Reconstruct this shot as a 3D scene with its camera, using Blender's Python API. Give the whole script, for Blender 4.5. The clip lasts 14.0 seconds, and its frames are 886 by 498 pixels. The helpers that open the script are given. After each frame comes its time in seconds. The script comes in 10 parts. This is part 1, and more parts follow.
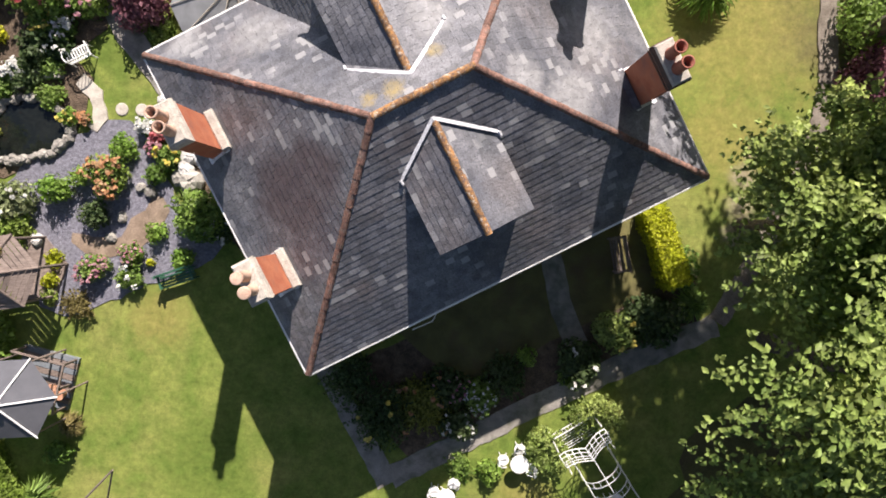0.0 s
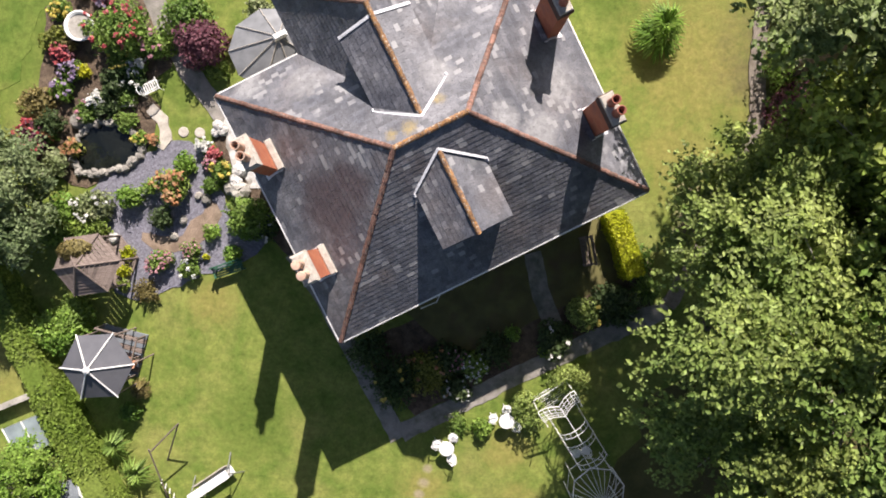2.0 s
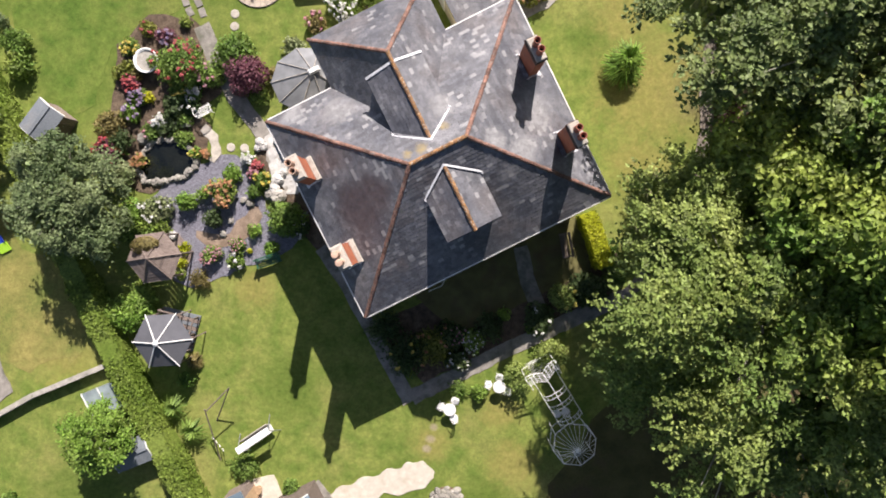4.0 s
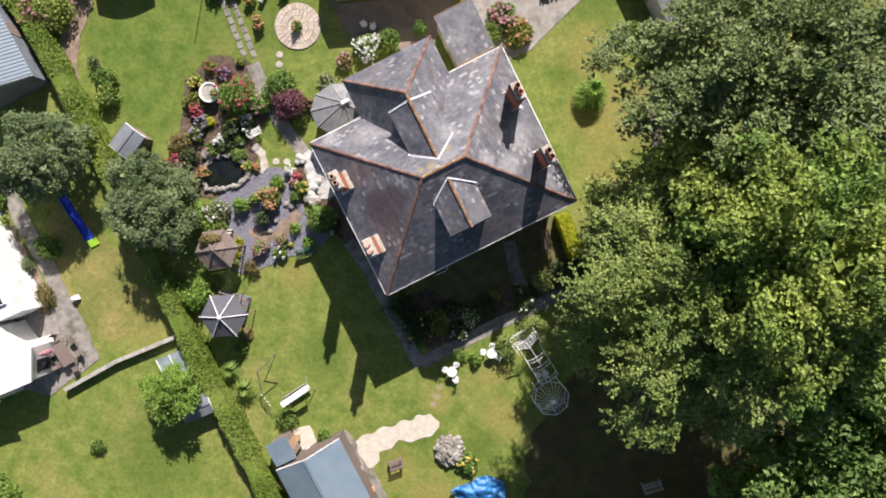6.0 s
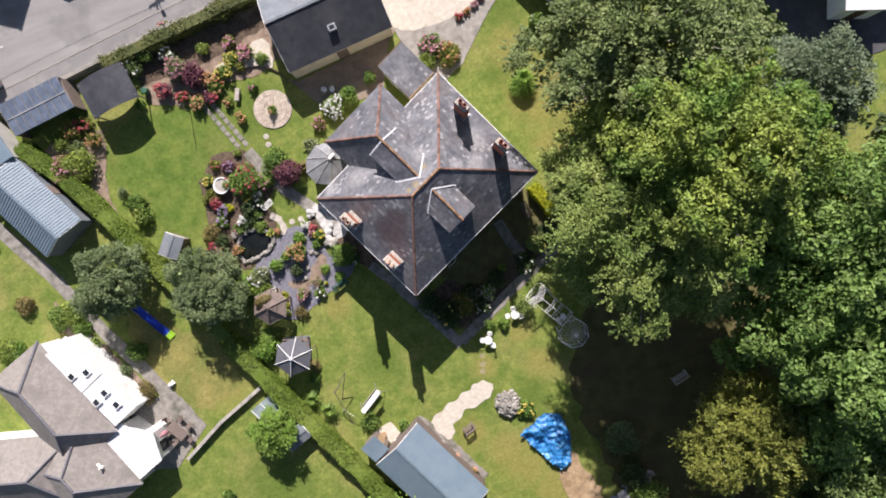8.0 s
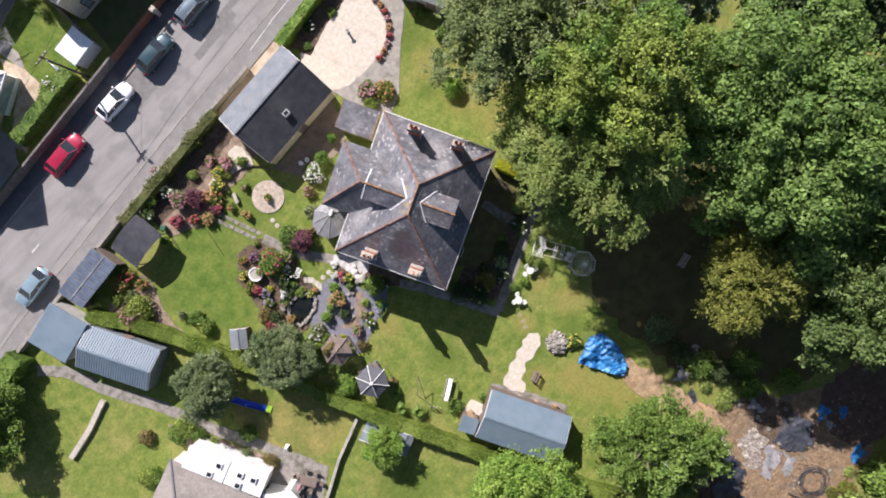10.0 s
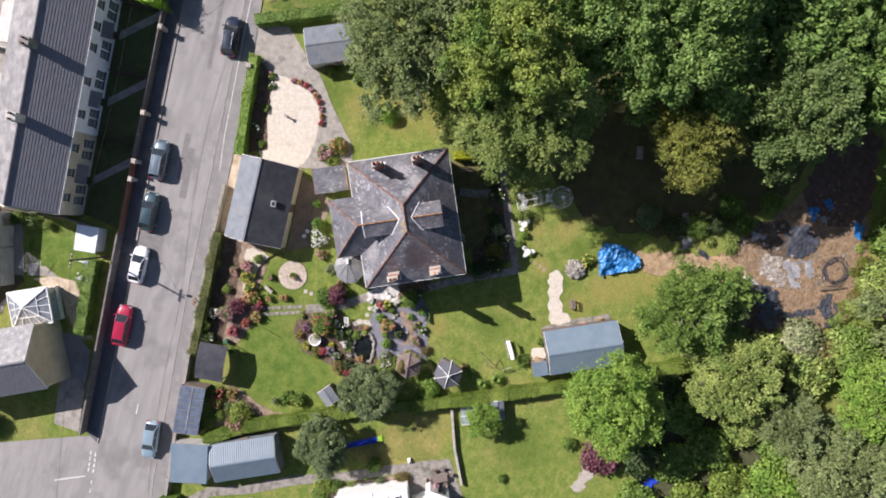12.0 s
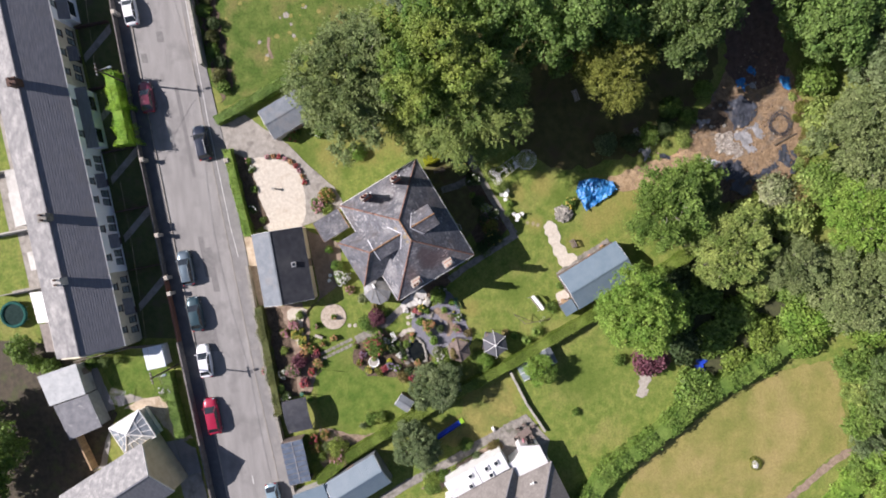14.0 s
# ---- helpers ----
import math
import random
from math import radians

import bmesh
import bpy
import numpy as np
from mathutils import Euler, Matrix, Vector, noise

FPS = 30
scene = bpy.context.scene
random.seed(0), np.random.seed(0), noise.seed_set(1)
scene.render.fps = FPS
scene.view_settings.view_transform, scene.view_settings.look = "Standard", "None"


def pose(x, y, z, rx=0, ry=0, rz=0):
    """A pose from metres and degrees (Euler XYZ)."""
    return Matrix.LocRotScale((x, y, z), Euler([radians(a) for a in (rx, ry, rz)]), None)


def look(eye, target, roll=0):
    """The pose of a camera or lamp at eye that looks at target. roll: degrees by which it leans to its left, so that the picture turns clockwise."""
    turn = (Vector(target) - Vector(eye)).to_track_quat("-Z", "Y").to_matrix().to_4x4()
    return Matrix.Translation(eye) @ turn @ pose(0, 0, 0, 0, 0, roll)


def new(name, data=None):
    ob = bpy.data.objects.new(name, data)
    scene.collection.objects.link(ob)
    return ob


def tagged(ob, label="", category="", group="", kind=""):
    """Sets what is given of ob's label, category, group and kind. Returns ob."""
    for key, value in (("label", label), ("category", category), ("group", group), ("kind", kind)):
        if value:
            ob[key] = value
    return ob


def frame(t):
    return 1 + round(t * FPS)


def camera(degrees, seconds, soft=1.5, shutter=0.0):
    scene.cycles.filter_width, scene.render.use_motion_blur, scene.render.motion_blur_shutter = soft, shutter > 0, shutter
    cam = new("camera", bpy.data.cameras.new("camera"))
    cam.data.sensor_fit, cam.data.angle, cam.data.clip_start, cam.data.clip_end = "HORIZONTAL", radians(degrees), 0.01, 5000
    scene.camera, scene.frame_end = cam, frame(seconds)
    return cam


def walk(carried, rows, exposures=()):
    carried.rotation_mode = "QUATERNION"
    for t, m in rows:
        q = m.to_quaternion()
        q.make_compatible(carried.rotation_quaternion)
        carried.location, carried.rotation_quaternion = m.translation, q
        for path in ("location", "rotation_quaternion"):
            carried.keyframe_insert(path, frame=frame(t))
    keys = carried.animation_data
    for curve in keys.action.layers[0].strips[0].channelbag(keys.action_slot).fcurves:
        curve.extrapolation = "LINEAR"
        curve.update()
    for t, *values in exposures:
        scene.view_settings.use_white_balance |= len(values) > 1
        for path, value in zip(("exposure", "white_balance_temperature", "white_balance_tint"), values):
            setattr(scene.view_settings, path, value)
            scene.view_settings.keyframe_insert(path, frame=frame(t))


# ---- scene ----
cam = camera(73.7, 14.0, 1.85)
# seconds, place, tilt, lean, heading
PATH = [
    (0, 0.105, 0.937, 24.157, -2.863, 0.244, -0.047),
    (0.5, 0.112, 0.962, 25.62, -2.845, 0.238, -0.188),
    (1, 0.094, 0.988, 27.035, -2.828, 0.233, -0.029),
    (1.5, 0.098, 1.019, 28.31, -2.81, 0.227, -0.075),
    (2, 0.04, 1.032, 29.645, -2.792, 0.222, 0.054),
    (2.5, -0.007, 1.048, 30.94, -2.775, 0.216, 0.032),
    (3, -0.05, 1.041, 32.231, -2.757, 0.211, -0.002),
    (5.5, -0.326, 0.887, 42.226, -2.668, 0.184, -0.165),
    (6, -0.388, 0.883, 44.423, -2.651, 0.178, -0.167),
    (6.5, -0.4, 0.888, 46.65, -2.633, 0.173, -1.432),
    (7, -0.273, 0.889, 48.743, -2.615, 0.167, -8.367),
    (7.5, -0.205, 0.863, 50.946, -2.598, 0.162, -13.638),
    (8, -0.111, 0.853, 52.98, -2.58, 0.157, -19.212),
    (10.5, 0.127, 0.551, 63.79, -2.492, 0.129, -51.35),
    (11, 0.182, 0.326, 66.022, -2.474, 0.124, -59.382),
    (11.5, 0.223, 0.17, 68.263, -2.456, 0.118, -66.277),
    (12, 0.224, 0.038, 70.447, -2.439, 0.113, -71.956),
    (12.5, 0.185, -0.096, 72.543, -2.421, 0.107, -77.7),
    (13, 0.096, -0.241, 74.765, -2.403, 0.102, -83.279),
    (13.5, -0.022, -0.399, 76.947, -2.386, 0.097, -89.092),
    (14, -0.16, -0.513, 79.057, -2.368, 0.091, -94.909),
]
walk(cam, [(t, pose(x, y, z, rx, ry, rz)) for t, x, y, z, rx, ry, rz in PATH],
     [(0.0, 1.0, 6700, 18), (3.2, 0.92, 6650, 18), (6.5, 0.8, 6480, 19), (10.5, 0.78, 6300, 21), (14.0, 0.68, 6300, 21)])

# ---- light ----
SUN_DIR = Vector((0.152, 0.788, 0.596)).normalized()
world = bpy.data.worlds.new("world")
scene.world = world
world.use_nodes = True
wn = world.node_tree
sky = wn.nodes.new("ShaderNodeTexSky")
sky.sky_type = "NISHITA"
sky.sun_disc = False
sky.sun_elevation = math.asin(SUN_DIR.z)
sky.sun_rotation = math.atan2(SUN_DIR.x, SUN_DIR.y)
sky.air_density = 1.0
wn.links.new(sky.outputs[0], wn.nodes["Background"].inputs[0])
wn.nodes["Background"].inputs[1].default_value = 0.0525
sun = new("sun", bpy.data.lights.new("sun", "SUN"))
sun.data.energy = 5.0
sun.data.angle = radians(0.55)
sun.data.color = (1.0, 0.95, 0.87)
sun.matrix_world = look(SUN_DIR * 150, (0, 0, 0))


# ---- materials ----
def ramp(nt, fac, lo, hi, a=0.35, b=0.65):
    n = nt.nodes.new("ShaderNodeValToRGB")
    n.color_ramp.elements[0].position, n.color_ramp.elements[1].position = a, b
    n.color_ramp.elements[0].color, n.color_ramp.elements[1].color = (*lo, 1), (*hi, 1)
    nt.links.new(fac, n.inputs[0])
    return n.outputs[0]


def blend(nt, a, b, fac, mode="MIX"):
    n = nt.nodes.new("ShaderNodeMix")
    n.data_type, n.blend_type = "RGBA", mode
    for sock, v in ((n.inputs[0], fac), (n.inputs[6], a), (n.inputs[7], b)):
        if isinstance(v, (int, float)):
            sock.default_value = v
        elif isinstance(v, tuple):
            sock.default_value = (*v, 1)
        else:
            nt.links.new(v, sock)
    return n.outputs[2]


def noise_fac(nt, place, scale, detail=4.0, rough=0.55, stretch=None):
    n = nt.nodes.new("ShaderNodeTexNoise")
    n.inputs["Scale"].default_value, n.inputs["Detail"].default_value = scale, detail
    n.inputs["Roughness"].default_value = rough
    if stretch:
        m = nt.nodes.new("ShaderNodeMapping")
        m.inputs["Scale"].default_value = stretch
        nt.links.new(place, m.inputs[0])
        place = m.outputs[0]
    nt.links.new(place, n.inputs["Vector"])
    return n.outputs["Fac"]


def mat(name, c1, c2=None, scale=2.0, rough=0.8, bump=0.3, bscale=30.0, c3=None, scale3=0.4, lim3=(0.52, 0.7), rand=0.0, island=0.0,
        metal=0.0, leaf=0.0, fine=0.25, stretch=None, spec=0.5, depth=0.02, pale=0.0, mottle=0.0):
    """c1 and c2 mix by a noise, c3 comes in as larger patches; fine darkens and lightens the grain; rand and island vary by piece."""
    m = bpy.data.materials.new(name)
    m.use_nodes = True
    nt = m.node_tree
    bs = nt.nodes["Principled BSDF"]
    geo = nt.nodes.new("ShaderNodeNewGeometry")
    pos = geo.outputs["Position"]
    col = ramp(nt, noise_fac(nt, pos, scale, stretch=stretch), c1, c2 or c1)
    if c3:
        f = nt.nodes.new("ShaderNodeMapRange")
        f.inputs[1].default_value, f.inputs[2].default_value = lim3
        nt.links.new(noise_fac(nt, pos, scale3, 5.0, 0.6), f.inputs[0])
        col = blend(nt, col, c3, f.outputs[0])
    if fine:
        g = ramp(nt, noise_fac(nt, pos, bscale, 3.0, 0.6), (1 - fine,) * 3, (1 + fine,) * 3, 0.3, 0.7)
        col = blend(nt, col, g, 1.0, "MULTIPLY")
    if mottle:
        g = ramp(nt, noise_fac(nt, pos, 3.0, 8.0, 0.82), (1 - mottle,) * 3, (1 + mottle,) * 3, 0.38, 0.62)
        col = blend(nt, col, g, 1.0, "MULTIPLY")
    for amount, kind in ((rand, 0), (island, 1)):
        if amount:
            if kind:
                out = geo.outputs["Random Per Island"]
            else:
                info = nt.nodes.new("ShaderNodeObjectInfo")
                out = info.outputs["Random"]
            g = ramp(nt, out, (1 - amount,) * 3, (1 + amount,) * 3, 0.0, 1.0)
            col = blend(nt, col, g, 1.0, "MULTIPLY")
            if pale:
                # a few pieces bleached, more of them in some areas
                far = nt.nodes.new("ShaderNodeMath")
                far.operation = "MULTIPLY"
                nt.links.new(out, far.inputs[0])
                nt.links.new(ramp(nt, noise_fac(nt, pos, 0.5, 2.0), (0.93,) * 3, (1.12,) * 3, 0.4, 0.65), far.inputs[1])
                col = blend(nt, col, (0.33, 0.33, 0.33), ramp(nt, far.outputs[0], (0, 0, 0), (0.6, 0.6, 0.6), 1 - pale * 0.6, 1.02))
    nt.links.new(col, bs.inputs["Base Color"])
    bs.inputs["Roughness"].default_value = rough
    bs.inputs["Metallic"].default_value = metal
    bs.inputs["Specular IOR Level"].default_value = spec
    if bump:
        b = nt.nodes.new("ShaderNodeBump")
        b.inputs["Strength"].default_value, b.inputs["Distance"].default_value = bump, depth
        nt.links.new(noise_fac(nt, pos, bscale, 4.0), b.inputs["Height"])
        nt.links.new(b.outputs[0], bs.inputs["Normal"])
    if leaf:
        tr = nt.nodes.new("ShaderNodeBsdfTranslucent")
        nt.links.new(col, tr.inputs["Color"])
        mx = nt.nodes.new("ShaderNodeMixShader")
        mx.inputs[0].default_value = leaf
        nt.links.new(bs.outputs[0], mx.inputs[1])
        nt.links.new(tr.outputs[0], mx.inputs[2])
        nt.links.new(mx.outputs[0], nt.nodes["Material Output"].inputs[0])
    return m


def stain(m, places, colour, other=None, rag=1.2, much=0.8, scale=0.6):
    """Grown patches of another colour round some places: (x, y, z, radius), with ragged, soft edges."""
    nt = m.node_tree
    bs = nt.nodes["Principled BSDF"]
    old = bs.inputs["Base Color"].links[0].from_socket
    geo = nt.nodes.new("ShaderNodeNewGeometry")
    wob = noise_fac(nt, geo.outputs["Position"], scale, 8.0, 0.75)
    total = None
    for x, y, z, r in places:
        d = nt.nodes.new("ShaderNodeVectorMath")
        d.operation = "DISTANCE"
        d.inputs[1].default_value = (x, y, z)
        nt.links.new(geo.outputs["Position"], d.inputs[0])
        w = nt.nodes.new("ShaderNodeMath")
        w.operation = "MULTIPLY_ADD"
        w.inputs[1].default_value = r * rag
        nt.links.new(wob, w.inputs[0])
        nt.links.new(d.outputs["Value"], w.inputs[2])
        f = nt.nodes.new("ShaderNodeMapRange")
        f.interpolation_type = "SMOOTHSTEP"
        f.inputs[1].default_value, f.inputs[2].default_value = r * (1.15 + rag * 0.5), r * (0.45 + rag * 0.4)
        f.inputs[3].default_value, f.inputs[4].default_value = 0.0, much
        nt.links.new(w.outputs[0], f.inputs[0])
        if total is None:
            total = f.outputs[0]
        else:
            k = nt.nodes.new("ShaderNodeMath")
            k.operation = "MAXIMUM"
            nt.links.new(total, k.inputs[0])
            nt.links.new(f.outputs[0], k.inputs[1])
            total = k.outputs[0]
    tone = ramp(nt, noise_fac(nt, geo.outputs["Position"], 2.2, 5.0, 0.7), colour, other or colour, 0.3, 0.7)
    grain = ramp(nt, noise_fac(nt, geo.outputs["Position"], 4.0, 8.0, 0.85), (0.72,) * 3, (1.28,) * 3, 0.38, 0.62)
    nt.links.new(blend(nt, old, blend(nt, tone, grain, 1.0, "MULTIPLY"), total), bs.inputs["Base Color"])


M = {}
M["grass"] = mat("grass", (0.108, 0.16, 0.03), (0.189, 0.222, 0.053), 0.9, 0.95, 0.6, 30, c3=(0.27, 0.24, 0.085), scale3=0.17, lim3=(0.5, 0.8), fine=0.26, depth=0.03, spec=0.15, mottle=0.26)
M["dry_grass"] = mat("dry_grass", (0.27, 0.24, 0.08), (0.185, 0.195, 0.052), 0.35, 0.95, 0.9, 40, c3=(0.33, 0.26, 0.11), scale3=0.15, lim3=(0.45, 0.75), fine=0.3, depth=0.04, spec=0.15, mottle=0.16)
M["asphalt"] = mat("asphalt", (0.215, 0.208, 0.2), (0.275, 0.267, 0.257), 0.7, 0.85, 0.3, 60, c3=(0.165, 0.16, 0.155), scale3=0.22, fine=0.18, stretch=(0.25, 1.3, 1))
M["concrete"] = mat("concrete", (0.25, 0.23, 0.2), (0.33, 0.31, 0.275), 1.5, 0.9, 0.4, 40, c3=(0.17, 0.155, 0.135), scale3=0.8)
M["old_path"] = mat("old_path", (0.2, 0.185, 0.165), (0.29, 0.27, 0.24), 2.0, 0.9, 0.5, 35, c3=(0.12, 0.12, 0.09), scale3=1.2, lim3=(0.48, 0.66))
M["slate_gravel"] = mat("slate_gravel", (0.13, 0.13, 0.16), (0.24, 0.235, 0.28), 9, 0.7, 1.0, 34, fine=0.5, depth=0.05)
M["sand"] = mat("sand", (0.47, 0.425, 0.35), (0.57, 0.525, 0.445), 2.5, 0.95, 0.5, 40, c3=(0.43, 0.365, 0.285), scale3=0.7, lim3=(0.56, 0.76), fine=0.15, mottle=0.06)
M["tan_gravel"] = mat("tan_gravel", (0.4, 0.32, 0.23), (0.52, 0.435, 0.325), 2.0, 0.95, 0.6, 30, c3=(0.3, 0.23, 0.15), scale3=0.6, fine=0.25)
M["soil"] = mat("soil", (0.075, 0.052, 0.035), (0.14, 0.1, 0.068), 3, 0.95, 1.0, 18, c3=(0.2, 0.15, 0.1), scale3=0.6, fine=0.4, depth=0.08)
M["clearing_earth"] = mat("clearing_earth", (0.19, 0.125, 0.07), (0.3, 0.21, 0.125), 1.3, 0.95, 1.0, 16, c3=(0.16, 0.14, 0.115), scale3=0.5, fine=0.4, depth=0.08, mottle=0.25)
M["bare_earth"] = mat("bare_earth", (0.2, 0.145, 0.105), (0.33, 0.25, 0.185), 1.6, 0.95, 0.9, 20, c3=(0.13, 0.11, 0.075), scale3=0.45, fine=0.3, depth=0.06)
M["slate"] = mat("slate", (0.08, 0.084, 0.1), (0.16, 0.161, 0.174), 0.7, 0.5, 0.4, 22, c3=(0.12, 0.106, 0.106), scale3=0.4, lim3=(0.52, 0.72), rand=0.22, fine=0.42, spec=0.55, pale=0.12, mottle=0.16)
M["slate_joined"] = mat("slate_joined", (0.08, 0.084, 0.1), (0.16, 0.161, 0.174), 0.7, 0.5, 0.4, 22, c3=(0.12, 0.106, 0.106), scale3=0.4, lim3=(0.52, 0.72), island=0.22, fine=0.42, spec=0.55, pale=0.12, mottle=0.16)
M["far_slate"] = mat("far_slate", (0.1, 0.1, 0.115), (0.15, 0.15, 0.165), 2.2, 0.6, 0.4, 30, c3=(0.2, 0.195, 0.195), scale3=0.35, stretch=(0.5, 3.0, 1), fine=0.25)
M["pale_slate"] = mat("pale_slate", (0.19, 0.19, 0.195), (0.28, 0.278, 0.28), 1.4, 0.6, 0.4, 30, c3=(0.15, 0.148, 0.15), scale3=0.45, lim3=(0.5, 0.65), fine=0.25)
M["roof_felt"] = mat("roof_felt", (0.055, 0.056, 0.06), (0.08, 0.08, 0.085), 1.2, 0.9, 0.2, 50, c3=(0.1, 0.1, 0.1), scale3=0.4)
M["clay"] = mat("clay", (0.12, 0.065, 0.05), (0.26, 0.14, 0.105), 9, 0.9, 0.8, 40, c3=(0.16, 0.14, 0.125), scale3=7.0, rand=0.35, fine=0.4)
M["lichen_clay"] = mat("lichen_clay", (0.34, 0.17, 0.055), (0.1, 0.065, 0.055), 13, 0.9, 0.8, 40, c3=(0.42, 0.39, 0.33), scale3=9.0, lim3=(0.56, 0.66), rand=0.35, fine=0.4)
M["lead"] = mat("lead", (0.62, 0.63, 0.66), (0.75, 0.76, 0.78), 3, 0.55, 0.2, 20, c3=(0.45, 0.45, 0.47), scale3=2)
M["white_paint"] = mat("white_paint", (0.74, 0.74, 0.72), (0.82, 0.82, 0.8), 2, 0.6, 0.1, 30, c3=(0.62, 0.61, 0.57), scale3=0.7, fine=0.05)
M["render_cream"] = mat("render_cream", (0.55, 0.5, 0.38), (0.62, 0.57, 0.45), 1.5, 0.9, 0.2, 40, c3=(0.48, 0.43, 0.33), scale3=0.5, fine=0.1)
M["render_grey"] = mat("render_grey", (0.42, 0.41, 0.38), (0.5, 0.49, 0.46), 1.5, 0.9, 0.25, 40, c3=(0.33, 0.32, 0.29), scale3=0.6, fine=0.12)
M["brick"] = mat("brick", (0.2, 0.085, 0.055), (0.29, 0.135, 0.085), 5, 0.9, 0.4, 30, c3=(0.2, 0.1, 0.07), scale3=2)
M["mortar"] = mat("mortar", (0.33, 0.3, 0.26), (0.5, 0.46, 0.4), 6, 0.9, 0.5, 30, c3=(0.3, 0.28, 0.25), scale3=3)
M["dark_brick"] = mat("dark_brick", (0.06, 0.038, 0.032), (0.115, 0.062, 0.046), 5, 0.9, 0.4, 30, c3=(0.04, 0.034, 0.032), scale3=2)
M["stone"] = mat("stone", (0.24, 0.225, 0.2), (0.36, 0.34, 0.3), 4, 0.9, 0.7, 20, c3=(0.15, 0.15, 0.12), scale3=2, rand=0.3, depth=0.05)
M["dark_stone"] = mat("dark_stone", (0.11, 0.1, 0.095), (0.18, 0.165, 0.155), 3, 0.9, 0.6, 20, c3=(0.24, 0.22, 0.2), scale3=1.2, lim3=(0.55, 0.7), depth=0.04)
M["pale_stone"] = mat("pale_stone", (0.36, 0.33, 0.28), (0.47, 0.43, 0.37), 4, 0.9, 0.5, 25, c3=(0.27, 0.24, 0.2), scale3=1.5, rand=0.15)
M["teal_sheet"] = mat("teal_sheet", (0.125, 0.178, 0.222), (0.155, 0.207, 0.25), 0.8, 0.45, 0.1, 10, c3=(0.16, 0.215, 0.26), scale3=0.3, fine=0.06)
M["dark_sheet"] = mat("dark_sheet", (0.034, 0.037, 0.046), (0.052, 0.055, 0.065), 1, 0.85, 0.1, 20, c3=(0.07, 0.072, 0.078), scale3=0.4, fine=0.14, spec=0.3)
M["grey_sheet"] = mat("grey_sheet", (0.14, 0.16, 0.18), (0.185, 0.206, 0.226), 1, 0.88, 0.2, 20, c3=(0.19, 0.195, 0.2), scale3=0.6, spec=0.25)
M["old_timber"] = mat("old_timber", (0.13, 0.1, 0.085), (0.22, 0.175, 0.15), 4, 0.85, 0.5, 40, stretch=(1, 6, 1), rand=0.25)
M["timber"] = mat("timber", (0.36, 0.24, 0.14), (0.46, 0.33, 0.2), 4, 0.7, 0.3, 40, stretch=(6, 1, 1), rand=0.2)
M["twig"] = mat("twig", (0.24, 0.22, 0.18), (0.36, 0.34, 0.29), 6, 0.9, 0.5, 20)
M["bark"] = mat("bark", (0.07, 0.055, 0.04), (0.13, 0.105, 0.08), 6, 0.95, 1.0, 20, depth=0.05)
M["white_metal"] = mat("white_metal", (0.72, 0.72, 0.7), (0.8, 0.8, 0.78), 8, 0.4, 0.1, 30, c3=(0.5, 0.46, 0.4), scale3=5, lim3=(0.6, 0.75), fine=0.05)
M["grey_metal"] = mat("grey_metal", (0.3, 0.31, 0.32), (0.4, 0.41, 0.42), 8, 0.45, 0.1, 30, metal=0.6)
M["tarp"] = mat("tarp", (0.015, 0.12, 0.34), (0.03, 0.21, 0.5), 2.5, 0.38, 0.8, 5, c3=(0.1, 0.34, 0.58), scale3=1.5, depth=0.08)
M["black_plastic"] = mat("black_plastic", (0.03, 0.034, 0.045), (0.065, 0.073, 0.092), 1.4, 0.42, 0.8, 8, c3=(0.13, 0.115, 0.1), scale3=1.1, lim3=(0.58, 0.75), depth=0.08)
M["pale_plastic"] = mat("pale_plastic", (0.2, 0.2, 0.205), (0.36, 0.36, 0.365), 1.1, 0.4, 0.6, 8, depth=0.06)
M["rubber"] = mat("rubber", (0.015, 0.015, 0.015), (0.03, 0.03, 0.03), 8, 0.8, 0.2, 40)
M["marking"] = mat("marking", (0.55, 0.55, 0.53), (0.66, 0.66, 0.64), 3, 0.8, 0.1, 40, c3=(0.28, 0.28, 0.27), scale3=2.5, lim3=(0.5, 0.68))
M["water"] = mat("water", (0.006, 0.008, 0.008), (0.012, 0.014, 0.012), 1, 0.06, 0.05, 6)
M["blue_plastic"] = mat("blue_plastic", (0.012, 0.04, 0.36), (0.02, 0.06, 0.45), 3, 0.35, 0.05, 20, fine=0.08)
M["lime_plastic"] = mat("lime_plastic", (0.3, 0.55, 0.03), (0.35, 0.62, 0.05), 3, 0.4, 0.05, 20, fine=0.08)
M["green_paint"] = mat("green_paint", (0.02, 0.09, 0.05), (0.035, 0.13, 0.075), 3, 0.5, 0.1, 20)
M["terracotta"] = mat("terracotta", (0.42, 0.2, 0.12), (0.52, 0.28, 0.18), 4, 0.85, 0.3, 30, rand=0.2)


stain(M["grass"], [(-20, 13.2, 0, 4.6), (-17.6, 17, 0, 3.6), (-12.5, 15.6, 0, 3.6), (-22.6, 9.2, 0, 3.2), (-13.2, 8.6, 0, 2), (10.8, 17.6, 0, 2.6), (8.6, 11.6, 0, 1.6), (-2.5, -15.2, 0, 2.2), (-9.5, -9, 0, 2.4), (2.2, -16.4, 0, 2), (24, 22, 0, 7), (29, 17, 0, 7), (33, 24, 0, 8), (-22.5, -17, 0, 4), (-15.5, 11, 0, 3), (-24.6, 15.4, 0, 3.4)], (0.072, 0.12, 0.02), (0.125, 0.17, 0.033), 1.6, 0.88, 0.5)
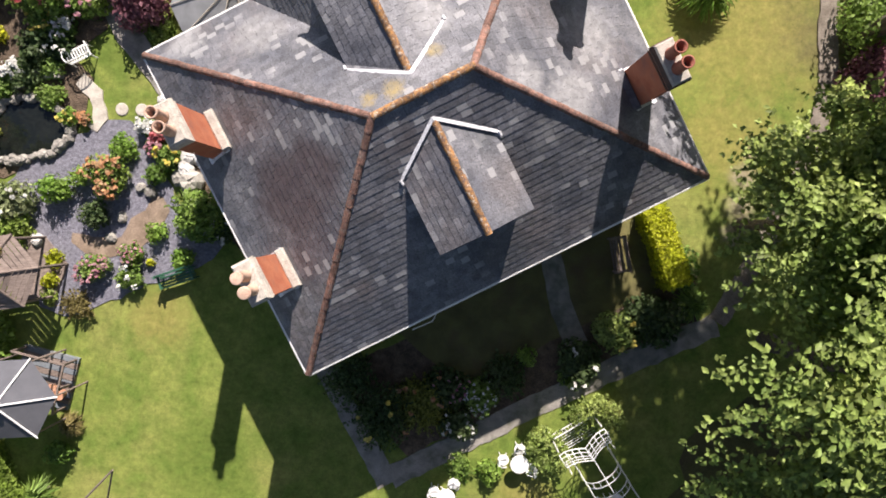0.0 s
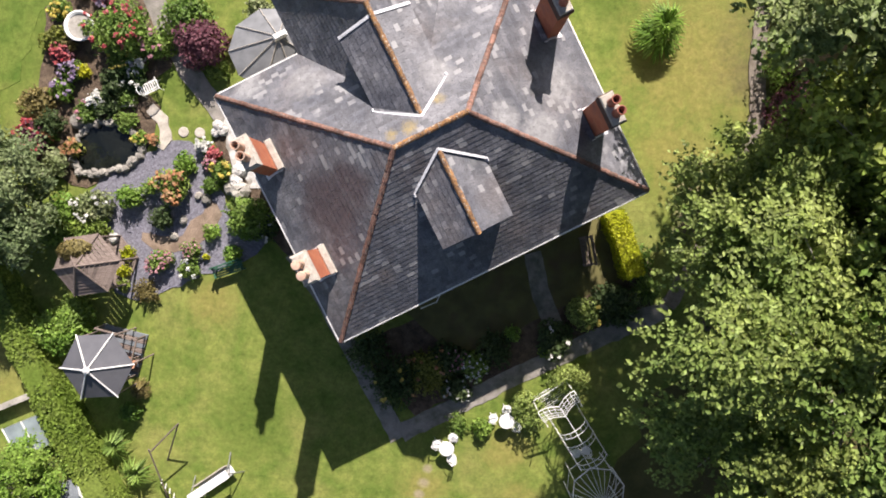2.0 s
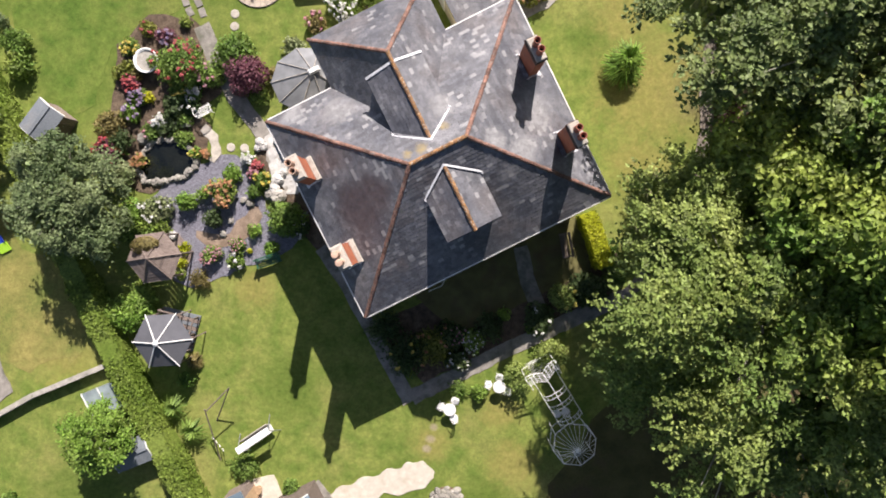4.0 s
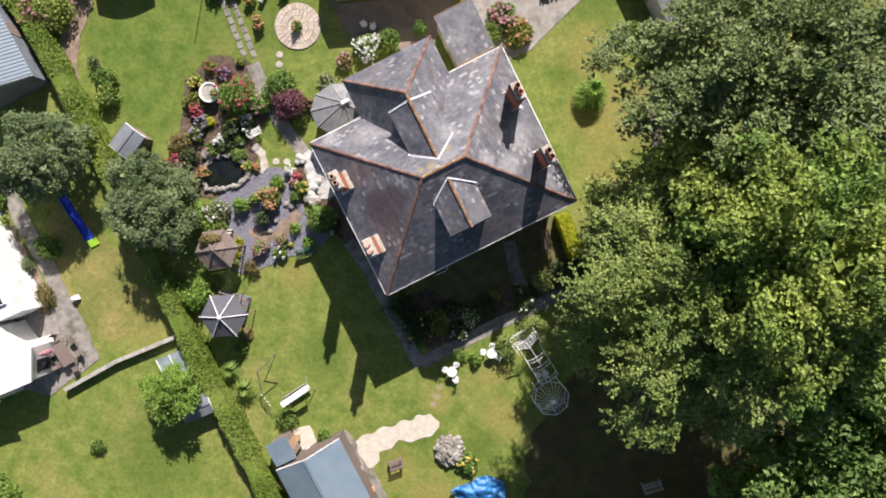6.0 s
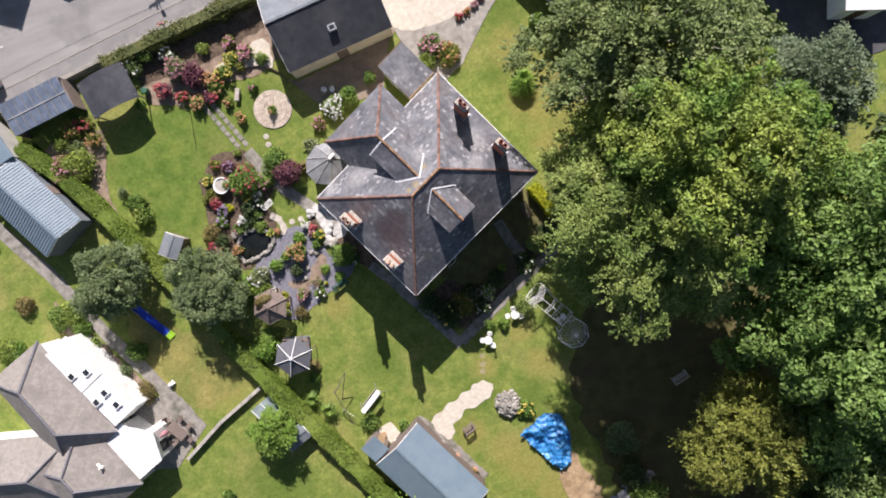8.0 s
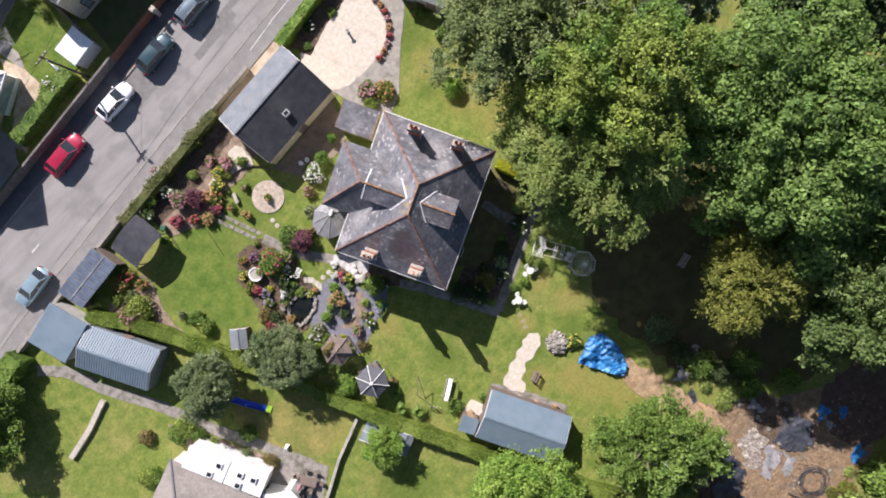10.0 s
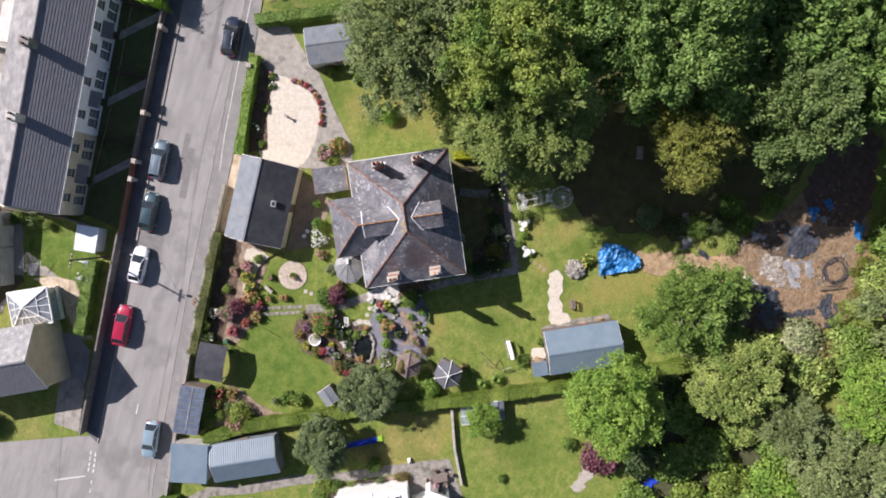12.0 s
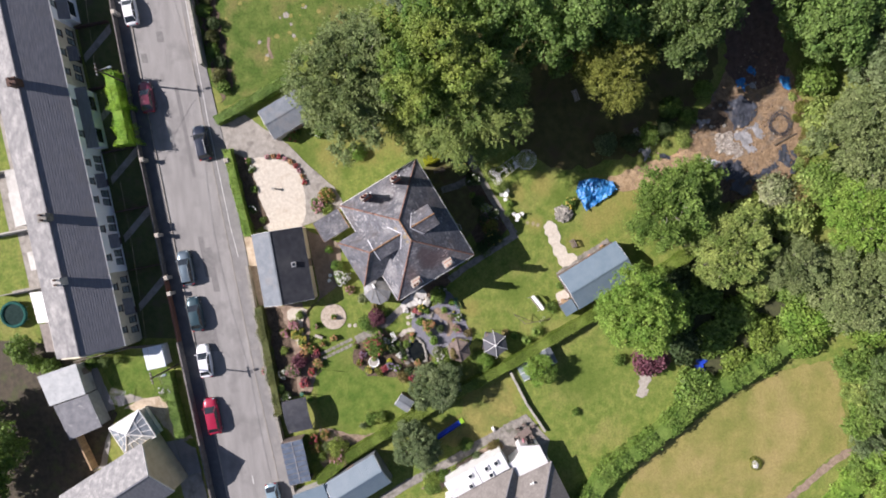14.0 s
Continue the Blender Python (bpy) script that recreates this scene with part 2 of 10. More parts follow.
stain(M["grass"], [(12.3, 9, 0, 4.6), (11.6, 4.2, 0, 2.6), (10.6, 13.4, 0, 2.6), (-11.6, -3, 0, 1.6), (-1.1, -12.6, 0, 1.5), (4, -14, 0, 2), (-25.3, -4.2, 0, 3.6), (-23.6, -6.6, 0, 2.6), (-26.6, -2.4, 0, 2.4), (-23.6, -2.2, 0, 2.2), (-1.5, -20.6, 0, 2.4), (1.5, -25.5, 0, 2.6), (-4, -18.2, 0, 1.8), (-0.3, -22.6, 0, 2.4), (3.2, -10.6, 0, 1.6)], (0.275, 0.235, 0.075), (0.185, 0.185, 0.048), 1.8, 0.8, 0.7)
# brown litter beneath the big trees, part of their shade in its colour
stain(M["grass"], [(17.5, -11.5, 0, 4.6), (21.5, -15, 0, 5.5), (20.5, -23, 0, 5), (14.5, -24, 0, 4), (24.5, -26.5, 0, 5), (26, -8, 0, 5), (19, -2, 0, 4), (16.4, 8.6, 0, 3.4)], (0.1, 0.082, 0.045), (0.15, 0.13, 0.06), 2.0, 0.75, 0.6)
stain(M["grass"], [(12.2, 2.6, 0, 0.7), (12.1, 1.4, 0, 0.8), (11.9, 0.3, 0, 0.7), (13.6, 2.0, 0, 0.8), (12.6, 3.6, 0, 0.5), (-1.3, -13.0, 0, 0.3), (-1.05, -12.4, 0, 0.34), (-0.85, -11.7, 0, 0.3)], (0.27, 0.22, 0.15), (0.34, 0.29, 0.21), 1.8, 0.75, 1.2)
for key in ("slate", "slate_joined"):
    stain(M[key], [(-4.2, 1.6, 7.2, 1.7), (-3.4, 2.3, 8.0, 1.1)], (0.062, 0.043, 0.045), (0.088, 0.062, 0.062), 0.8, 0.8, 1.0)
    stain(M[key], [(3.5, 4.3, 7.9, 1), (2.2, 4.7, 8.6, 0.7), (-5.2, 6.2, 6.5, 1), (4.3, 6.2, 7.0, 1.1), (-0.3, 6.2, 8.2, 0.8), (-7.7, 6.2, 6.2, 0.7)], (0.2, 0.2, 0.205), (0.36, 0.36, 0.36), 1.6, 0.7, 3.0)
    stain(M[key], [(-1.2, 4.2, 9.1, 0.35), (-1.8, 3.9, 9.0, 0.3), (-0.2, 5.3, 8.9, 0.3)], (0.36, 0.25, 0.05), (0.2, 0.17, 0.1), 1.8, 0.7, 7.0)
    stain(M[key], [(2.9, 3.0, 8.4, 0.7), (3.3, 2.2, 8.1, 0.7), (3.6, 1.5, 8.0, 0.5)], (0.3, 0.3, 0.3), (0.42, 0.41, 0.4), 1.6, 0.75, 4.0)
    stain(M[key], [(2.2, -0.4, 6.6, 1.0), (3.6, -0.3, 6.4, 0.8), (1.0, 3.1, 8.4, 0.5)], (0.03, 0.035, 0.042), (0.07, 0.078, 0.09), 1.8, 0.7, 3.0)


def glass(name, tint, rough=0.05):
    m = bpy.data.materials.new(name)
    m.use_nodes = True
    bs = m.node_tree.nodes["Principled BSDF"]
    geo = m.node_tree.nodes.new("ShaderNodeNewGeometry")
    c = ramp(m.node_tree, noise_fac(m.node_tree, geo.outputs["Position"], 1.5), tint, tuple(v * 1.5 for v in tint))
    m.node_tree.links.new(c, bs.inputs["Base Color"])
    bs.inputs["Roughness"].default_value = rough
    bs.inputs["Coat Weight"].default_value = 0.6
    return m


M["dark_glass"] = glass("dark_glass", (0.02, 0.025, 0.03))
M["pale_glass"] = glass("pale_glass", (0.2, 0.24, 0.25), 0.15)
M["solar"] = glass("solar", (0.1, 0.125, 0.165), 0.35)
clear = bpy.data.materials.new("clear_glass")
clear.use_nodes = True
clear.node_tree.nodes["Principled BSDF"].inputs["Transmission Weight"].default_value = 0.85
clear.node_tree.nodes["Principled BSDF"].inputs["Roughness"].default_value = 0.12
clear.node_tree.nodes["Principled BSDF"].inputs["Base Color"].default_value = (0.75, 0.8, 0.8, 1)
M["clear_glass"] = clear


def leaf_mat(name, c1, c2, scale=0.5, island=0.5, leaf=0.45):
    M[name] = mat(name, c1, c2, scale, 0.55, 0.0, 8.0, island=island, leaf=leaf, fine=0.3, spec=0.3)


leaf_mat("leaf_mid", (0.135, 0.235, 0.046), (0.24, 0.345, 0.078))
leaf_mat("leaf_deep", (0.122, 0.22, 0.052), (0.215, 0.32, 0.085))
leaf_mat("leaf_dark", (0.06, 0.105, 0.036), (0.115, 0.16, 0.062))
leaf_mat("leaf_greygreen", (0.15, 0.215, 0.092), (0.25, 0.31, 0.145))
leaf_mat("leaf_yellow", (0.125, 0.228, 0.042), (0.29, 0.355, 0.072), 0.3, leaf=0.36)
leaf_mat("leaf_feather", (0.14, 0.215, 0.05), (0.29, 0.35, 0.095), 0.4, leaf=0.33)
leaf_mat("leaf_ash", (0.135, 0.195, 0.066), (0.235, 0.29, 0.102), leaf=0.36)
leaf_mat("leaf_sage", (0.19, 0.25, 0.095), (0.28, 0.335, 0.14))
leaf_mat("leaf_wood", (0.12, 0.19, 0.055), (0.2, 0.275, 0.09))
leaf_mat("leaf_bramble", (0.1, 0.13, 0.04), (0.19, 0.2, 0.07))
leaf_mat("leaf_silver", (0.15, 0.21, 0.125), (0.25, 0.31, 0.19))
leaf_mat("leaf_olive", (0.175, 0.205, 0.042), (0.28, 0.3, 0.065))
leaf_mat("leaf_bright", (0.175, 0.315, 0.05), (0.28, 0.4, 0.08))
leaf_mat("leaf_spray", (0.185, 0.27, 0.064), (0.345, 0.41, 0.118), leaf=0.36)
leaf_mat("leaf_hedge", (0.165, 0.25, 0.04), (0.25, 0.325, 0.068))
leaf_mat("leaf_vivid", (0.2, 0.4, 0.035), (0.34, 0.52, 0.06))
leaf_mat("leaf_lime", (0.36, 0.4, 0.02), (0.5, 0.5, 0.03))
leaf_mat("leaf_purple", (0.17, 0.06, 0.085), (0.27, 0.125, 0.15))
leaf_mat("leaf_variegated", (0.2, 0.26, 0.1), (0.42, 0.44, 0.26))
leaf_mat("leaf_straw", (0.2, 0.17, 0.06), (0.3, 0.25, 0.1))
for nm, a, b in (("red", (0.34, 0.035, 0.045), (0.42, 0.12, 0.12)), ("pink", (0.42, 0.15, 0.2), (0.5, 0.3, 0.32)), ("orange", (0.42, 0.17, 0.07), (0.46, 0.3, 0.16)),
                 ("white", (0.58, 0.58, 0.54), (0.68, 0.68, 0.64)), ("yellow", (0.5, 0.4, 0.06), (0.56, 0.47, 0.13)), ("mauve", (0.24, 0.17, 0.28), (0.34, 0.27, 0.36))):
    leaf_mat("flower_" + nm, a, b, 3.0, 0.25, 0.2)


# ---- shapes ----
def link_mesh(name, V, F, material, parent=None, smooth=False):
    me = bpy.data.meshes.new(name)
    me.from_pydata([tuple(v) for v in V], [], F)
    me.materials.append(material)
    if smooth:
        me.polygons.foreach_set("use_smooth", [True] * len(me.polygons))
    me.update()
    ob = new(name, me)
    if parent:
        ob.parent = parent
    return ob


def part(name, shape, material, parent, label="", smooth=False, kind=""):
    """One mesh object from a (points, faces) shape, under a thing or a part."""
    return tagged(link_mesh(name, shape[0], shape[1], M[material] if isinstance(material, str) else material, parent, smooth), label, kind=kind)


def thing(name, label, category, x=0.0, y=0.0, z=0.0, rz=0.0, group="", kind=""):
    ob = new(name)
    ob.empty_display_size = 0.3
    ob.matrix_basis = pose(x, y, z, 0, 0, rz)
    return tagged(ob, label, category, group, kind)


def join(*shapes):
    V, F = [], []
    for v, f in shapes:
        n = len(V)
        V += list(v)
        F += [tuple(i + n for i in q) for q in f]
    return V, F


def box(x0, y0, z0, x1, y1, z1, e=0.0):
    """A box; with e its top edges are chamfered."""
    if not e:
        V = [(x0, y0, z0), (x1, y0, z0), (x1, y1, z0), (x0, y1, z0), (x0, y0, z1), (x1, y0, z1), (x1, y1, z1), (x0, y1, z1)]
        return V, [(3, 2, 1, 0), (4, 5, 6, 7), (0, 1, 5, 4), (1, 2, 6, 5), (2, 3, 7, 6), (3, 0, 4, 7)]
    V = [(x0, y0, z0), (x1, y0, z0), (x1, y1, z0), (x0, y1, z0), (x0, y0, z1 - e), (x1, y0, z1 - e), (x1, y1, z1 - e), (x0, y1, z1 - e),
         (x0 + e, y0 + e, z1), (x1 - e, y0 + e, z1), (x1 - e, y1 - e, z1), (x0 + e, y1 - e, z1)]
    F = [(3, 2, 1, 0), (8, 9, 10, 11)]
    for a in (0, 4):
        F += [(a + i, a + (i + 1) % 4, a + 4 + (i + 1) % 4, a + 4 + i) for i in range(4)]
    return V, F


def prism(pts, z0, z1):
    n = len(pts)
    if sum(pts[i][0] * pts[(i + 1) % n][1] - pts[(i + 1) % n][0] * pts[i][1] for i in range(n)) < 0:
        pts = pts[::-1]
    V = [(p[0], p[1], z0) for p in pts] + [(p[0], p[1], z1) for p in pts]
    return V, [tuple(range(n))[::-1], tuple(range(n, 2 * n))] + [(i, (i + 1) % n, n + (i + 1) % n, n + i) for i in range(n)]


def rod(a, b, r0, r1=None, n=8):
    r1 = r0 if r1 is None else r1
    a, b = Vector(a), Vector(b)
    d = (b - a).normalized()
    s = d.orthogonal().normalized()
    t = d.cross(s)
    V, F = [], []
    for c, r in ((a, r0), (b, r1)):
        V += [c + r * (math.cos(6.28319 * i / n) * s + math.sin(6.28319 * i / n) * t) for i in range(n)]
    F = [(i, (i + 1) % n, n + (i + 1) % n, n + i) for i in range(n)] + [tuple(range(n))[::-1], tuple(range(n, 2 * n))]
    return V, F


def tube(pts, r, n=6):
    return join(*[rod(pts[i], pts[i + 1], r, r, n) for i in range(len(pts) - 1)])


def lathe(profile, n=16, x=0.0, y=0.0):
    """profile: (radius, height) from below to above."""
    V, F = [], []
    for r, z in profile:
        V += [(x + r * math.cos(6.28319 * i / n), y + r * math.sin(6.28319 * i / n), z) for i in range(n)]
    for k in range(len(profile) - 1):
        F += [(k * n + i, k * n + (i + 1) % n, (k + 1) * n + (i + 1) % n, (k + 1) * n + i) for i in range(n)]
    return V, F + [tuple(range(n))[::-1], tuple(range((len(profile) - 1) * n, len(profile) * n))]


def moved(shape, m):
    return [m @ Vector(v) for v in shape[0]], shape[1]


def slab(pts, t):
    """A plate of thickness t under a planar polygon of points in space."""
    n = len(pts)
    P = [Vector(p) for p in pts]
    nor = (P[1] - P[0]).cross(P[2] - P[0]).normalized()
    if nor.z < 0:
        P, nor = P[::-1], -nor
    V = P + [p - nor * t for p in P]
    return V, [tuple(range(n)), tuple(range(n, 2 * n))[::-1]] + [(i, n + i, n + (i + 1) % n, (i + 1) % n) for i in range(n)]


def rough_line(pts, step=0.5, wob=0.08, closed=True, seed=1):
    """The polygon with its edges divided and shaken a little."""
    rnd = random.Random(seed)
    out = []
    n = len(pts)
    for i in range(n if closed else n - 1):
        a, b = Vector(pts[i]), Vector(pts[(i + 1) % n])
        k = max(1, int((b - a).length / step))
        for j in range(k):
            p = a.lerp(b, j / k)
            out.append((p.x + rnd.uniform(-wob, wob), p.y + rnd.uniform(-wob, wob)))
    return out


def rounded(pts, times=2):
    """Corner cutting, for outlines with no sharp corners."""
    for _ in range(times):
        q = []
        for i in range(len(pts)):
            a, b = pts[i], pts[(i + 1) % len(pts)]
            q += [(a[0] * 0.75 + b[0] * 0.25, a[1] * 0.75 + b[1] * 0.25), (a[0] * 0.25 + b[0] * 0.75, a[1] * 0.25 + b[1] * 0.75)]
        pts = q
    return pts


LEVEL = [0.0]


def patch(name, label, pts, material, z=0.02, wob=0.06, step=0.6, category="ground", seed=1, curve=0):
    """A thin piece of ground laid on the lawn."""
    if curve:
        pts = rounded(pts, curve)
    LEVEL[0] += 0.0003
    ob = part(name, prism(rough_line(pts, step, wob, True, seed), -0.1, z + LEVEL[0] * (1.0 if z > 0.019 else 0.08)), material, None)
    return tagged(ob, label, category, kind="structure")


def strip(line, w):
    """The outline of a band of width w along a line."""
    L, R = [], []
    for i, p in enumerate(line):
        a, b = Vector(line[max(0, i - 1)]), Vector(line[min(len(line) - 1, i + 1)])
        d = (b - a).normalized()
        L.append((p[0] - d.y * w / 2, p[1] + d.x * w / 2))
        R.append((p[0] + d.y * w / 2, p[1] - d.x * w / 2))
    return L + R[::-1]


# ---- leaves ----
def leaf_mesh(name, C, N, size, material, parent, label="", aspect=0.6, seed=0, kind=""):
    """Small folded leaves at the places C, facing about N."""
    rng = np.random.default_rng(seed)
    n = len(C)
    N = N / (np.linalg.norm(N, axis=1, keepdims=True) + 1e-9)
    T = rng.normal(size=(n, 3))
    T -= (T * N).sum(1, keepdims=True) * N
    T /= np.linalg.norm(T, axis=1, keepdims=True) + 1e-9
    B = np.cross(N, T)
    s = size * rng.uniform(0.6, 1.3, (n, 1))
    V = np.stack([C - T * s, C + B * s * aspect + N * s * 0.25, C + T * s - N * s * 0.2, C - B * s * aspect + N * s * 0.25], 1).reshape(-1, 3)
    i = np.arange(n)[:, None] * 4
    tri = np.concatenate([i + np.array([[0, 2, 1]]), i + np.array([[0, 3, 2]])], 1).reshape(-1, 3)
    me = bpy.data.meshes.new(name)
    me.vertices.add(n * 4)
    me.vertices.foreach_set("co", V.ravel())
    me.loops.add(n * 6)
    me.loops.foreach_set("vertex_index", tri.ravel())
    me.polygons.add(n * 2)
    me.polygons.foreach_set("loop_start", np.arange(n * 2) * 3)
    me.update()
    me.materials.append(M[material])
    ob = new(name, me)
    ob.parent = parent
    return tagged(ob, label, kind=kind)


def cloud(rng, n, centre, radii, low=-0.4, shell=0.72):
    """Points and outward ways in the outer shell of an ellipsoid."""
    d = rng.normal(size=(int(n * 1.8) + 8, 3))
    d /= np.linalg.norm(d, axis=1, keepdims=True)
    d = d[d[:, 2] > low][:n]
    r = rng.uniform(shell ** 3, 1.08, (len(d), 1)) ** (1 / 3)
    return np.array(centre) + d * r * np.array(radii), d


def tree(name, label, x, y, h, r, leaves, seed, leaf=0.17, cover=2.2, feather=0.0, droop=0.25, clump=1.0, bare=0.2, bough=False):
    """A tapered trunk with limbs and a crown of lobes, or of long separate boughs, whose surface carries many tufts of leaves: domed ones, or flat drooping sprays by feather."""
    rng = np.random.default_rng(seed)
    t = thing(name, label, "tree", x, y, 0)
    base = h * bare
    H = h - base
    tr = max(0.08, r * 0.05)
    core = 0.48 if bough else 0.64 - 0.1 * feather
    lobes = [((0, 0, base + 0.5 * H), (core * r, core * r, 0.41 * H), np.eye(3)), ((rng.uniform(-0.15, 0.15) * r, rng.uniform(-0.15, 0.15) * r, h - 0.3 * min(r, H)), (0.4 * r, 0.34 * r, 0.3 * min(r, H)), np.eye(3))]
    n_l = 14 + int(r * 2.2) if bough else 9 + int(r)
    for i in range(n_l):
        a, e = i * 2.39996 + seed + rng.normal() * 0.15, -0.5 + 1.38 * ((i + 0.5) / n_l)
        q, k = math.sqrt(max(0.05, 1 - e * e)), rng.uniform(0.2, 0.42)
        uneven = 1 + 0.3 * noise.noise(Vector((1.3 * math.cos(a), 1.3 * math.sin(a), seed * 1.7)))
        if bough:
            k = rng.uniform(0.15, 0.27)
            along = np.array([q * math.cos(a), q * math.sin(a), 0.55 * e - 0.3 * droop])
            along /= np.linalg.norm(along)
            across = np.cross(along, (0, 0, 1.0))
            across /= np.linalg.norm(across)
            reach = r * rng.uniform(0.58, 0.8) * uneven
            lobes.append(((q * math.cos(a) * reach, q * math.sin(a) * reach, base + H * (0.5 + 0.44 * e)), (k * 1.65 * r, k * r, 0.72 * k * min(r, 0.7 * H)), np.array([along, across, np.cross(across, along)])))
        else:
            reach = r * (1 - k) * rng.uniform(0.72, 1.3) * uneven
            lobes.append(((q * math.cos(a) * reach, q * math.sin(a) * reach, base + H * (0.5 + 0.5 * e * (1 - 0.7 * k))), (k * r, k * r, k * min(r, 0.62 * H)), np.eye(3)))
    cs = clump * (0.36 + 0.07 * r)
    per = max(8, int(cover * 0.5 * 3.14 * cs * cs / (1.1 * leaf * leaf)))
    C, N, S, tips = [], [], [], []
    mid = np.array([0, 0, base + 0.4 * H])
    for k, (c, ra, ax) in enumerate(lobes):
        c, ra = np.array(c), np.array(ra)
        n = int(12.57 * (ra[0] * ra[1] + ra[0] * ra[2] + ra[1] * ra[2]) / 3 / (cs * cs * 1.25))
        d = rng.normal(size=(n, 3))
        d /= np.linalg.norm(d, axis=1, keepdims=True)
        P = c + (d * ra * (rng.uniform(0.84, 1.1, (n, 1)) + (0.12 + 0.25 * feather) * rng.uniform(0, 1, (n, 1)) ** 3)) @ ax
        d = d @ ax
        keep = (d[:, 2] > -0.55) & (P[:, 2] > base)
        for m, (c2, r2, ax2) in enumerate(lobes):
            if m != k:
                keep &= ((((P - np.array(c2)) @ ax2.T) / np.array(r2)) ** 2).sum(1) > 0.8
        for p, o in zip(P[keep], d[keep]):
            if rng.uniform() < 0.08 + 0.12 * feather or noise.noise(Vector(p) * (1.6 / cs) * 0.5 + Vector((seed, 0, 0))) < -0.33 - 0.09 * (1 - feather) + 0.08 * bough:
                continue
            out = p - mid
            out = out / np.linalg.norm(out)
            tips.append(Vector(p))
            size = cs * rng.uniform(0.55, 1.35)
            nf = int(per * feather * 1.1)
            if nf:
                f = np.array([out[0], out[1], max(-0.2, out[2] * 0.7) - droop])
                f /= np.linalg.norm(f)
                for q in range(5):
                    a = (q - 2) * 0.42 + rng.normal() * 0.2
                    g = np.array([f[0] * math.cos(a) - f[1] * math.sin(a), f[0] * math.sin(a) + f[1] * math.cos(a), f[2] + rng.normal() * 0.12])
                    g /= np.linalg.norm(g)
                    side = np.cross(g, (0, 0, 1.0))
                    side /= np.linalg.norm(side) + 1e-6
                    w = rng.uniform(-0.3, 1.3 + 0.5 * feather, (nf // 5 + 1, 1))
                    C.append(p + g * w * size + side * rng.normal(size=w.shape) * size * 0.15 * (1.25 - 0.6 * w) + rng.normal(size=(len(w), 3)) * size * 0.06 - np.array([0, 0, 0.16]) * size * w * w)
                    N.append(np.cross(side, g) * 0.9 + np.array([0, 0.12, 0.45]) + rng.normal(scale=0.28, size=(len(w), 3)))
                    S.append(np.full(w.shape, leaf))
            nd = int(per * (1 - feather * 0.85))
            u = rng.normal(size=(nd * 2, 3))
            u /= np.linalg.norm(u, axis=1, keepdims=True)
            u = u[(u @ (out * 0.5 + np.array([0, 0, 0.6]))) > -0.25][:nd]
            rad = rng.uniform(0.35, 1.0, (len(u), 1)) ** 0.5
            wave = 1 + 0.22 * np.sin(u @ rng.normal(scale=3.5, size=3) + rng.uniform(0, 6))[:, None]
            C.append(p + u * size * rad * wave * np.array([1, 1, 0.72]) * (1 - 0.25 * feather))
            N.append(u * 0.7 + np.array([0, 0, 0.55]) + rng.normal(scale=0.38, size=u.shape))
            S.append(np.full((len(u), 1), leaf))
        # the leaves further in, larger and fewer
        n = int(12.57 * ra[0] * ra[2] * 0.7 / (leaf * leaf * 13))
        d = rng.normal(size=(n, 3))
        d /= np.linalg.norm(d, axis=1, keepdims=True)
        C.append(c + (d * ra * rng.uniform(0.5 - 0.2 * feather, 0.76 - 0.2 * feather, (n, 1))) @ ax)
        N.append(d + rng.normal(scale=0.4, size=(n, 3)))
        S.append(np.full((n, 1), leaf * 2.4))
    shaft = [rod((0, 0, -0.1), (0, 0, 0.6), tr * 1.7, tr * 1.15, 10), rod((0, 0, 0.4), (0.1, 0.05, base + 0.75 * H), tr * 1.2, tr * 0.35, 10)]
    part("trunk", join(*shaft), "bark", t)
    rnd = random.Random(seed)
    limbs = []
    for p in rnd.sample(tips, min(len(tips), 70)):
        a = Vector((p.x * 0.06, p.y * 0.06, base + (p.z - base) * 0.5))
        b = a.lerp(p, 0.55) + Vector((0, 0, 0.08 * r))
        limbs += [rod(a, b, tr * 0.32, tr * 0.16, 5), rod(b, p, tr * 0.16, tr * 0.05, 5)]
    part("limb", join(*limbs), "twig", t, kind="stuff")
    leaf_mesh("crown", np.concatenate(C), np.concatenate(N), np.concatenate(S), leaves, t, seed=seed)
    return t


def blades(rng, r, h, n, width):
    """Long arching leaves that spread from one root: points and faces."""
    V, F = [], []
    for i in range(n):
        a, q = rng.uniform(0, 6.283), math.sqrt(rng.uniform(0.05, 1.0))
        d, o = Vector((math.cos(a), math.sin(a), 0)), Vector((-math.sin(a), math.cos(a), 0)) * width * rng.uniform(0.6, 1.2)
        reach, top = r * q, h * rng.uniform(0.75, 1.1) * (1.15 - 0.75 * q)
        b = len(V)
        for k, w in ((0.08, 0.7), (0.55, 1.0), (0.85, 0.7)):
            c = d * reach * k + Vector((0, 0, top * math.sin(min(1.0, k * 1.15) * 2.1) + 0.04))
            V += [tuple(c - o * w), tuple(c + o * w)]
        V.append(tuple(d * reach + Vector((0, 0, max(0.05, top * 0.62)))))
        F += [(b, b + 1, b + 3, b + 2), (b + 2, b + 3, b + 5, b + 4), (b + 4, b + 5, b + 6)]
    return V, F


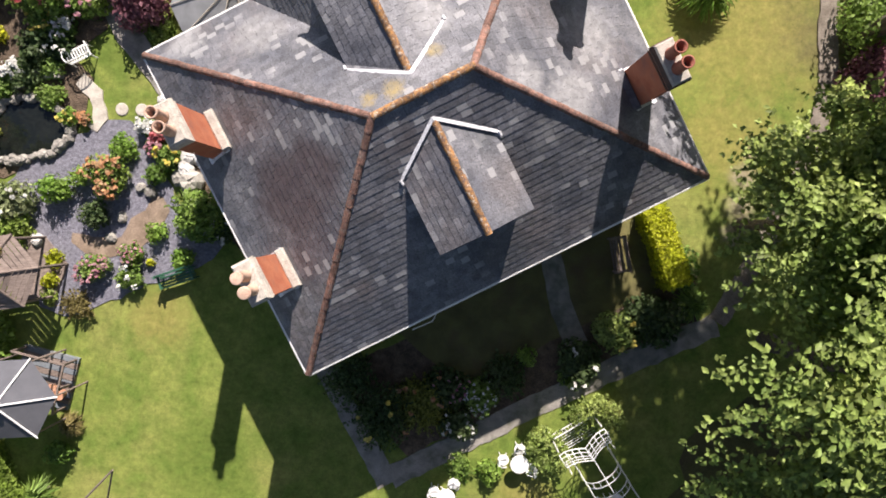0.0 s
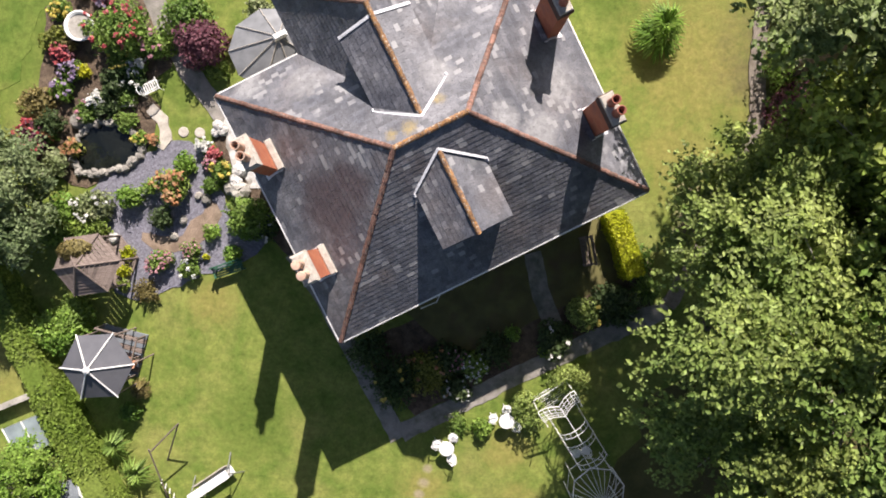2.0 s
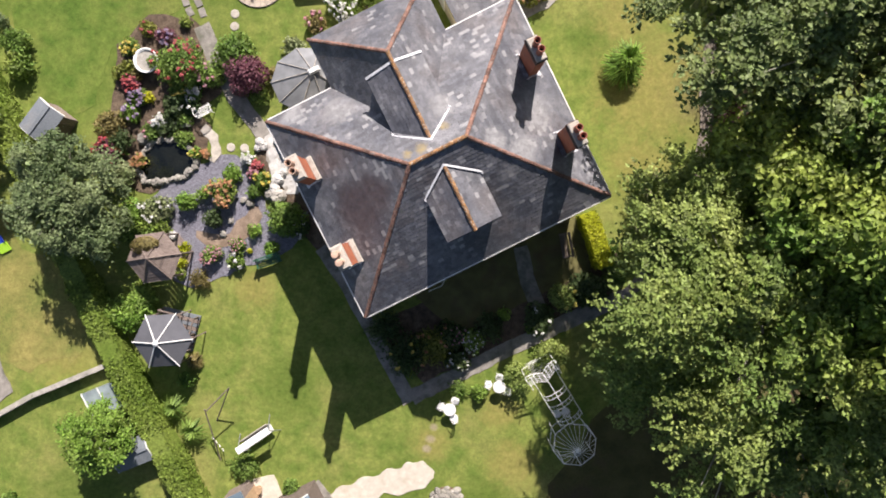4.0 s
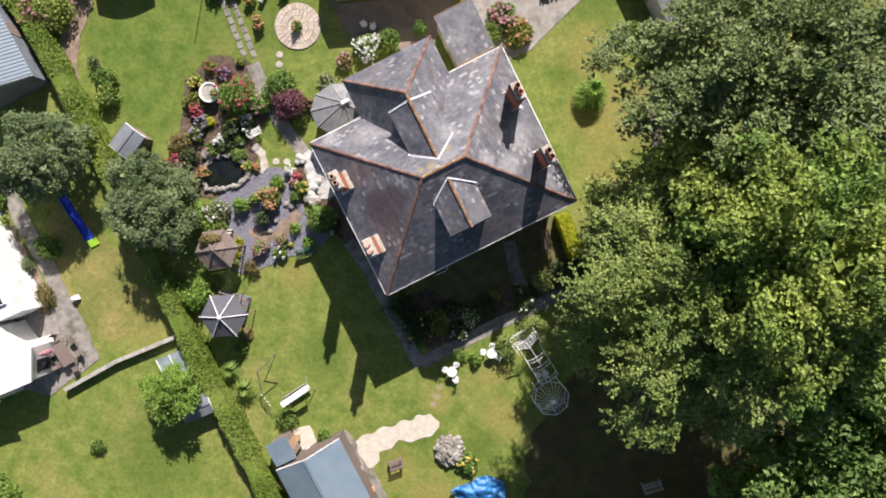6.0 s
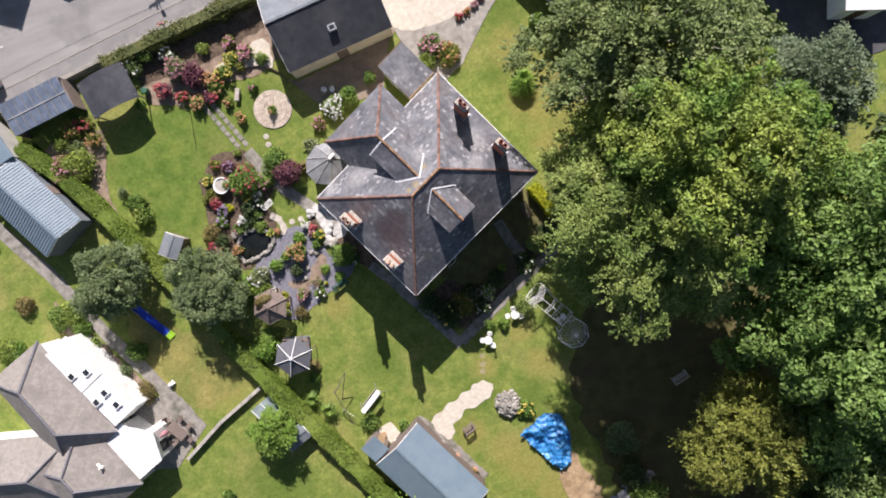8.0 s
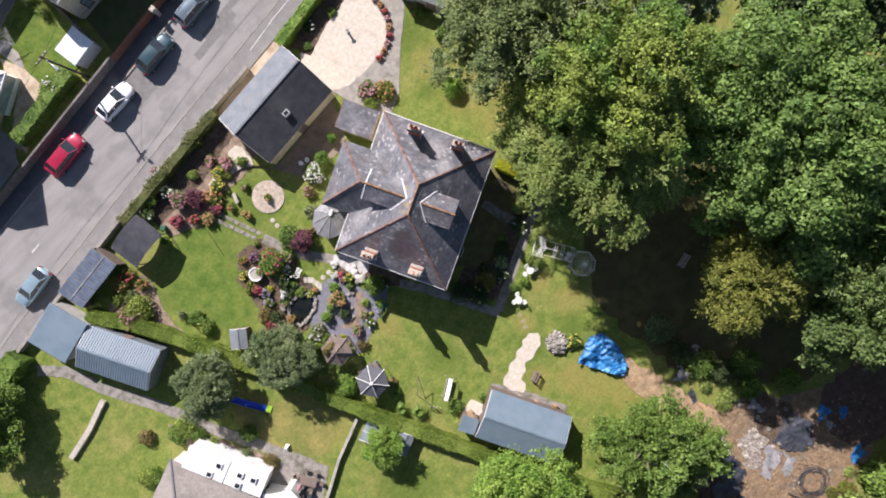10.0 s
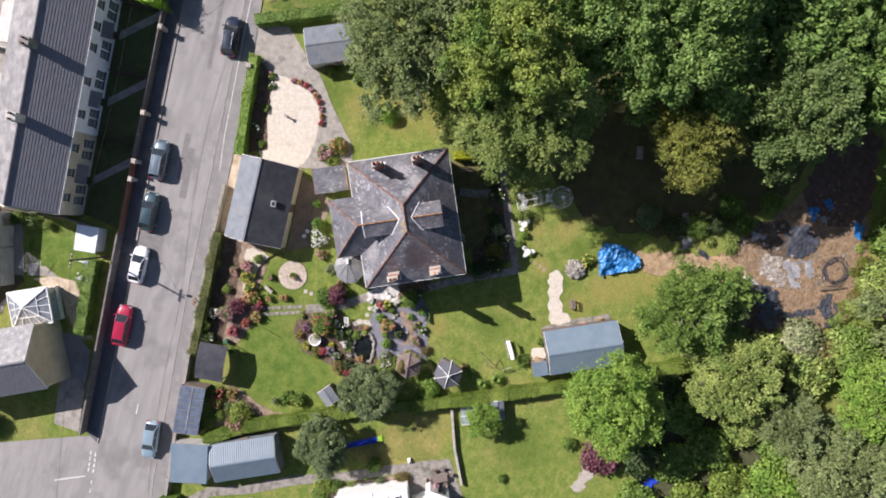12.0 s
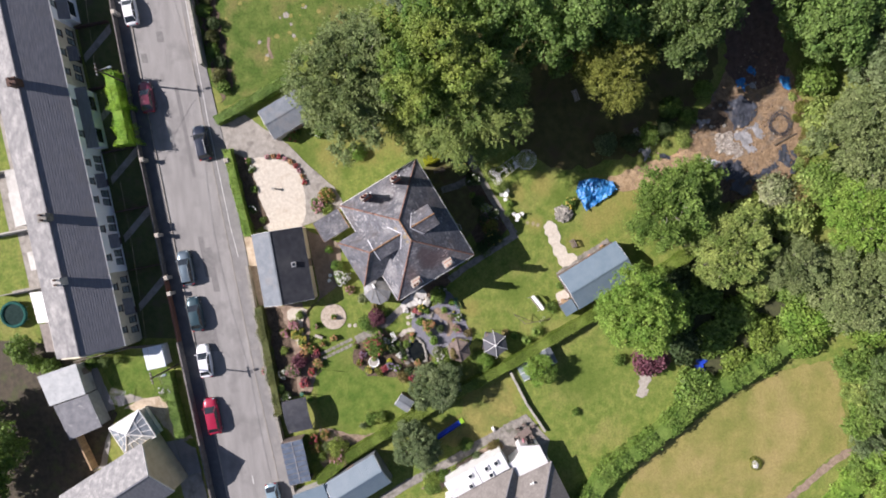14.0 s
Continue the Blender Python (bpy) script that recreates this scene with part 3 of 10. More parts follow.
def shrub(name, label, x, y, r, h, leaves, seed, leaf=0.09, flower="", many=60, fsize=0.06, rough=0.25, z=0.0, category="shrub", group=""):
    """A bush of small leaves on a few stems, with loose sprigs unless it is clipped, and blossoms where it has them."""
    rng = np.random.default_rng(seed)
    t = thing(name, label, category, x, y, z, group=group)
    if any(w in label for w in ("spiky", "cordyline", "grasses")):
        part("foliage", blades(rng, r * 1.1, h, int(220 * (0.5 + r)), 0.02 + 0.012 * r), leaves, t, kind="stuff")
        return t
    clipped = any(w in label for w in ("clipped", "ball", "dome", "cone"))
    wispy = any(w in label for w in ("feathery", "conifer", "straggling", "undergrowth"))
    leaf *= 0.68 if wispy else 1.0
    if "rose" in label:
        fsize, many = fsize * 0.55, int(many * 1.5)
    C, N = [], []
    k = 5 + int(r * 5)
    for i in range(k):
        a, q = i * 2.39996 + seed, math.sqrt(i / k)
        c = (r * 0.62 * q * math.cos(a), r * 0.62 * q * math.sin(a), h * (0.5 + rng.uniform(-rough, rough) * 0.6))
        lr = r * rng.uniform(0.36 if not clipped else 0.42, 0.42 + rough)
        n = int(lr * lr * 2.7 / (leaf * leaf * 0.5) * (0.5 if wispy else 1.0))
        p, d = cloud(rng, n, c, (lr, lr, h * 0.5), -0.8, 0.6)
        C.append(p)
        N.append(d + rng.normal(scale=0.5, size=d.shape) + np.array([0, 0, 0.3]))
    if not clipped:
        # sprigs that stand out of the outline
        for i in range(int((26 if wispy else 12) * (0.6 + r))):
            a, e = rng.uniform(0, 6.283), rng.uniform(0.15, 1.3)
            d = np.array([math.cos(a) * math.cos(e), math.sin(a) * math.cos(e), math.sin(e)])
            m = int(0.3 * r / (leaf * leaf) * (0.25 if wispy else 0.12)) + 6
            u = rng.uniform(0.45, 1.28 if wispy else 1.16, (m, 1)) * rng.uniform(0.85, 1.1)
            p = np.array([0, 0, h * 0.12]) + u * d * np.array([r, r, h * 0.92]) + rng.normal(scale=0.05 * (0.5 + r), size=(m, 3)) * (1.35 - u)
            C.append(p)
            N.append(np.tile(d, (m, 1)) * 0.4 + rng.normal(scale=0.6, size=(m, 3)) + np.array([0, 0, 0.5]))
    C, N = np.concatenate(C), np.concatenate(N)
    keep = C[:, 2] > 0.01
    leaf_mesh("foliage", C[keep], N[keep], leaf, leaves, t, seed=seed)
    part("stem", join(*[rod((0, 0, -0.05), (r * 0.4 * math.cos(a), r * 0.4 * math.sin(a), h * 0.6), 0.02 + r * 0.015, 0.01, 5) for a in (0.3, 1.6, 2.9, 4.2, 5.5)]), "bark", t)
    if flower:
        top = np.argsort(-(C[:, 2] / h + np.linalg.norm(C[:, :2], axis=1) / r * 0.5 + rng.uniform(0, 0.9, len(C))))[:many]
        P, Q = [], []
        for i in top:
            o = rng.normal(scale=fsize * 0.6, size=(5, 3))
            P.append(C[i] + o + np.array([0, 0, fsize]))
            Q.append(o + np.array([0, 0, fsize * 1.5]))
        leaf_mesh("blossom", np.concatenate(P), np.concatenate(Q), fsize, "flower_" + flower, t, aspect=0.85, seed=seed + 1)
    return t


def hedge(label, line, w, h, leaves, seed, leaf=0.1, density=1.0, name="hedge", wob=0.12):
    """A clipped hedge along a line: a woody core, leaves on its sides and top."""
    rng = np.random.default_rng(seed)
    x0, y0 = line[0]
    t = thing(name, label, "hedge", x0, y0, 0)
    line = [(p[0] - x0, p[1] - y0) for p in line]
    part("hedge_core", prism(strip(line, w * 0.9), 0, h * 0.97), leaves, t)
    C, N = [], []
    for a, b in zip(line[:-1], line[1:]):
        a, b = np.array(a), np.array(b)
        L = np.linalg.norm(b - a)
        d = (b - a) / L
        s = np.array([-d[1], d[0]])
        n = int(L * (w + 2 * h) * 1.2 / (leaf * leaf) * density)
        u = rng.uniform(-0.02, 1.02, n) * L
        e = rng.uniform(0, w + 2 * h, n)
        side = np.where(e < h, -w / 2, np.where(e > h + w, w / 2, e - h - w / 2))
        z = np.where(e < h, e, np.where(e > h + w, w + 2 * h - e, h))
        bulge = wob * np.sin(u * 1.7 + seed) * np.sin(u * 0.63 + 2) + rng.normal(scale=wob * 0.35, size=n)
        nor = np.stack([np.where(z < h, np.sign(side), 0) * s[0], np.where(z < h, np.sign(side), 0) * s[1], np.where(z < h, 0.15, 1.0)], 1)
        P = np.stack([a[0] + d[0] * u + s[0] * side, a[1] + d[1] * u + s[1] * side, z], 1) + nor * bulge[:, None]
        C.append(P)
        N.append(nor * 1.6 + rng.normal(scale=0.32, size=nor.shape))
    C, N = np.concatenate(C), np.concatenate(N)
    C[:, 2] = np.maximum(C[:, 2], 0.02)
    leaf_mesh("foliage", C, N, leaf, leaves, t, seed=seed)
    return t


# ---- roofs ----
def clip(poly, edge):
    """Cuts a polygon by the half plane left of the edge a, b."""
    (ax, ay), (bx, by) = edge
    out = []
    for i in range(len(poly)):
        p, q = poly[i], poly[(i + 1) % len(poly)]
        sp = (bx - ax) * (p[1] - ay) - (by - ay) * (p[0] - ax)
        sq = (bx - ax) * (q[1] - ay) - (by - ay) * (q[0] - ax)
        if sp >= 0:
            out.append(p)
        if sp * sq < 0:
            k = sp / (sp - sq)
            out.append((p[0] + (q[0] - p[0]) * k, p[1] + (q[1] - p[1]) * k))
    return out


def slate_pieces(pts, gauge, width, seed, holes=()):
    """Slates in courses on a planar, convex roof face; the first two points are the eave. Gives a list of (points, faces)."""
    rnd = random.Random(seed)
    P = [Vector(p) for p in pts]
    e = (P[1] - P[0]).normalized()
    nor = e.cross(P[2] - P[0]).normalized()
    if nor.z < 0:
        nor = -nor
    s = nor.cross(e)
    if s.z < 0:
        s = -s
    flat = [((p - P[0]).dot(e), (p - P[0]).dot(s)) for p in P]
    if sum(flat[i][0] * flat[(i + 1) % len(flat)][1] - flat[(i + 1) % len(flat)][0] * flat[i][1] for i in range(len(flat))) < 0:
        flat = flat[::-1]
    lo, hi = min(q[0] for q in flat), max(q[0] for q in flat)
    top = max(q[1] for q in flat)
    out = []
    for j in range(int(top / gauge) + 1):
        x = lo - width * (0.5 if j % 2 else 0) - rnd.uniform(0, 0.04)
        while x < hi:
            w = width * rnd.uniform(0.9, 1.1)
            y0 = j * gauge - rnd.uniform(0, 0.012)
            c = [(x + 0.004, y0), (x + w - 0.004, y0), (x + w - 0.004, j * gauge + gauge * 1.08), (x + 0.004, j * gauge + gauge * 1.08)]
            x += w
            for i in range(len(flat)):
                c = clip(c, (flat[i], flat[(i + 1) % len(flat)]))
                if len(c) < 3:
                    break
            if len(c) < 3:
                continue
            lift = rnd.uniform(0.008, 0.016)
            n = len(c)
            up = [P[0] + e * q[0] + s * q[1] + nor * (0.006 + lift * max(0.0, 1 - (q[1] - j * gauge) / (gauge * 1.08))) for q in c]
            dn = [P[0] + e * q[0] + s * q[1] - nor * 0.004 for q in c]
            out.append((up + dn, [tuple(range(n))] + [(i, n + i, n + (i + 1) % n, (i + 1) % n) for i in range(n)]))
    return out


# ---- ground ----
tagged(part("ground", box(-900, -900, -0.6, 900, 900, 0), "grass", None), "mown summer lawn with dry yellowish patches", "ground", kind="structure")

ROAD_E = [(75, 35.0), (30, 31.3), (16.2, 30.1), (-5.5, 27.9), (-17.3, 26.7), (-40, 24.0), (-48.6, 22.4), (-90, 15.5)]
KERB_W = [(-38.0, 31.7), (-23.2, 33.15), (-12.7, 34.3), (-4.0, 35.25), (13.7, 36.95), (23.2, 37.75), (75, 42.1)]
ROAD_W = [(-90, 27.0), (-52, 30.6)] + KERB_W
tagged(part("road", prism(ROAD_E + ROAD_W, -0.3, 0.02), "asphalt", None), "worn grey asphalt road with faded lines", "road", kind="structure")
tagged(part("road", prism([(-37.0, 31.3), (-47.5, 30.3), (-66, 80), (-57, 80), (-37.6, 33.4)], -0.3, 0.024), "asphalt", None), "grey asphalt side road at the junction", "road", kind="structure")
E_WALL = [(75, 33.2), (32, 29.9), (23.2, 29.0), (11.9, 27.5), (-3.4, 26.0), (-17.3, 24.9), (-35.5, 22.6), (-48.6, 20.6), (-90, 13.5)]
tagged(part("pavement", prism(ROAD_E + E_WALL[::-1], -0.3, 0.1), mat("pavement_asphalt", (0.18, 0.175, 0.17), (0.22, 0.215, 0.21), 0.8, 0.9, 0.3, 50, c3=(0.25, 0.24, 0.225), scale3=0.6, fine=0.2), None),
       "narrow grey asphalt pavement beside the road", "pavement", kind="structure")
# the walls' shade is put into this asphalt's colour
M["shaded_asphalt"] = mat("shaded_asphalt", (0.085, 0.085, 0.09), (0.115, 0.115, 0.12), 0.8, 0.85, 0.3, 50, c3=(0.14, 0.14, 0.14), scale3=0.6, fine=0.2)
W_WALL = [(-37.0, 33.45), (-23.2, 34.9), (-12.7, 36.05), (-4.0, 37.0), (13.7, 38.7), (23.2, 39.45), (75, 43.85)]
tagged(part("pavement", prism(KERB_W + W_WALL[::-1], -0.3, 0.1), "shaded_asphalt", None),
       "asphalt pavement below the garden walls, coloured dark for their shade", "pavement", kind="structure")


def line_of(name, label, line, w, h, material, z0=0.0, category="kerb"):
    return tagged(part(name, prism(strip(line, w), z0, h), material, None), label, category, kind="structure")


line_of("kerb", "pale concrete kerb along the pavement", ROAD_E[1:7], 0.1, 0.125, "concrete")
line_of("kerb", "concrete kerb along the shaded pavement", KERB_W, 0.14, 0.125, "concrete")
# painted lines
line_of("road_line", "worn white line along the road edge", [(33, 30.9), (16.2, 29.5), (2, 27.95), (-2.0, 27.3)], 0.07, 0.104 + 0.004, "marking", 0.09, "road marking")
for x0 in range(4):
    for y0 in (32.2, 31.6):
        line_of("road_line", "white dashed give-way line at the junction", [(-39.2 - 0.68 * x0, y0 - 0.11 * x0), (-39.64 - 0.68 * x0, y0 - 0.11 * x0 - 0.07)], 0.16, 0.03, "marking", 0.01, "road marking")
for x0 in range(4):
    line_of("road_line", "faded white dash along the junction mouth", [(-42.6 - 1.1 * x0, 31.1 - 0.16 * x0), (-43.1 - 1.1 * x0, 31.02 - 0.16 * x0)], 0.1, 0.03, "marking", 0.01, "road marking")
line_of("road_line", "white centre line of the side road", [(-42.35, 32.0), (-44.0, 35.4)], 0.13, 0.032, "marking", 0.01, "road marking")
line_of("road_line", "faded white dash in the middle of the road", [(-31.9, 28.42), (-33.1, 28.3)], 0.1, 0.027, "marking", 0.01, "road marking")
for px, py, L, W in ((-4.5, 31.2, 5.5, 0.7), (-6.5, 30.2, 6.0, 0.8), (27, 34.2, 1.4, 0.9), (24.5, 36.6, 1.2, 0.8), (9, 31.8, 12, 0.5), (-14.5, 31.0, 3, 4.2)):
    patch("road_patch", "darker mended strip of asphalt", [(px, py), (px + L, py + L * 0.1), (px + L, py + L * 0.1 + W), (px, py + W)], mat("mended", (0.15, 0.146, 0.142), (0.19, 0.185, 0.18), 2, 0.9, 0.3, 60), 0.021, 0.03, 0.5, "road")

# garden walls along the road
line_of("garden_wall", "old low stone wall between gardens and pavement", E_WALL[4:8], 0.35, 1.0, "stone", category="wall")
line_of("garden_wall", "old low stone wall along the upper garden", E_WALL[0:3], 0.4, 1.9, "stone", category="wall")
line_of("garden_wall", "rendered front wall along the terrace gardens", W_WALL[3:], 0.16, 1.2, "dark_stone", category="wall")
line_of("garden_wall", "dark brick front wall with red coping", W_WALL[2:4], 0.18, 1.2, "brick", category="wall")
line_of("garden_wall", "rendered front wall beside the corner plot", W_WALL[0:3], 0.2, 1.45, "dark_stone", category="wall")

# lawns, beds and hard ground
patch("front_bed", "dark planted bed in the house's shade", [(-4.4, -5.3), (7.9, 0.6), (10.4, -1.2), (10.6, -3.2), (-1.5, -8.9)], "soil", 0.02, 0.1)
patch("small_lawn", "brownish lawn in front of the house", [(-2.2, -3.3), (7.5, 1.5), (9.3, -1.7), (0.6, -6.0)], mat("brownish_lawn", (0.11, 0.1, 0.045), (0.16, 0.15, 0.06), 1.1, 0.95, 0.6, 30, c3=(0.13, 0.095, 0.055), scale3=0.5, fine=0.3, depth=0.03, spec=0.15), 0.03, 0.1)
PATH_A = [(-7.6, -0.6), (-6.3, -2.6), (-4.3, -6.3), (-2.3, -10.1)]
patch("garden_path", "cracked grey concrete path beside the house", strip(PATH_A, 0.85), "old_path", 0.045, 0.05, 0.4, "path")
patch("garden_path", "worn grey path along the flower bed", strip([(-2.2, -9.8), (-1.5, -9.45), (3.5, -6.9), (8.2, -4.7), (11.2, -3.4)], 0.95), "old_path", 0.045, 0.06, 0.4, "path")
patch("garden_path", "dark path from the front door", strip([(4.4, -0.6), (4.9, -2.8), (5.6, -4.4)], 0.9), "old_path", 0.045, 0.04, 0.4, "path")
slab_path = patch("garden_path", "path of grey slabs towards the house", strip([(-14.6, 12.6), (-13.7, 10.4), (-12.7, 8.4), (-10.6, 5.7), (-8.6, 3.0)], 1.0), "old_path", 0.04, 0.05, 0.4, "path")
walkway = thing("slab_walkway", "two rows of worn grey slabs set in the lawn", "path", -16.95, 18.7, 0, 0)
tagged(walkway, "two rows of worn grey slabs set in the lawn", "path", kind="structure")
for q in range(10):
    for sd in (-1, 1):
        k = (q + 0.25 * sd) / 10
        p = Vector((-16.95, 18.7, 0)).lerp(Vector((-14.7, 12.8, 0)), k)
        ob = part("paving_slab", box(-0.27, -0.2, -0.02, 0.27, 0.2, 0.035 + 0.008 * (q % 3), 0.015), "old_path", walkway)
        ob.matrix_basis = pose(p.x + 16.95 + sd * 0.32, p.y - 18.7 + sd * 0.12, 0, 0, 0, -69 + 5 * math.sin(q * 3.1 + sd))
patch("gravel_bed", "blue-grey slate chippings between shrubs", [(-17.7, 2.4), (-17.0, 3.4), (-15.3, 4.1), (-13.6, 5.0), (-12.6, 5.0), (-11.9, 4.2), (-10.9, 1.8), (-10.3, 0.7), (-8.4, 1.6), (-8.6, 0.3),
      (-9.7, -0.9), (-12.5, -1.9), (-15.4, -3.1), (-16.6, -2.6), (-16.7, -0.2)], "slate_gravel", 0.035, 0.08, 0.4)
patch("earth_patch", "pale trodden earth among the chippings", [(-15.1, 0.6), (-13.4, 0.0), (-12.4, 1.2), (-11.6, 2.0), (-11.1, 1.2), (-12.2, -0.2), (-13.6, -0.7), (-15.1, -0.2)], "bare_earth", 0.055, 0.12, 0.3, seed=4, curve=1)
patch("planting_bed", "soil bed round the stone pond", [(-19.6, 11.4), (-17.6, 13.4), (-15.3, 13.1), (-13.5, 11.5), (-13.4, 8.7), (-14.8, 7.6), (-14.2, 6.6), (-15.0, 3.8), (-17.9, 2.6), (-20.4, 3.6), (-20.2, 7.2)], "soil", 0.03, 0.15)
patch("terrace_bed", "soil bed beside the house wall", [(-9.9, 6.2), (-7.9, 2.4), (-6.5, -0.5), (-7.7, -0.9), (-8.9, 0.5), (-10.9, 3.0), (-11.5, 5.0)], "soil", 0.03, 0.1)
patch("patio", "brownish paved yard between garage and house", [(-9.0, 17.3), (-6.6, 13.6), (-1.4, 13.6), (0.5, 17.6), (1.6, 18.5), (1.2, 21), (0.5, 17.9), (-8.2, 16.9)], mat("yard", (0.21, 0.165, 0.125), (0.27, 0.215, 0.165), 1.5, 0.95, 0.4, 30, c3=(0.15, 0.12, 0.095), scale3=0.5), 0.03, 0.05)
patch("driveway", "pale concrete drive curving to the house", [(15.6, 28.2), (16.6, 24.5), (14.8, 22.5), (12.2, 19.2), (9.5, 17.0), (6.0, 13.6), (3.4, 12.4), (2.0, 15.4), (1.0, 19.4), (5.0, 18.6), (8.0, 19.2), (9.6, 21.2), (10.5, 24.6), (11.7, 27.3)], "concrete", 0.04, 0.04, 0.5, "driveway")
patch("sand_yard", "pale sandy gravel yard with planted edge", [(10.6, 25.2), (11.0, 22.0), (10.0, 19.4), (8.0, 17.9), (5.0, 17.5), (2.3, 17.8), (0.8, 18.9), (0.7, 22.4), (1.6, 23.8), (5.6, 24.6), (8.2, 25.4)], "sand", 0.05, 0.1, 0.4, curve=1)
patch("yard_bed", "soil strip along the roadside hedge", [(11.8, 26.8), (10.6, 24.4), (5.6, 23.8), (2.0, 22.6), (1.2, 24.6), (1.2, 25.4)], "soil", 0.055, 0.1)
circle = patch("round_bed", "round paved circle of tan wedge stones", [(-11.22 + 1.72 * math.cos(a * 0.2094), 15.35 + 1.72 * math.sin(a * 0.2094)) for a in range(30)], "old_path", 0.03, 0.01, 0.5)
M["wedge_stone"] = mat("wedge_stone", (0.4, 0.335, 0.265), (0.5, 0.43, 0.35), 4, 0.9, 0.5, 25, c3=(0.31, 0.265, 0.21), scale3=1.5, rand=0.14)
for r0, r1, n in ((1.25, 1.69, 30), (0.8, 1.22, 22), (0.35, 0.77, 12)):
    for k in range(n):
        a0, a1 = 6.28319 * (k + 0.04) / n, 6.28319 * (k + 0.96) / n
        part("wedge", prism([(-11.22 + q * math.cos(a), 15.35 + q * math.sin(a)) for q, a in ((r0, a0), (r1, a0), (r1, (a0 + a1) / 2), (r1, a1), (r0, a1))], 0.0, 0.075 + 0.006 * (k % 3)), "wedge_stone", circle)
patch("bare_strip", "sandy bare bed along the road wall", [(-9.2, 24.3), (-9.0, 19.5), (-11.5, 18.6), (-14.5, 19.0), (-18.2, 18.2), (-21.2, 19.2), (-21.6, 23.0)], "bare_earth", 0.03, 0.15, 0.5)
patch("hedge_bed", "dark soil under the roadside hedge", [(-9.4, 24.6), (-9.4, 22.4), (-15, 21.2), (-21.5, 21.0), (-21.8, 23.1)], "soil", 0.035, 0.15, 0.5)
patch("bare_strip", "reddish bare soil bed beside the hedge", [(-25.9, 19.2), (-26.7, 16.2), (-27.7, 14.0), (-27.4, 10.5), (-26.1, 7.4), (-27.0, 6.9), (-28.8, 10.6), (-30.2, 14.4), (-31.8, 17.2), (-32.0, 19.0)], "bare_earth", 0.03, 0.12, 0.5, seed=2, curve=1)
patch("roadside_strip", "tan gravel strip beside the garage", [(1.0, 26.5), (0.9, 23.9), (-8.9, 22.9), (-8.9, 25.2)], "tan_gravel", 0.03, 0.05, 0.6)
wo = [(-1.1, -14.0), (-0.8, -14.9), (-2.2, -15.75), (-3.9, -15.85), (-5.3, -16.75), (-5.9, -18.0), (-6.6, -17.6), (-7.3, -15.8), (-6.0, -15.15), (-4.4, -14.6), (-3.0, -14.15), (-2.0, -13.75)]
wv = []
for q in range(len(wo)):
    a, b = Vector(wo[q]), Vector(wo[(q + 1) % len(wo)])
    for r in range(6):
        p = a.lerp(b, r / 6)
        d = Vector((b.y - a.y, a.x - b.x)).normalized() * (0.13 * math.cos(r / 6 * 6.28319))
        wv.append((p.x + d.x, p.y + d.y))
patch("wavy_path", "pale scalloped stone path on the lawn", wv, "sand", 0.04, 0.02, 0.5, "path")
patch("workshop_path", "narrow worn paved strip beside the workshop wall", strip([(-8.2, -15.2), (-7.0, -16.8), (-5.6, -19.4), (-4.2, -22.3)], 0.7), "old_path", 0.035, 0.08, 0.4, "path")
patch("bare_ground", "bare sandy earth behind the tarpaulin", [(3.6, -22.8), (5.2, -28.4), (7.0, -33.0), (9.2, -34.2), (12.5, -36.5), (17, -39.5), (20, -43.8), (15.8, -47.9), (12.0, -49.4), (3.1, -48.9), (0.3, -42.5), (0.6, -37.0), (3.6, -33.0), (2.6, -27.0), (2.2, -23.8)], "clearing_earth", 0.03, 0.4, 0.7, seed=3, curve=1)
# darker soil here takes the tree shade into the ground colour
patch("dirt_ground", "earth at the clearing's edge, dark soil laid for the shade there", [(12.6, -37.0), (13.4, -41.8), (11.4, -43.0), (9.0, -40.5), (8.6, -38.6), (9.6, -35.0), (10.8, -34.4)], "soil", 0.045, 0.5, 0.4, seed=5, curve=1)
patch("rubble_ground", "pale crushed rubble on the clearing", [(8.8, -38.2), (8.6, -39.6), (7.2, -40.6), (5.4, -41.2), (5.6, -39.4), (6.4, -37.6), (7.8, -36.9)], mat("rubble_grit", (0.2, 0.165, 0.13), (0.34, 0.31, 0.27), 2.5, 0.9, 1.0, 14, c3=(0.2, 0.17, 0.14), scale3=0.8, fine=0.45, depth=0.08, mottle=0.3), 0.055, 0.5, 0.4, seed=25, curve=1)
patch("orange_earth", "orange-brown loose earth beside the spreading tree", [(5.6, -29.4), (6.6, -32.0), (6.0, -34.2), (4.1, -34.9), (2.7, -31.4)], mat("orange_earth", (0.4, 0.235, 0.125), (0.5, 0.33, 0.2), 1.6, 0.95, 0.9, 18, c3=(0.3, 0.19, 0.11), scale3=0.8, fine=0.3, depth=0.06), 0.065, 0.4, 0.4, seed=26, curve=1)
patch("dirt_ground", "dark trodden earth under the bushes", [(4.4, -35.5), (3.4, -41.5), (-0.2, -42.0), (-0.8, -37.0), (2.0, -34.0)], "soil", 0.045, 0.4, 0.5, seed=6, curve=1)
# reddish earth whose colour is lowered for the wood's shade
patch("dirt_ground", "reddish earth under the wood, darkened for the shade there", [(26.5, -40.5), (21.5, -39.5), (17.1, -39.4), (15.0, -41.0), (14.0, -44.6), (15.5, -47.6), (19.4, -47.4), (23.0, -46.4), (26.6, -45.9)], mat("red_earth", (0.095, 0.058, 0.046), (0.16, 0.1, 0.078), 1.5, 0.95, 1.0, 18, c3=(0.08, 0.06, 0.05), scale3=0.5, fine=0.4, depth=0.07), 0.04, 0.4, 0.6, seed=8, curve=1)
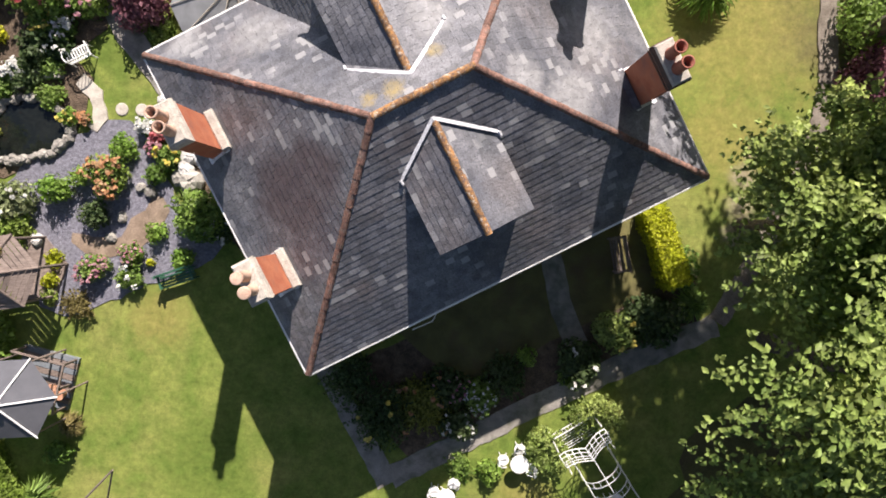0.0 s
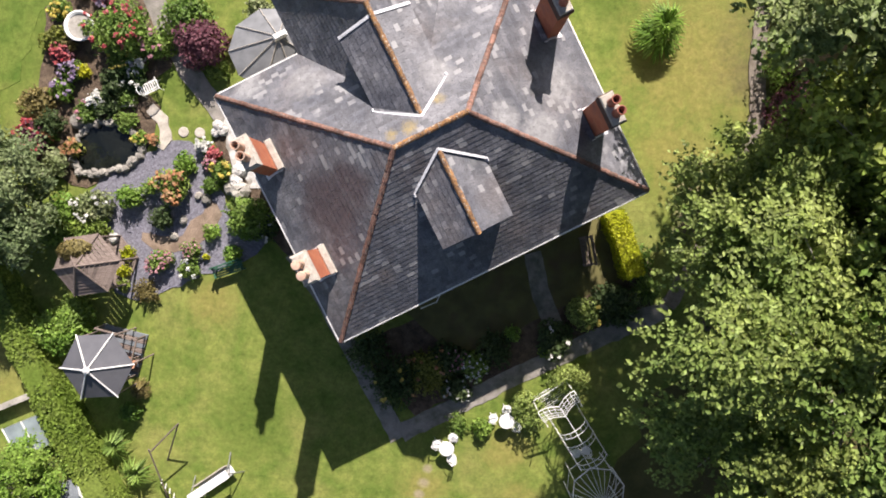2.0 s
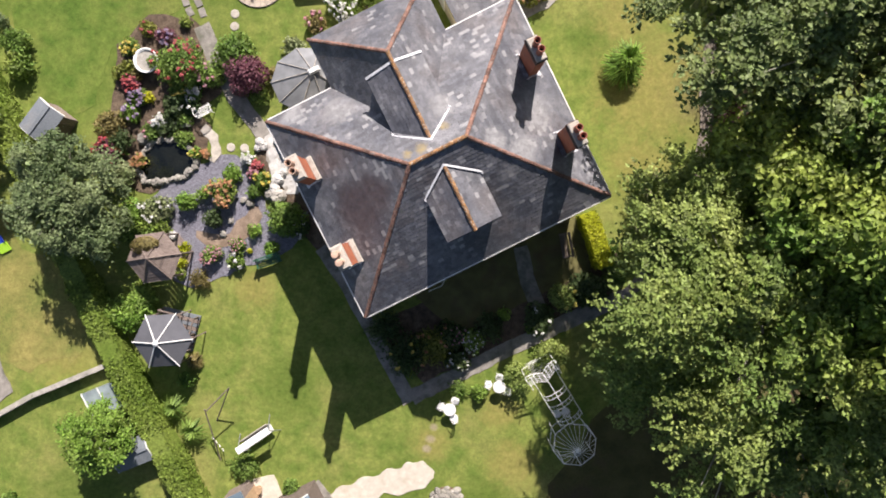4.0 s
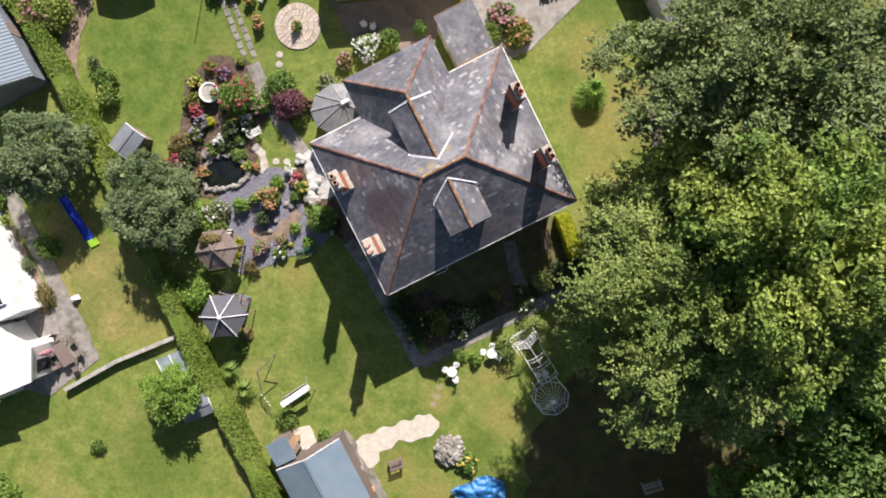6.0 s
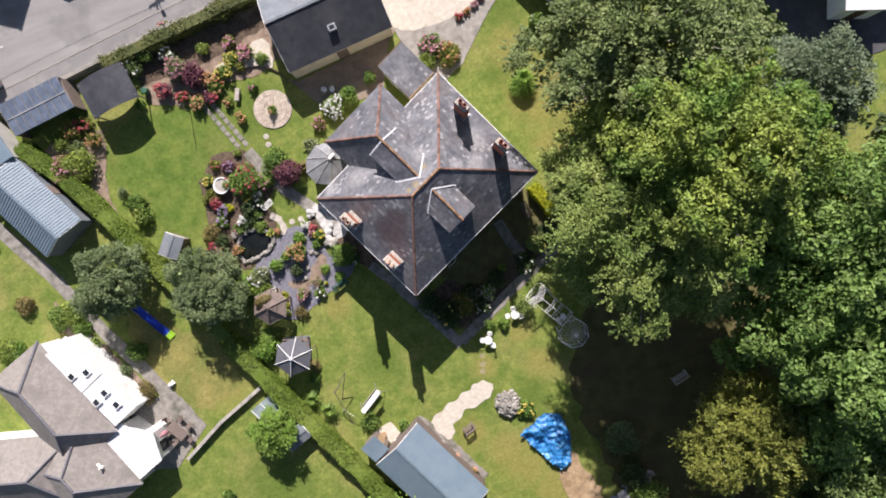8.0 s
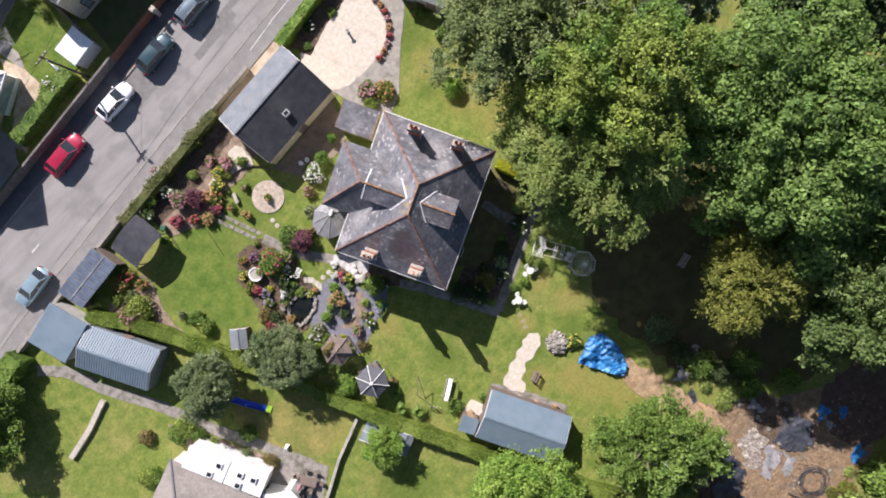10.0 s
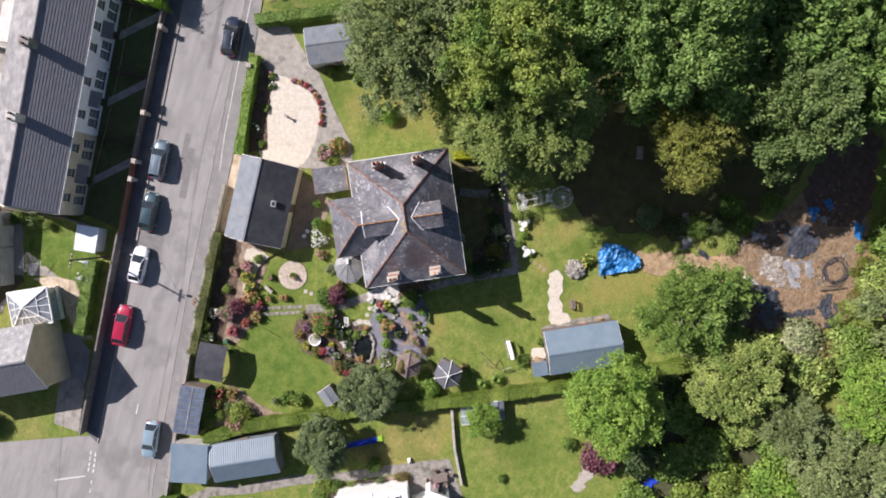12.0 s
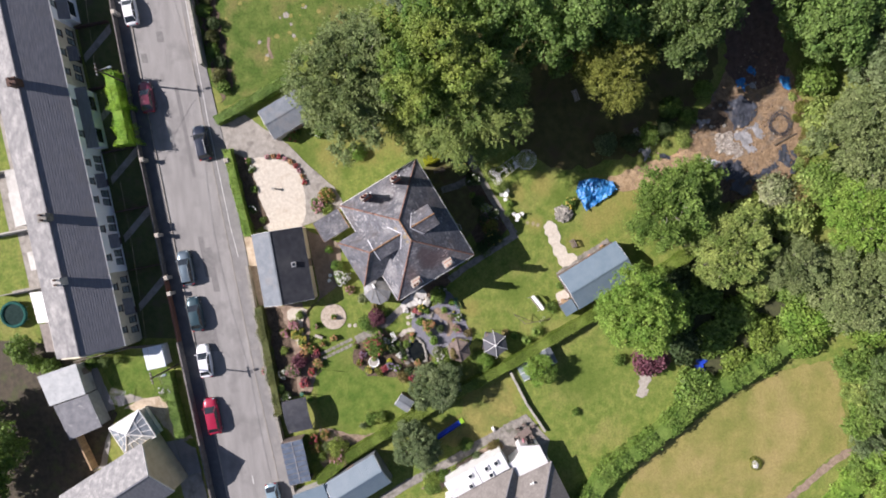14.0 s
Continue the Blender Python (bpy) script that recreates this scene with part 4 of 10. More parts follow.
patch("rubble_strip", "pale rubble and dry soil beside the purple shrub", strip([(-20.8, -26.4), (-23.0, -25.8), (-25.5, -25.0)], 1.4), "pale_stone", 0.04, 0.3, 0.4)
patch("wood_floor", "dark bramble floor under the wood", [(-9.0, -31.0), (-2.5, -33.0), (-0.5, -43.0), (-4.0, -49.0), (-14.0, -48.0), (-20.0, -43.0), (-24.0, -35.0), (-20.5, -29.5), (-17.5, -27.0)], mat("wood_soil", (0.045, 0.05, 0.022), (0.07, 0.075, 0.03), 2, 0.95, 0.9, 14, fine=0.4), 0.03, 0.4, 0.8, seed=7)
patch("hay_field", "dry yellow meadow behind the hedge", [(-39.5, -21.0), (-35.6, -23.4), (-31.5, -28.6), (-26.6, -36.9), (-23.2, -46.0), (-22.8, -51.6), (-30, -52.3), (-34.9, -52.4), (-39.8, -44.5), (-60, -40), (-60, -20)], "dry_grass", 0.03, 0.3, 1.0)
patch("field_path", "pale trodden path along the end of the field", strip([(-43.6, -41.0), (-41.2, -44.4), (-38.0, -48.5), (-35.6, -52.4), (-34.6, -56.0)], 1.0), "bare_earth", 0.045, 0.15, 0.5, "path")
patch("neighbour_path", "grey concrete path along the neighbour's garden", strip([(-41.6, 19.2), (-39.6, 17.2), (-37.9, 13.0), (-34.8, 7.3), (-32.3, 1.3), (-30.3, -2.6), (-28.2, -7.2)], 1.15), "old_path", 0.035, 0.06, 0.5, "path")
patch("neighbour_patio", "worn paved terrace behind the bungalow", [(-32.8, -6.2), (-29.6, -5.4), (-27.9, -6.2), (-26.6, -9.4), (-30.5, -12.3), (-33, -11.6)], "old_path", 0.04, 0.08, 0.5)
# brownish ground with the trees' shade darkened into its colour
shade_lawn = mat("shaded_brown_ground", (0.082, 0.078, 0.03), (0.125, 0.115, 0.045), 0.8, 0.95, 0.7, 24, c3=(0.095, 0.07, 0.042), scale3=0.4, fine=0.3, depth=0.04, spec=0.15)
patch("wood_lawn", "thin brownish ground beneath the big trees, darkened for their shade", [(11.6, -6.6), (9.0, -11.0), (6.4, -15.0), (5.6, -19.5), (6.6, -26.0), (9.4, -31.5), (13.5, -36.5), (20.0, -39.0), (27.0, -39.0), (30.0, -24.0), (28.0, -6.0), (20.0, -2.0)], shade_lawn, 0.014, 0.5, 0.8, seed=51, curve=1)
green_lawn = M["green_lawn"] = mat("green_lawn", (0.078, 0.135, 0.022), (0.138, 0.185, 0.038), 0.7, 0.95, 0.6, 30, c3=(0.17, 0.185, 0.05), scale3=0.25, lim3=(0.5, 0.75), fine=0.26, depth=0.03, spec=0.15, mottle=0.24)
patch("lawn", "mown dark green lawn inside the hedge", [(-26.1, 17.9), (-23.8, 18.6), (-20.6, 18.7), (-18.0, 17.7), (-16.4, 15.2), (-15.3, 13.4), (-18.2, 13.0), (-20.3, 10.6), (-20.9, 8.0), (-22.4, 6.9), (-24.4, 9.4), (-26.2, 13.6), (-26.6, 16.0)], green_lawn, 0.012, 0.3, 0.6, seed=52, curve=1)
patch("lawn", "patchy green lawn beyond the drive hedge", [(17.5, 28.2), (19.0, 23.0), (21.8, 17.4), (26.0, 11.0), (31.0, 4.0), (40.0, 2.0), (48.0, 10.0), (46.0, 31.5), (30.0, 30.0)], mat("rough_lawn", (0.068, 0.115, 0.022), (0.125, 0.165, 0.04), 0.6, 0.95, 0.7, 26, c3=(0.165, 0.16, 0.055), scale3=0.3, lim3=(0.5, 0.68), fine=0.3, depth=0.04, spec=0.15, mottle=0.3), 0.013, 0.4, 0.9, seed=53, curve=1)
# dark strip under the brambles adds to the shadow of the wall
patch("wall_bed", "overgrown bed along the road wall, its dark soil widening the wall's shadow", [(18.6, 27.4), (20.0, 25.6), (27.0, 26.4), (40.0, 28.0), (40.0, 30.2), (26.0, 28.7)], "soil", 0.03, 0.3, 0.5, seed=55)
patch("worn_track", "short worn pale track in the rough lawn", strip([(23.6, 20.2), (25.0, 20.6), (26.4, 20.4)], 0.35), "bare_earth", 0.025, 0.06, 0.3, seed=56)
rnp = random.Random(54)
for k in range(34):
    px, py, pr = rnp.uniform(21.5, 35.0), rnp.uniform(13.0, 26.0), rnp.uniform(0.12, 0.38)
    patch("bare_spot", "small dry bare spot in the lawn", [(px + pr * rnp.uniform(0.7, 1.2) * math.cos(a * 0.785), py + pr * rnp.uniform(0.7, 1.2) * math.sin(a * 0.785)) for a in range(8)], "dry_grass" if k % 3 else "concrete", 0.02, 0.05, 0.2, seed=60 + k)
patch("dry_lawn", "dry yellowish lawn between hedge and terrace", [(-31.0, -0.6), (-28.8, -6.4), (-27.4, -8.3), (-21.2, -7.4), (-23.4, -2.6), (-26.2, 0.4), (-29.4, 3.2)], mat("summer_lawn", (0.17, 0.175, 0.05), (0.26, 0.23, 0.075), 0.6, 0.95, 0.7, 30, c3=(0.13, 0.165, 0.04), scale3=0.35, lim3=(0.5, 0.7), fine=0.28, depth=0.03, spec=0.15, mottle=0.22), 0.012, 0.4, 0.6, seed=41, curve=1)
patch("neighbour_bed", "dry soil bed beside the path", [(-35.6, 5.6), (-32.7, 0.4), (-30.9, -3.2), (-30.2, -5.6), (-31.0, -6.2), (-33.2, -2.4), (-36.6, 4.2)], "bare_earth", 0.03, 0.12, 0.5)
patch("side_path", "narrow worn grey-brown path in the dry grass", strip([(15.9, 15.5), (15.6, 11.0), (15.4, 8.8), (15.5, 6.3), (15.0, 4.1), (14.2, 2.2), (13.2, 0.2), (12.0, -2.0), (11.2, -3.3)], 0.75), mat("trodden", (0.15, 0.125, 0.1), (0.23, 0.2, 0.165), 2.0, 0.95, 0.7, 25, c3=(0.1, 0.085, 0.06), scale3=0.7, fine=0.35), 0.04, 0.05, 0.4, "path")
# grass coloured darker here for the shade the terrace casts
patch("front_garden", "small green front gardens of the terrace, darkened for its shade", [(-12.3, 36.3), (70, 43.6), (70, 49), (-12.0, 41.6)], mat("shaded_garden_grass", (0.06, 0.078, 0.024), (0.095, 0.11, 0.036), 1, 0.95, 0.6, 40, c3=(0.085, 0.075, 0.045), scale3=0.5), 0.03, 0.1, 1.5)
patch("back_yards", "pale concrete yards behind the terrace", [(-12, 49.4), (70, 58.3), (70, 66), (-13, 57)], "concrete", 0.03, 0.1, 1.5)
patch("corner_yard", "dark tarmac yard beside the corner house", [(-20.5, 53), (-23, 46.5), (-29, 48), (-30, 56)], "asphalt", 0.03, 0.1, 1.0)
# soil made this dark to stand in for the shade lying there
patch("corner_garden", "bare soil behind the corner house, coloured dark for the shade on it", [(-12.0, 50.5), (-14.5, 48.6), (-22.0, 45.8), (-24.5, 47.4), (-33.0, 50.5), (-36, 66), (-10, 64)], mat("shaded_corner_soil", (0.05, 0.042, 0.03), (0.085, 0.07, 0.048), 1.5, 0.95, 0.8, 16, c3=(0.07, 0.085, 0.03), scale3=0.5, fine=0.4), 0.035, 0.15, 1.0)
patch("corner_path", "pale paved path round the conservatory", strip([(-20.2, 45.6), (-19.4, 41.0), (-22.0, 38.4), (-26.5, 37.2)], 1.5), "concrete", 0.04, 0.05, 0.5, "path")
patch("pond_path", "pale stone edge beside the pond", strip([(-14.6, 6.6), (-14.0, 6.0), (-13.85, 5.1), (-14.2, 4.6)], 0.55), "pale_stone", 0.05, 0.05, 0.3, "path")
line_of("pond_wall", "low old stone edging behind the pond", [(-17.3, 6.3), (-16.3, 6.75), (-15.3, 6.8)], 0.35, 0.3, "stone", category="wall")
line_of("garden_fence", "weathered picket fence between terrace and corner garden", [(-12.6, 48.5), (-12.9, 44.0), (-13.2, 38.2)], 0.1, 1.0, "old_timber", category="fence")
line_of("rockery_wall", "low pale wall on the neighbour's lawn", [(-38.7, 12.1), (-42.0, 10.9), (-45.5, 10.1)], 0.55, 0.4, "pale_stone", category="wall")
patch("side_drive", "pale concrete drive beside the corner house", [(-31.7, 38.3), (-30.8, 35.3), (-37.4, 34.3), (-37.3, 37.4)], "concrete", 0.04, 0.04, 0.5, "driveway")
patch("side_yard", "grey tarmac yard beside the corner house", [(-26.4, 39.9), (-26.1, 37.8), (-27.5, 35.7), (-30.7, 35.2), (-31.7, 38.3)], "asphalt", 0.045, 0.05, 0.5)
patch("sandy_bed", "pale dry sand among the bed's shrubs", [(-15.2, 20.4), (-13.5, 20.8), (-10.9, 21.4), (-9.5, 21.7), (-9.7, 18.6), (-10.9, 19.1), (-12.8, 19.7), (-14.8, 19.4)], "sand", 0.045, 0.15, 0.4, seed=11, curve=1)
line_of("bed_edging", "thin dark edging round the sandy bed", [(-15.2, 19.2), (-14.3, 19.4), (-12.8, 19.5), (-11.4, 19.4), (-10.1, 18.7), (-9.4, 18.0), (-9.1, 17.1)], 0.06, 0.22, "dark_brick", category="edging")
# near-black surface imitates the shadow of the large house
patch("house_drive", "tarmac forecourt of the large house, coloured dark for the house's shadow", [(31.5, 12.5), (34.5, 6.0), (37.5, 2.4), (41.5, 2.6), (50, 4), (52, 12), (44, 14), (36, 16)], "roof_felt", 0.03, 0.2, 0.8, seed=12)
patch("sandy_strip", "pale orange-brown sandy earth behind the tarpaulin", [(3.7, -21.7), (5.1, -25.4), (6.0, -30.8), (7.1, -34.5), (5.4, -36.9), (3.6, -33.2), (2.5, -29.0), (2.3, -24.1)], mat("tan_earth", (0.25, 0.17, 0.095), (0.4, 0.29, 0.175), 1.4, 0.95, 0.8, 20, c3=(0.2, 0.15, 0.1), scale3=0.6, fine=0.3), 0.05, 0.3, 0.5, seed=13, curve=1)
patch("pale_paving", "white stone paving between house and garden", [(-10.2, 6.2), (-8.3, 3.4), (-9.4, 2.2), (-10.9, 4.2), (-11.0, 6.1)], mat("white_paving", (0.4, 0.39, 0.37), (0.6, 0.59, 0.56), 2.0, 0.9, 0.4, 20, c3=(0.25, 0.23, 0.2), scale3=1.6, lim3=(0.5, 0.62), fine=0.2), 0.05, 0.15, 0.35, seed=15, curve=1)


# ---- the slate-roofed house ----
A = 26.4
EAVE, PITCH = 5.9, 0.636
UL, VL = 13.8, 11.0
house = thing("house", "large detached house with hipped slate roof, dormers and brick chimneys", "house", -4.2, -3.9, 0, A)
RID = EAVE + 5.5 * PITCH


def wall_ring(x0, y0, x1, y1, z0, z1, t=0.3):
    return join(box(x0, y0, z0, x1, y0 + t, z1), box(x0, y1 - t, z0, x1, y1, z1), box(x0, y0 + t, z0, x0 + t, y1 - t, z1), box(x1 - t, y0 + t, z0, x1, y1 - t, z1))


part("wall", wall_ring(0.4, 0.4, UL - 0.4, VL - 0.4, -0.1, EAVE - 0.06), "render_cream", house, "cream rendered outer walls")
part("wall", join(box(4.05, VL - 0.4, -0.1, 4.35, 13.3, EAVE - 0.06), box(9.35, VL - 0.4, -0.1, 9.65, 13.3, EAVE - 0.06), box(4.35, 13.0, -0.1, 9.35, 13.3, EAVE - 0.06)), "render_cream", house)
# main roof faces, eave first
SW, SE, NE, NW = (0, 0, EAVE), (UL, 0, EAVE), (UL, VL, EAVE), (0, VL, EAVE)
RL, RR = (5.5, 5.5, RID), (UL - 5.5, 5.5, RID)
roof = part("roof", join(slab([SW, SE, RR, RL], 0.08), slab([SE, NE, RR], 0.08), slab([NE, NW, RL, RR], 0.08), slab([NW, SW, RL], 0.08)), "roof_felt", house, "hipped roof of weathered grey slates")
# rear wing, with its hipped end
WT = 3.0 / 3.17
WU, W0, W1 = 6.86, 6.25, 10.5
WZ = EAVE + 3.0
wing_w = [(WU - 3.17, 13.67, EAVE), (WU - 3.17, 11.0, EAVE), (WU, W0, WZ), (WU, W1, WZ)]
wing_e = [(WU + 3.17, 11.0, EAVE), (WU + 3.17, 13.67, EAVE), (WU, W1, WZ), (WU, W0, WZ)]
wing_n = [(WU + 3.17, 13.67, EAVE), (WU - 3.17, 13.67, EAVE), (WU, W1, WZ)]
wing_roof = part("wing_roof", join(slab(wing_w, 0.06), slab(wing_e, 0.06), slab(wing_n, 0.06)), "roof_felt", house, "slate roof of the rear wing")


def dormer(v0, v1, side):
    """A gabled dormer: ridge along v from the roof at v0 out to v1."""
    zr, ze, hw = WZ + 0.05, WZ - 0.62, 1.4
    d = part("dormer", join(box(WU - 1.2, min(v0 + side * 1.2, v1 - side * 0.15), 5.6, WU - 1.1, max(v0 + side * 1.2, v1 - side * 0.15), ze),
                            box(WU + 1.1, min(v0 + side * 1.2, v1 - side * 0.15), 5.6, WU + 1.2, max(v0 + side * 1.2, v1 - side * 0.15), ze)), "slate_joined", house, "slate-hung dormer with gabled roof")
    m = v0 + side * 0.95
    fw = [(WU - hw, m, ze), (WU - hw, v1, ze), (WU, v1, zr), (WU, v0, zr)]
    fe = [(WU + hw, v1, ze), (WU + hw, m, ze), (WU, v0, zr), (WU, v1, zr)]
    part("dormer_roof", join(slab(fw, 0.05), slab(fe, 0.05)), "roof_felt", d)
    for i, f in enumerate((fw, fe)):
        part("slating", join(*slate_pieces(f, 0.2, 0.28, 40 + i + int(v0 * 3))), "slate_joined", d, kind="stuff")
    # lead in the valleys
    for su in (-1, 1):
        a, b = Vector((WU, v0 - side * 0.08, zr + 0.05)), Vector((WU + su * hw * 1.04, m - side * 0.04, ze + 0.05))
        o = (b - a).normalized().cross(Vector((0, 0, 1))) * 0.05
        up = Vector((0, 0, 0.06))
        part("flashing", join(slab([a - o + up, a + o + up, b + o + up, b - o + up], 0.02), rod(b + up, b + up + Vector((0, side * 0.12, -0.03)), 0.05, 0.04, 6)), "lead", d, "white lead flashing")
    if v1 > v0:
        for su in (-1, 1):
            part("verge", slab([(WU, v1 - 0.06, zr + 0.05), (WU, v1 + 0.05, zr + 0.05), (WU + su * hw * 1.02, v1 + 0.05, ze + 0.05), (WU + su * hw * 1.02, v1 - 0.06, ze + 0.05)], 0.04), "lead", d, "white lead verge")
    if v1 < v0:
        g = v1 + 0.15
        part("window", box(WU - 0.75, g - 0.03, 7.2, WU + 0.75, g + 0.05, 8.2), "dark_glass", d)
        part("front", join(prism([(WU - 1.2, g + 0.05), (WU + 1.2, g + 0.05), (WU + 1.2, g + 0.13), (WU - 1.2, g + 0.13)], 6.6, ze), slab([(WU - 1.2, g + 0.09, ze), (WU + 1.2, g + 0.09, ze), (WU, g + 0.1, zr - 0.08)], 0.05)), "white_paint", d, "white boarded dormer front")
        part("window_sill", box(WU - 0.85, g - 0.1, 7.12, WU + 0.85, g + 0.05, 7.2), "white_paint", d)
    return d


dormer(4.78, 1.62, -1)
dormer(6.2, 10.0, 1)

# bargeboards and gutters
gut = []
for a, b in (((0, 0), (UL, 0)), ((UL, 0), (UL, VL)), ((0, VL), (0, 0)), ((UL, VL), (10.05, VL)), ((3.66, VL), (0, VL)), ((3.69, 11.1), (3.69, 13.67)), ((3.69, 13.67), (10.03, 13.67)), ((10.03, 13.67), (10.03, 11.1))):
    d = (Vector(b) - Vector(a)).normalized()
    o = Vector((d.y, -d.x)) * 0.05
    part("gutter", join(rod((a[0] + o.x, a[1] + o.y, EAVE - 0.05), (b[0] + o.x, b[1] + o.y, EAVE - 0.05), 0.04, 0.04, 8)), "white_paint", house, "white painted gutter")

# wooden windows and the door in the walls
for face, along, z0, w, h in (("s", 2.2, 0.8, 1.5, 1.6), ("s", 11.4, 0.8, 1.5, 1.6), ("s", 2.2, 3.5, 1.3, 1.5), ("s", 11.4, 3.5, 1.3, 1.5), ("w", 5.4, 0.8, 1.4, 1.6), ("w", 5.4, 3.5, 1.2, 1.5), ("e", 5.5, 0.8, 1.4, 1.6), ("e", 5.5, 3.5, 1.2, 1.5)):
    if face == "s":
        fr = wall_ring(along - w / 2, 0.3, along + w / 2, 0.4, z0, z0 + h, 0.02)
        fr = join(box(along - w / 2, 0.33, z0, along - w / 2 + 0.08, 0.4, z0 + h), box(along + w / 2 - 0.08, 0.33, z0, along + w / 2, 0.4, z0 + h), box(along - w / 2 + 0.08, 0.33, z0 + h - 0.08, along + w / 2 - 0.08, 0.4, z0 + h), box(along - w / 2 + 0.08, 0.33, z0 + h / 2, along + w / 2 - 0.08, 0.4, z0 + h / 2 + 0.06))
        pane, sill = box(along - w / 2 + 0.08, 0.36, z0, along + w / 2 - 0.08, 0.397, z0 + h - 0.08), box(along - w / 2 - 0.08, 0.26, z0 - 0.1, along + w / 2 + 0.08, 0.4, z0)
    else:
        xa, xb = (0.33, 0.4) if face == "w" else (UL - 0.4, UL - 0.33)
        fr = join(box(xa, along - w / 2, z0, xb, along - w / 2 + 0.08, z0 + h), box(xa, along + w / 2 - 0.08, z0, xb, along + w / 2, z0 + h), box(xa, along - w / 2 + 0.08, z0 + h - 0.08, xb, along + w / 2 - 0.08, z0 + h), box(xa, along - w / 2 + 0.08, z0 + h / 2, xb, along + w / 2 - 0.08, z0 + h / 2 + 0.06))
        xm = (0.36, 0.397) if face == "w" else (UL - 0.397, UL - 0.36)
        pane, sill = box(xm[0], along - w / 2 + 0.08, z0, xm[1], along + w / 2 - 0.08, z0 + h - 0.08), box(xa - 0.07 * (face == "w"), along - w / 2 - 0.08, z0 - 0.1, xb + 0.07 * (face == "e"), along + w / 2 + 0.08, z0)
    win = part("window", fr, "white_paint", house)
    part("pane", pane, "dark_glass", win)
    part("window_sill", sill, "white_paint", win)
door = part("door", box(6.2, 0.34, 0.0, 7.2, 0.397, 2.1), "green_paint", house, "panelled front door")
part("door_handle", rod((7.05, 0.28, 1.0), (7.05, 0.34, 1.0), 0.03), "grey_metal", door)


def chimney(u, v, label, soot):
    """A red stack with dark oversailing head, mortar cap, two pots and a lead step; its long side lies along v."""
    zb = EAVE + min(u, UL - u) * PITCH
    inner = 1 if u < UL / 2 else -1
    t = zb + 2.68
    c = part("chimney", box(u - 0.26, v - 0.55, zb - 0.4, u + 0.26, v + 0.55, t - 0.2), "red_stack", house, label)
    part("head", join(box(u - 0.28, v - 0.57, t - 0.4, u + 0.28, v + 0.57, t - 0.33), box(u - 0.3, v - 0.6, t - 0.22, u + 0.3, v + 0.6, t - 0.1, 0.02), box(u - 0.28, v - 0.58, t - 0.1, u + 0.28, v + 0.58, t, 0.03)), soot, c, "oversailing stack head")
    part("cap", join(box(u - 0.26, v - 0.56, t, u + 0.26, v + 0.56, t + 0.05, 0.04)), "mortar", c, "pale mortar cap")
    for q in (-0.2, 0.2):
        x, y = u - inner * 0.03, v + q
        pot = part("chimney_pot", lathe([(0.17, t + 0.02), (0.15, t + 0.1), (0.135, t + 0.6), (0.165, t + 0.62), (0.165, t + 0.7), (0.125, t + 0.7), (0.11, t + 0.3)], 16, x, y), "pale_pot" if soot == "mortar" else "red_pot", c, "round clay pot", True)
        if "lawn" in label and soot == "mortar":
            part("lid", lathe([(0.15, t + 0.69), (0.15, t + 0.72), (0.02, t + 0.74)], 14, x, y), "pale_pot", pot)
        else:
            part("soot", lathe([(0.12, t + 0.3), (0.12, t + 0.32)], 12, x, y), "rubber", pot)
    z = lambda x: EAVE + min(x, UL - x) * PITCH + 0.05
    for x0, x1, y0, y1 in ((u - 0.26 - 0.14, u - 0.26, v - 0.66, v + 0.66), (u + 0.26, u + 0.26 + 0.16, v - 0.66, v + 0.66), (u - 0.26, u + 0.26, v - 0.63, v - 0.55), (u - 0.26, u + 0.26, v + 0.55, v + 0.63)):
        part("flashing", slab([(x0, y0, z(x0)), (x1, y0, z(x1)), (x1, y1, z(x1)), (x0, y1, z(x0))], 0.03), "lead", c, "white lead apron")
    xi = u + inner * 0.26
    part("upper_step", box(min(xi, xi + inner * 0.28), v - 0.62, z(xi) - 0.3, max(xi, xi + inner * 0.28), v + 0.62, z(xi) + (0.28 if soot == "mortar" else 0.12), 0.04), "mortar" if soot == "mortar" else "dark_lead", c, "leaded step behind the stack")
    return c


M["pale_pot"] = mat("pale_pot", (0.48, 0.31, 0.23), (0.58, 0.4, 0.3), 4, 0.85, 0.3, 30, rand=0.15)
M["red_pot"] = mat("red_pot", (0.24, 0.075, 0.05), (0.33, 0.12, 0.08), 4, 0.8, 0.3, 30, rand=0.15)
M["red_stack"] = mat("red_stack", (0.34, 0.1, 0.05), (0.42, 0.15, 0.075), 3, 0.85, 0.3, 30, c3=(0.25, 0.09, 0.06), scale3=1.5, fine=0.15)
M["dark_lead"] = mat("dark_lead", (0.1, 0.1, 0.11), (0.2, 0.2, 0.21), 3, 0.6, 0.4, 20, c3=(0.4, 0.4, 0.41), scale3=3, lim3=(0.55, 0.7))
chimney(0.82, 7.7, "red chimney stack with two clay pots near the pond", "mortar")
chimney(0.82, 3.2, "red chimney stack with two clay pots over the lawn", "mortar")
chimney(12.8, 7.55, "sooty red chimney stack beside the drive lawn", "dark_brick")
chimney(12.8, 3.4, "sooty red chimney stack near the yellow hedge", "dark_brick")

# glazed porch on the rear corner, and the flat-roofed annex
porch = thing("conservatory", "small faceted conservatory with grey glazed roof", "conservatory", -8.15, 8.75, 0, A)
M["porch_glass"] = glass("porch_glass", (0.17, 0.175, 0.178), 0.3)
hexa = [(1.75, -1.2), (1.75, 1.2), (0.6, 1.75), (-0.7, 1.55), (-1.55, 0.7), (-1.6, -0.5), (-0.8, -1.5), (0.6, -1.6)]
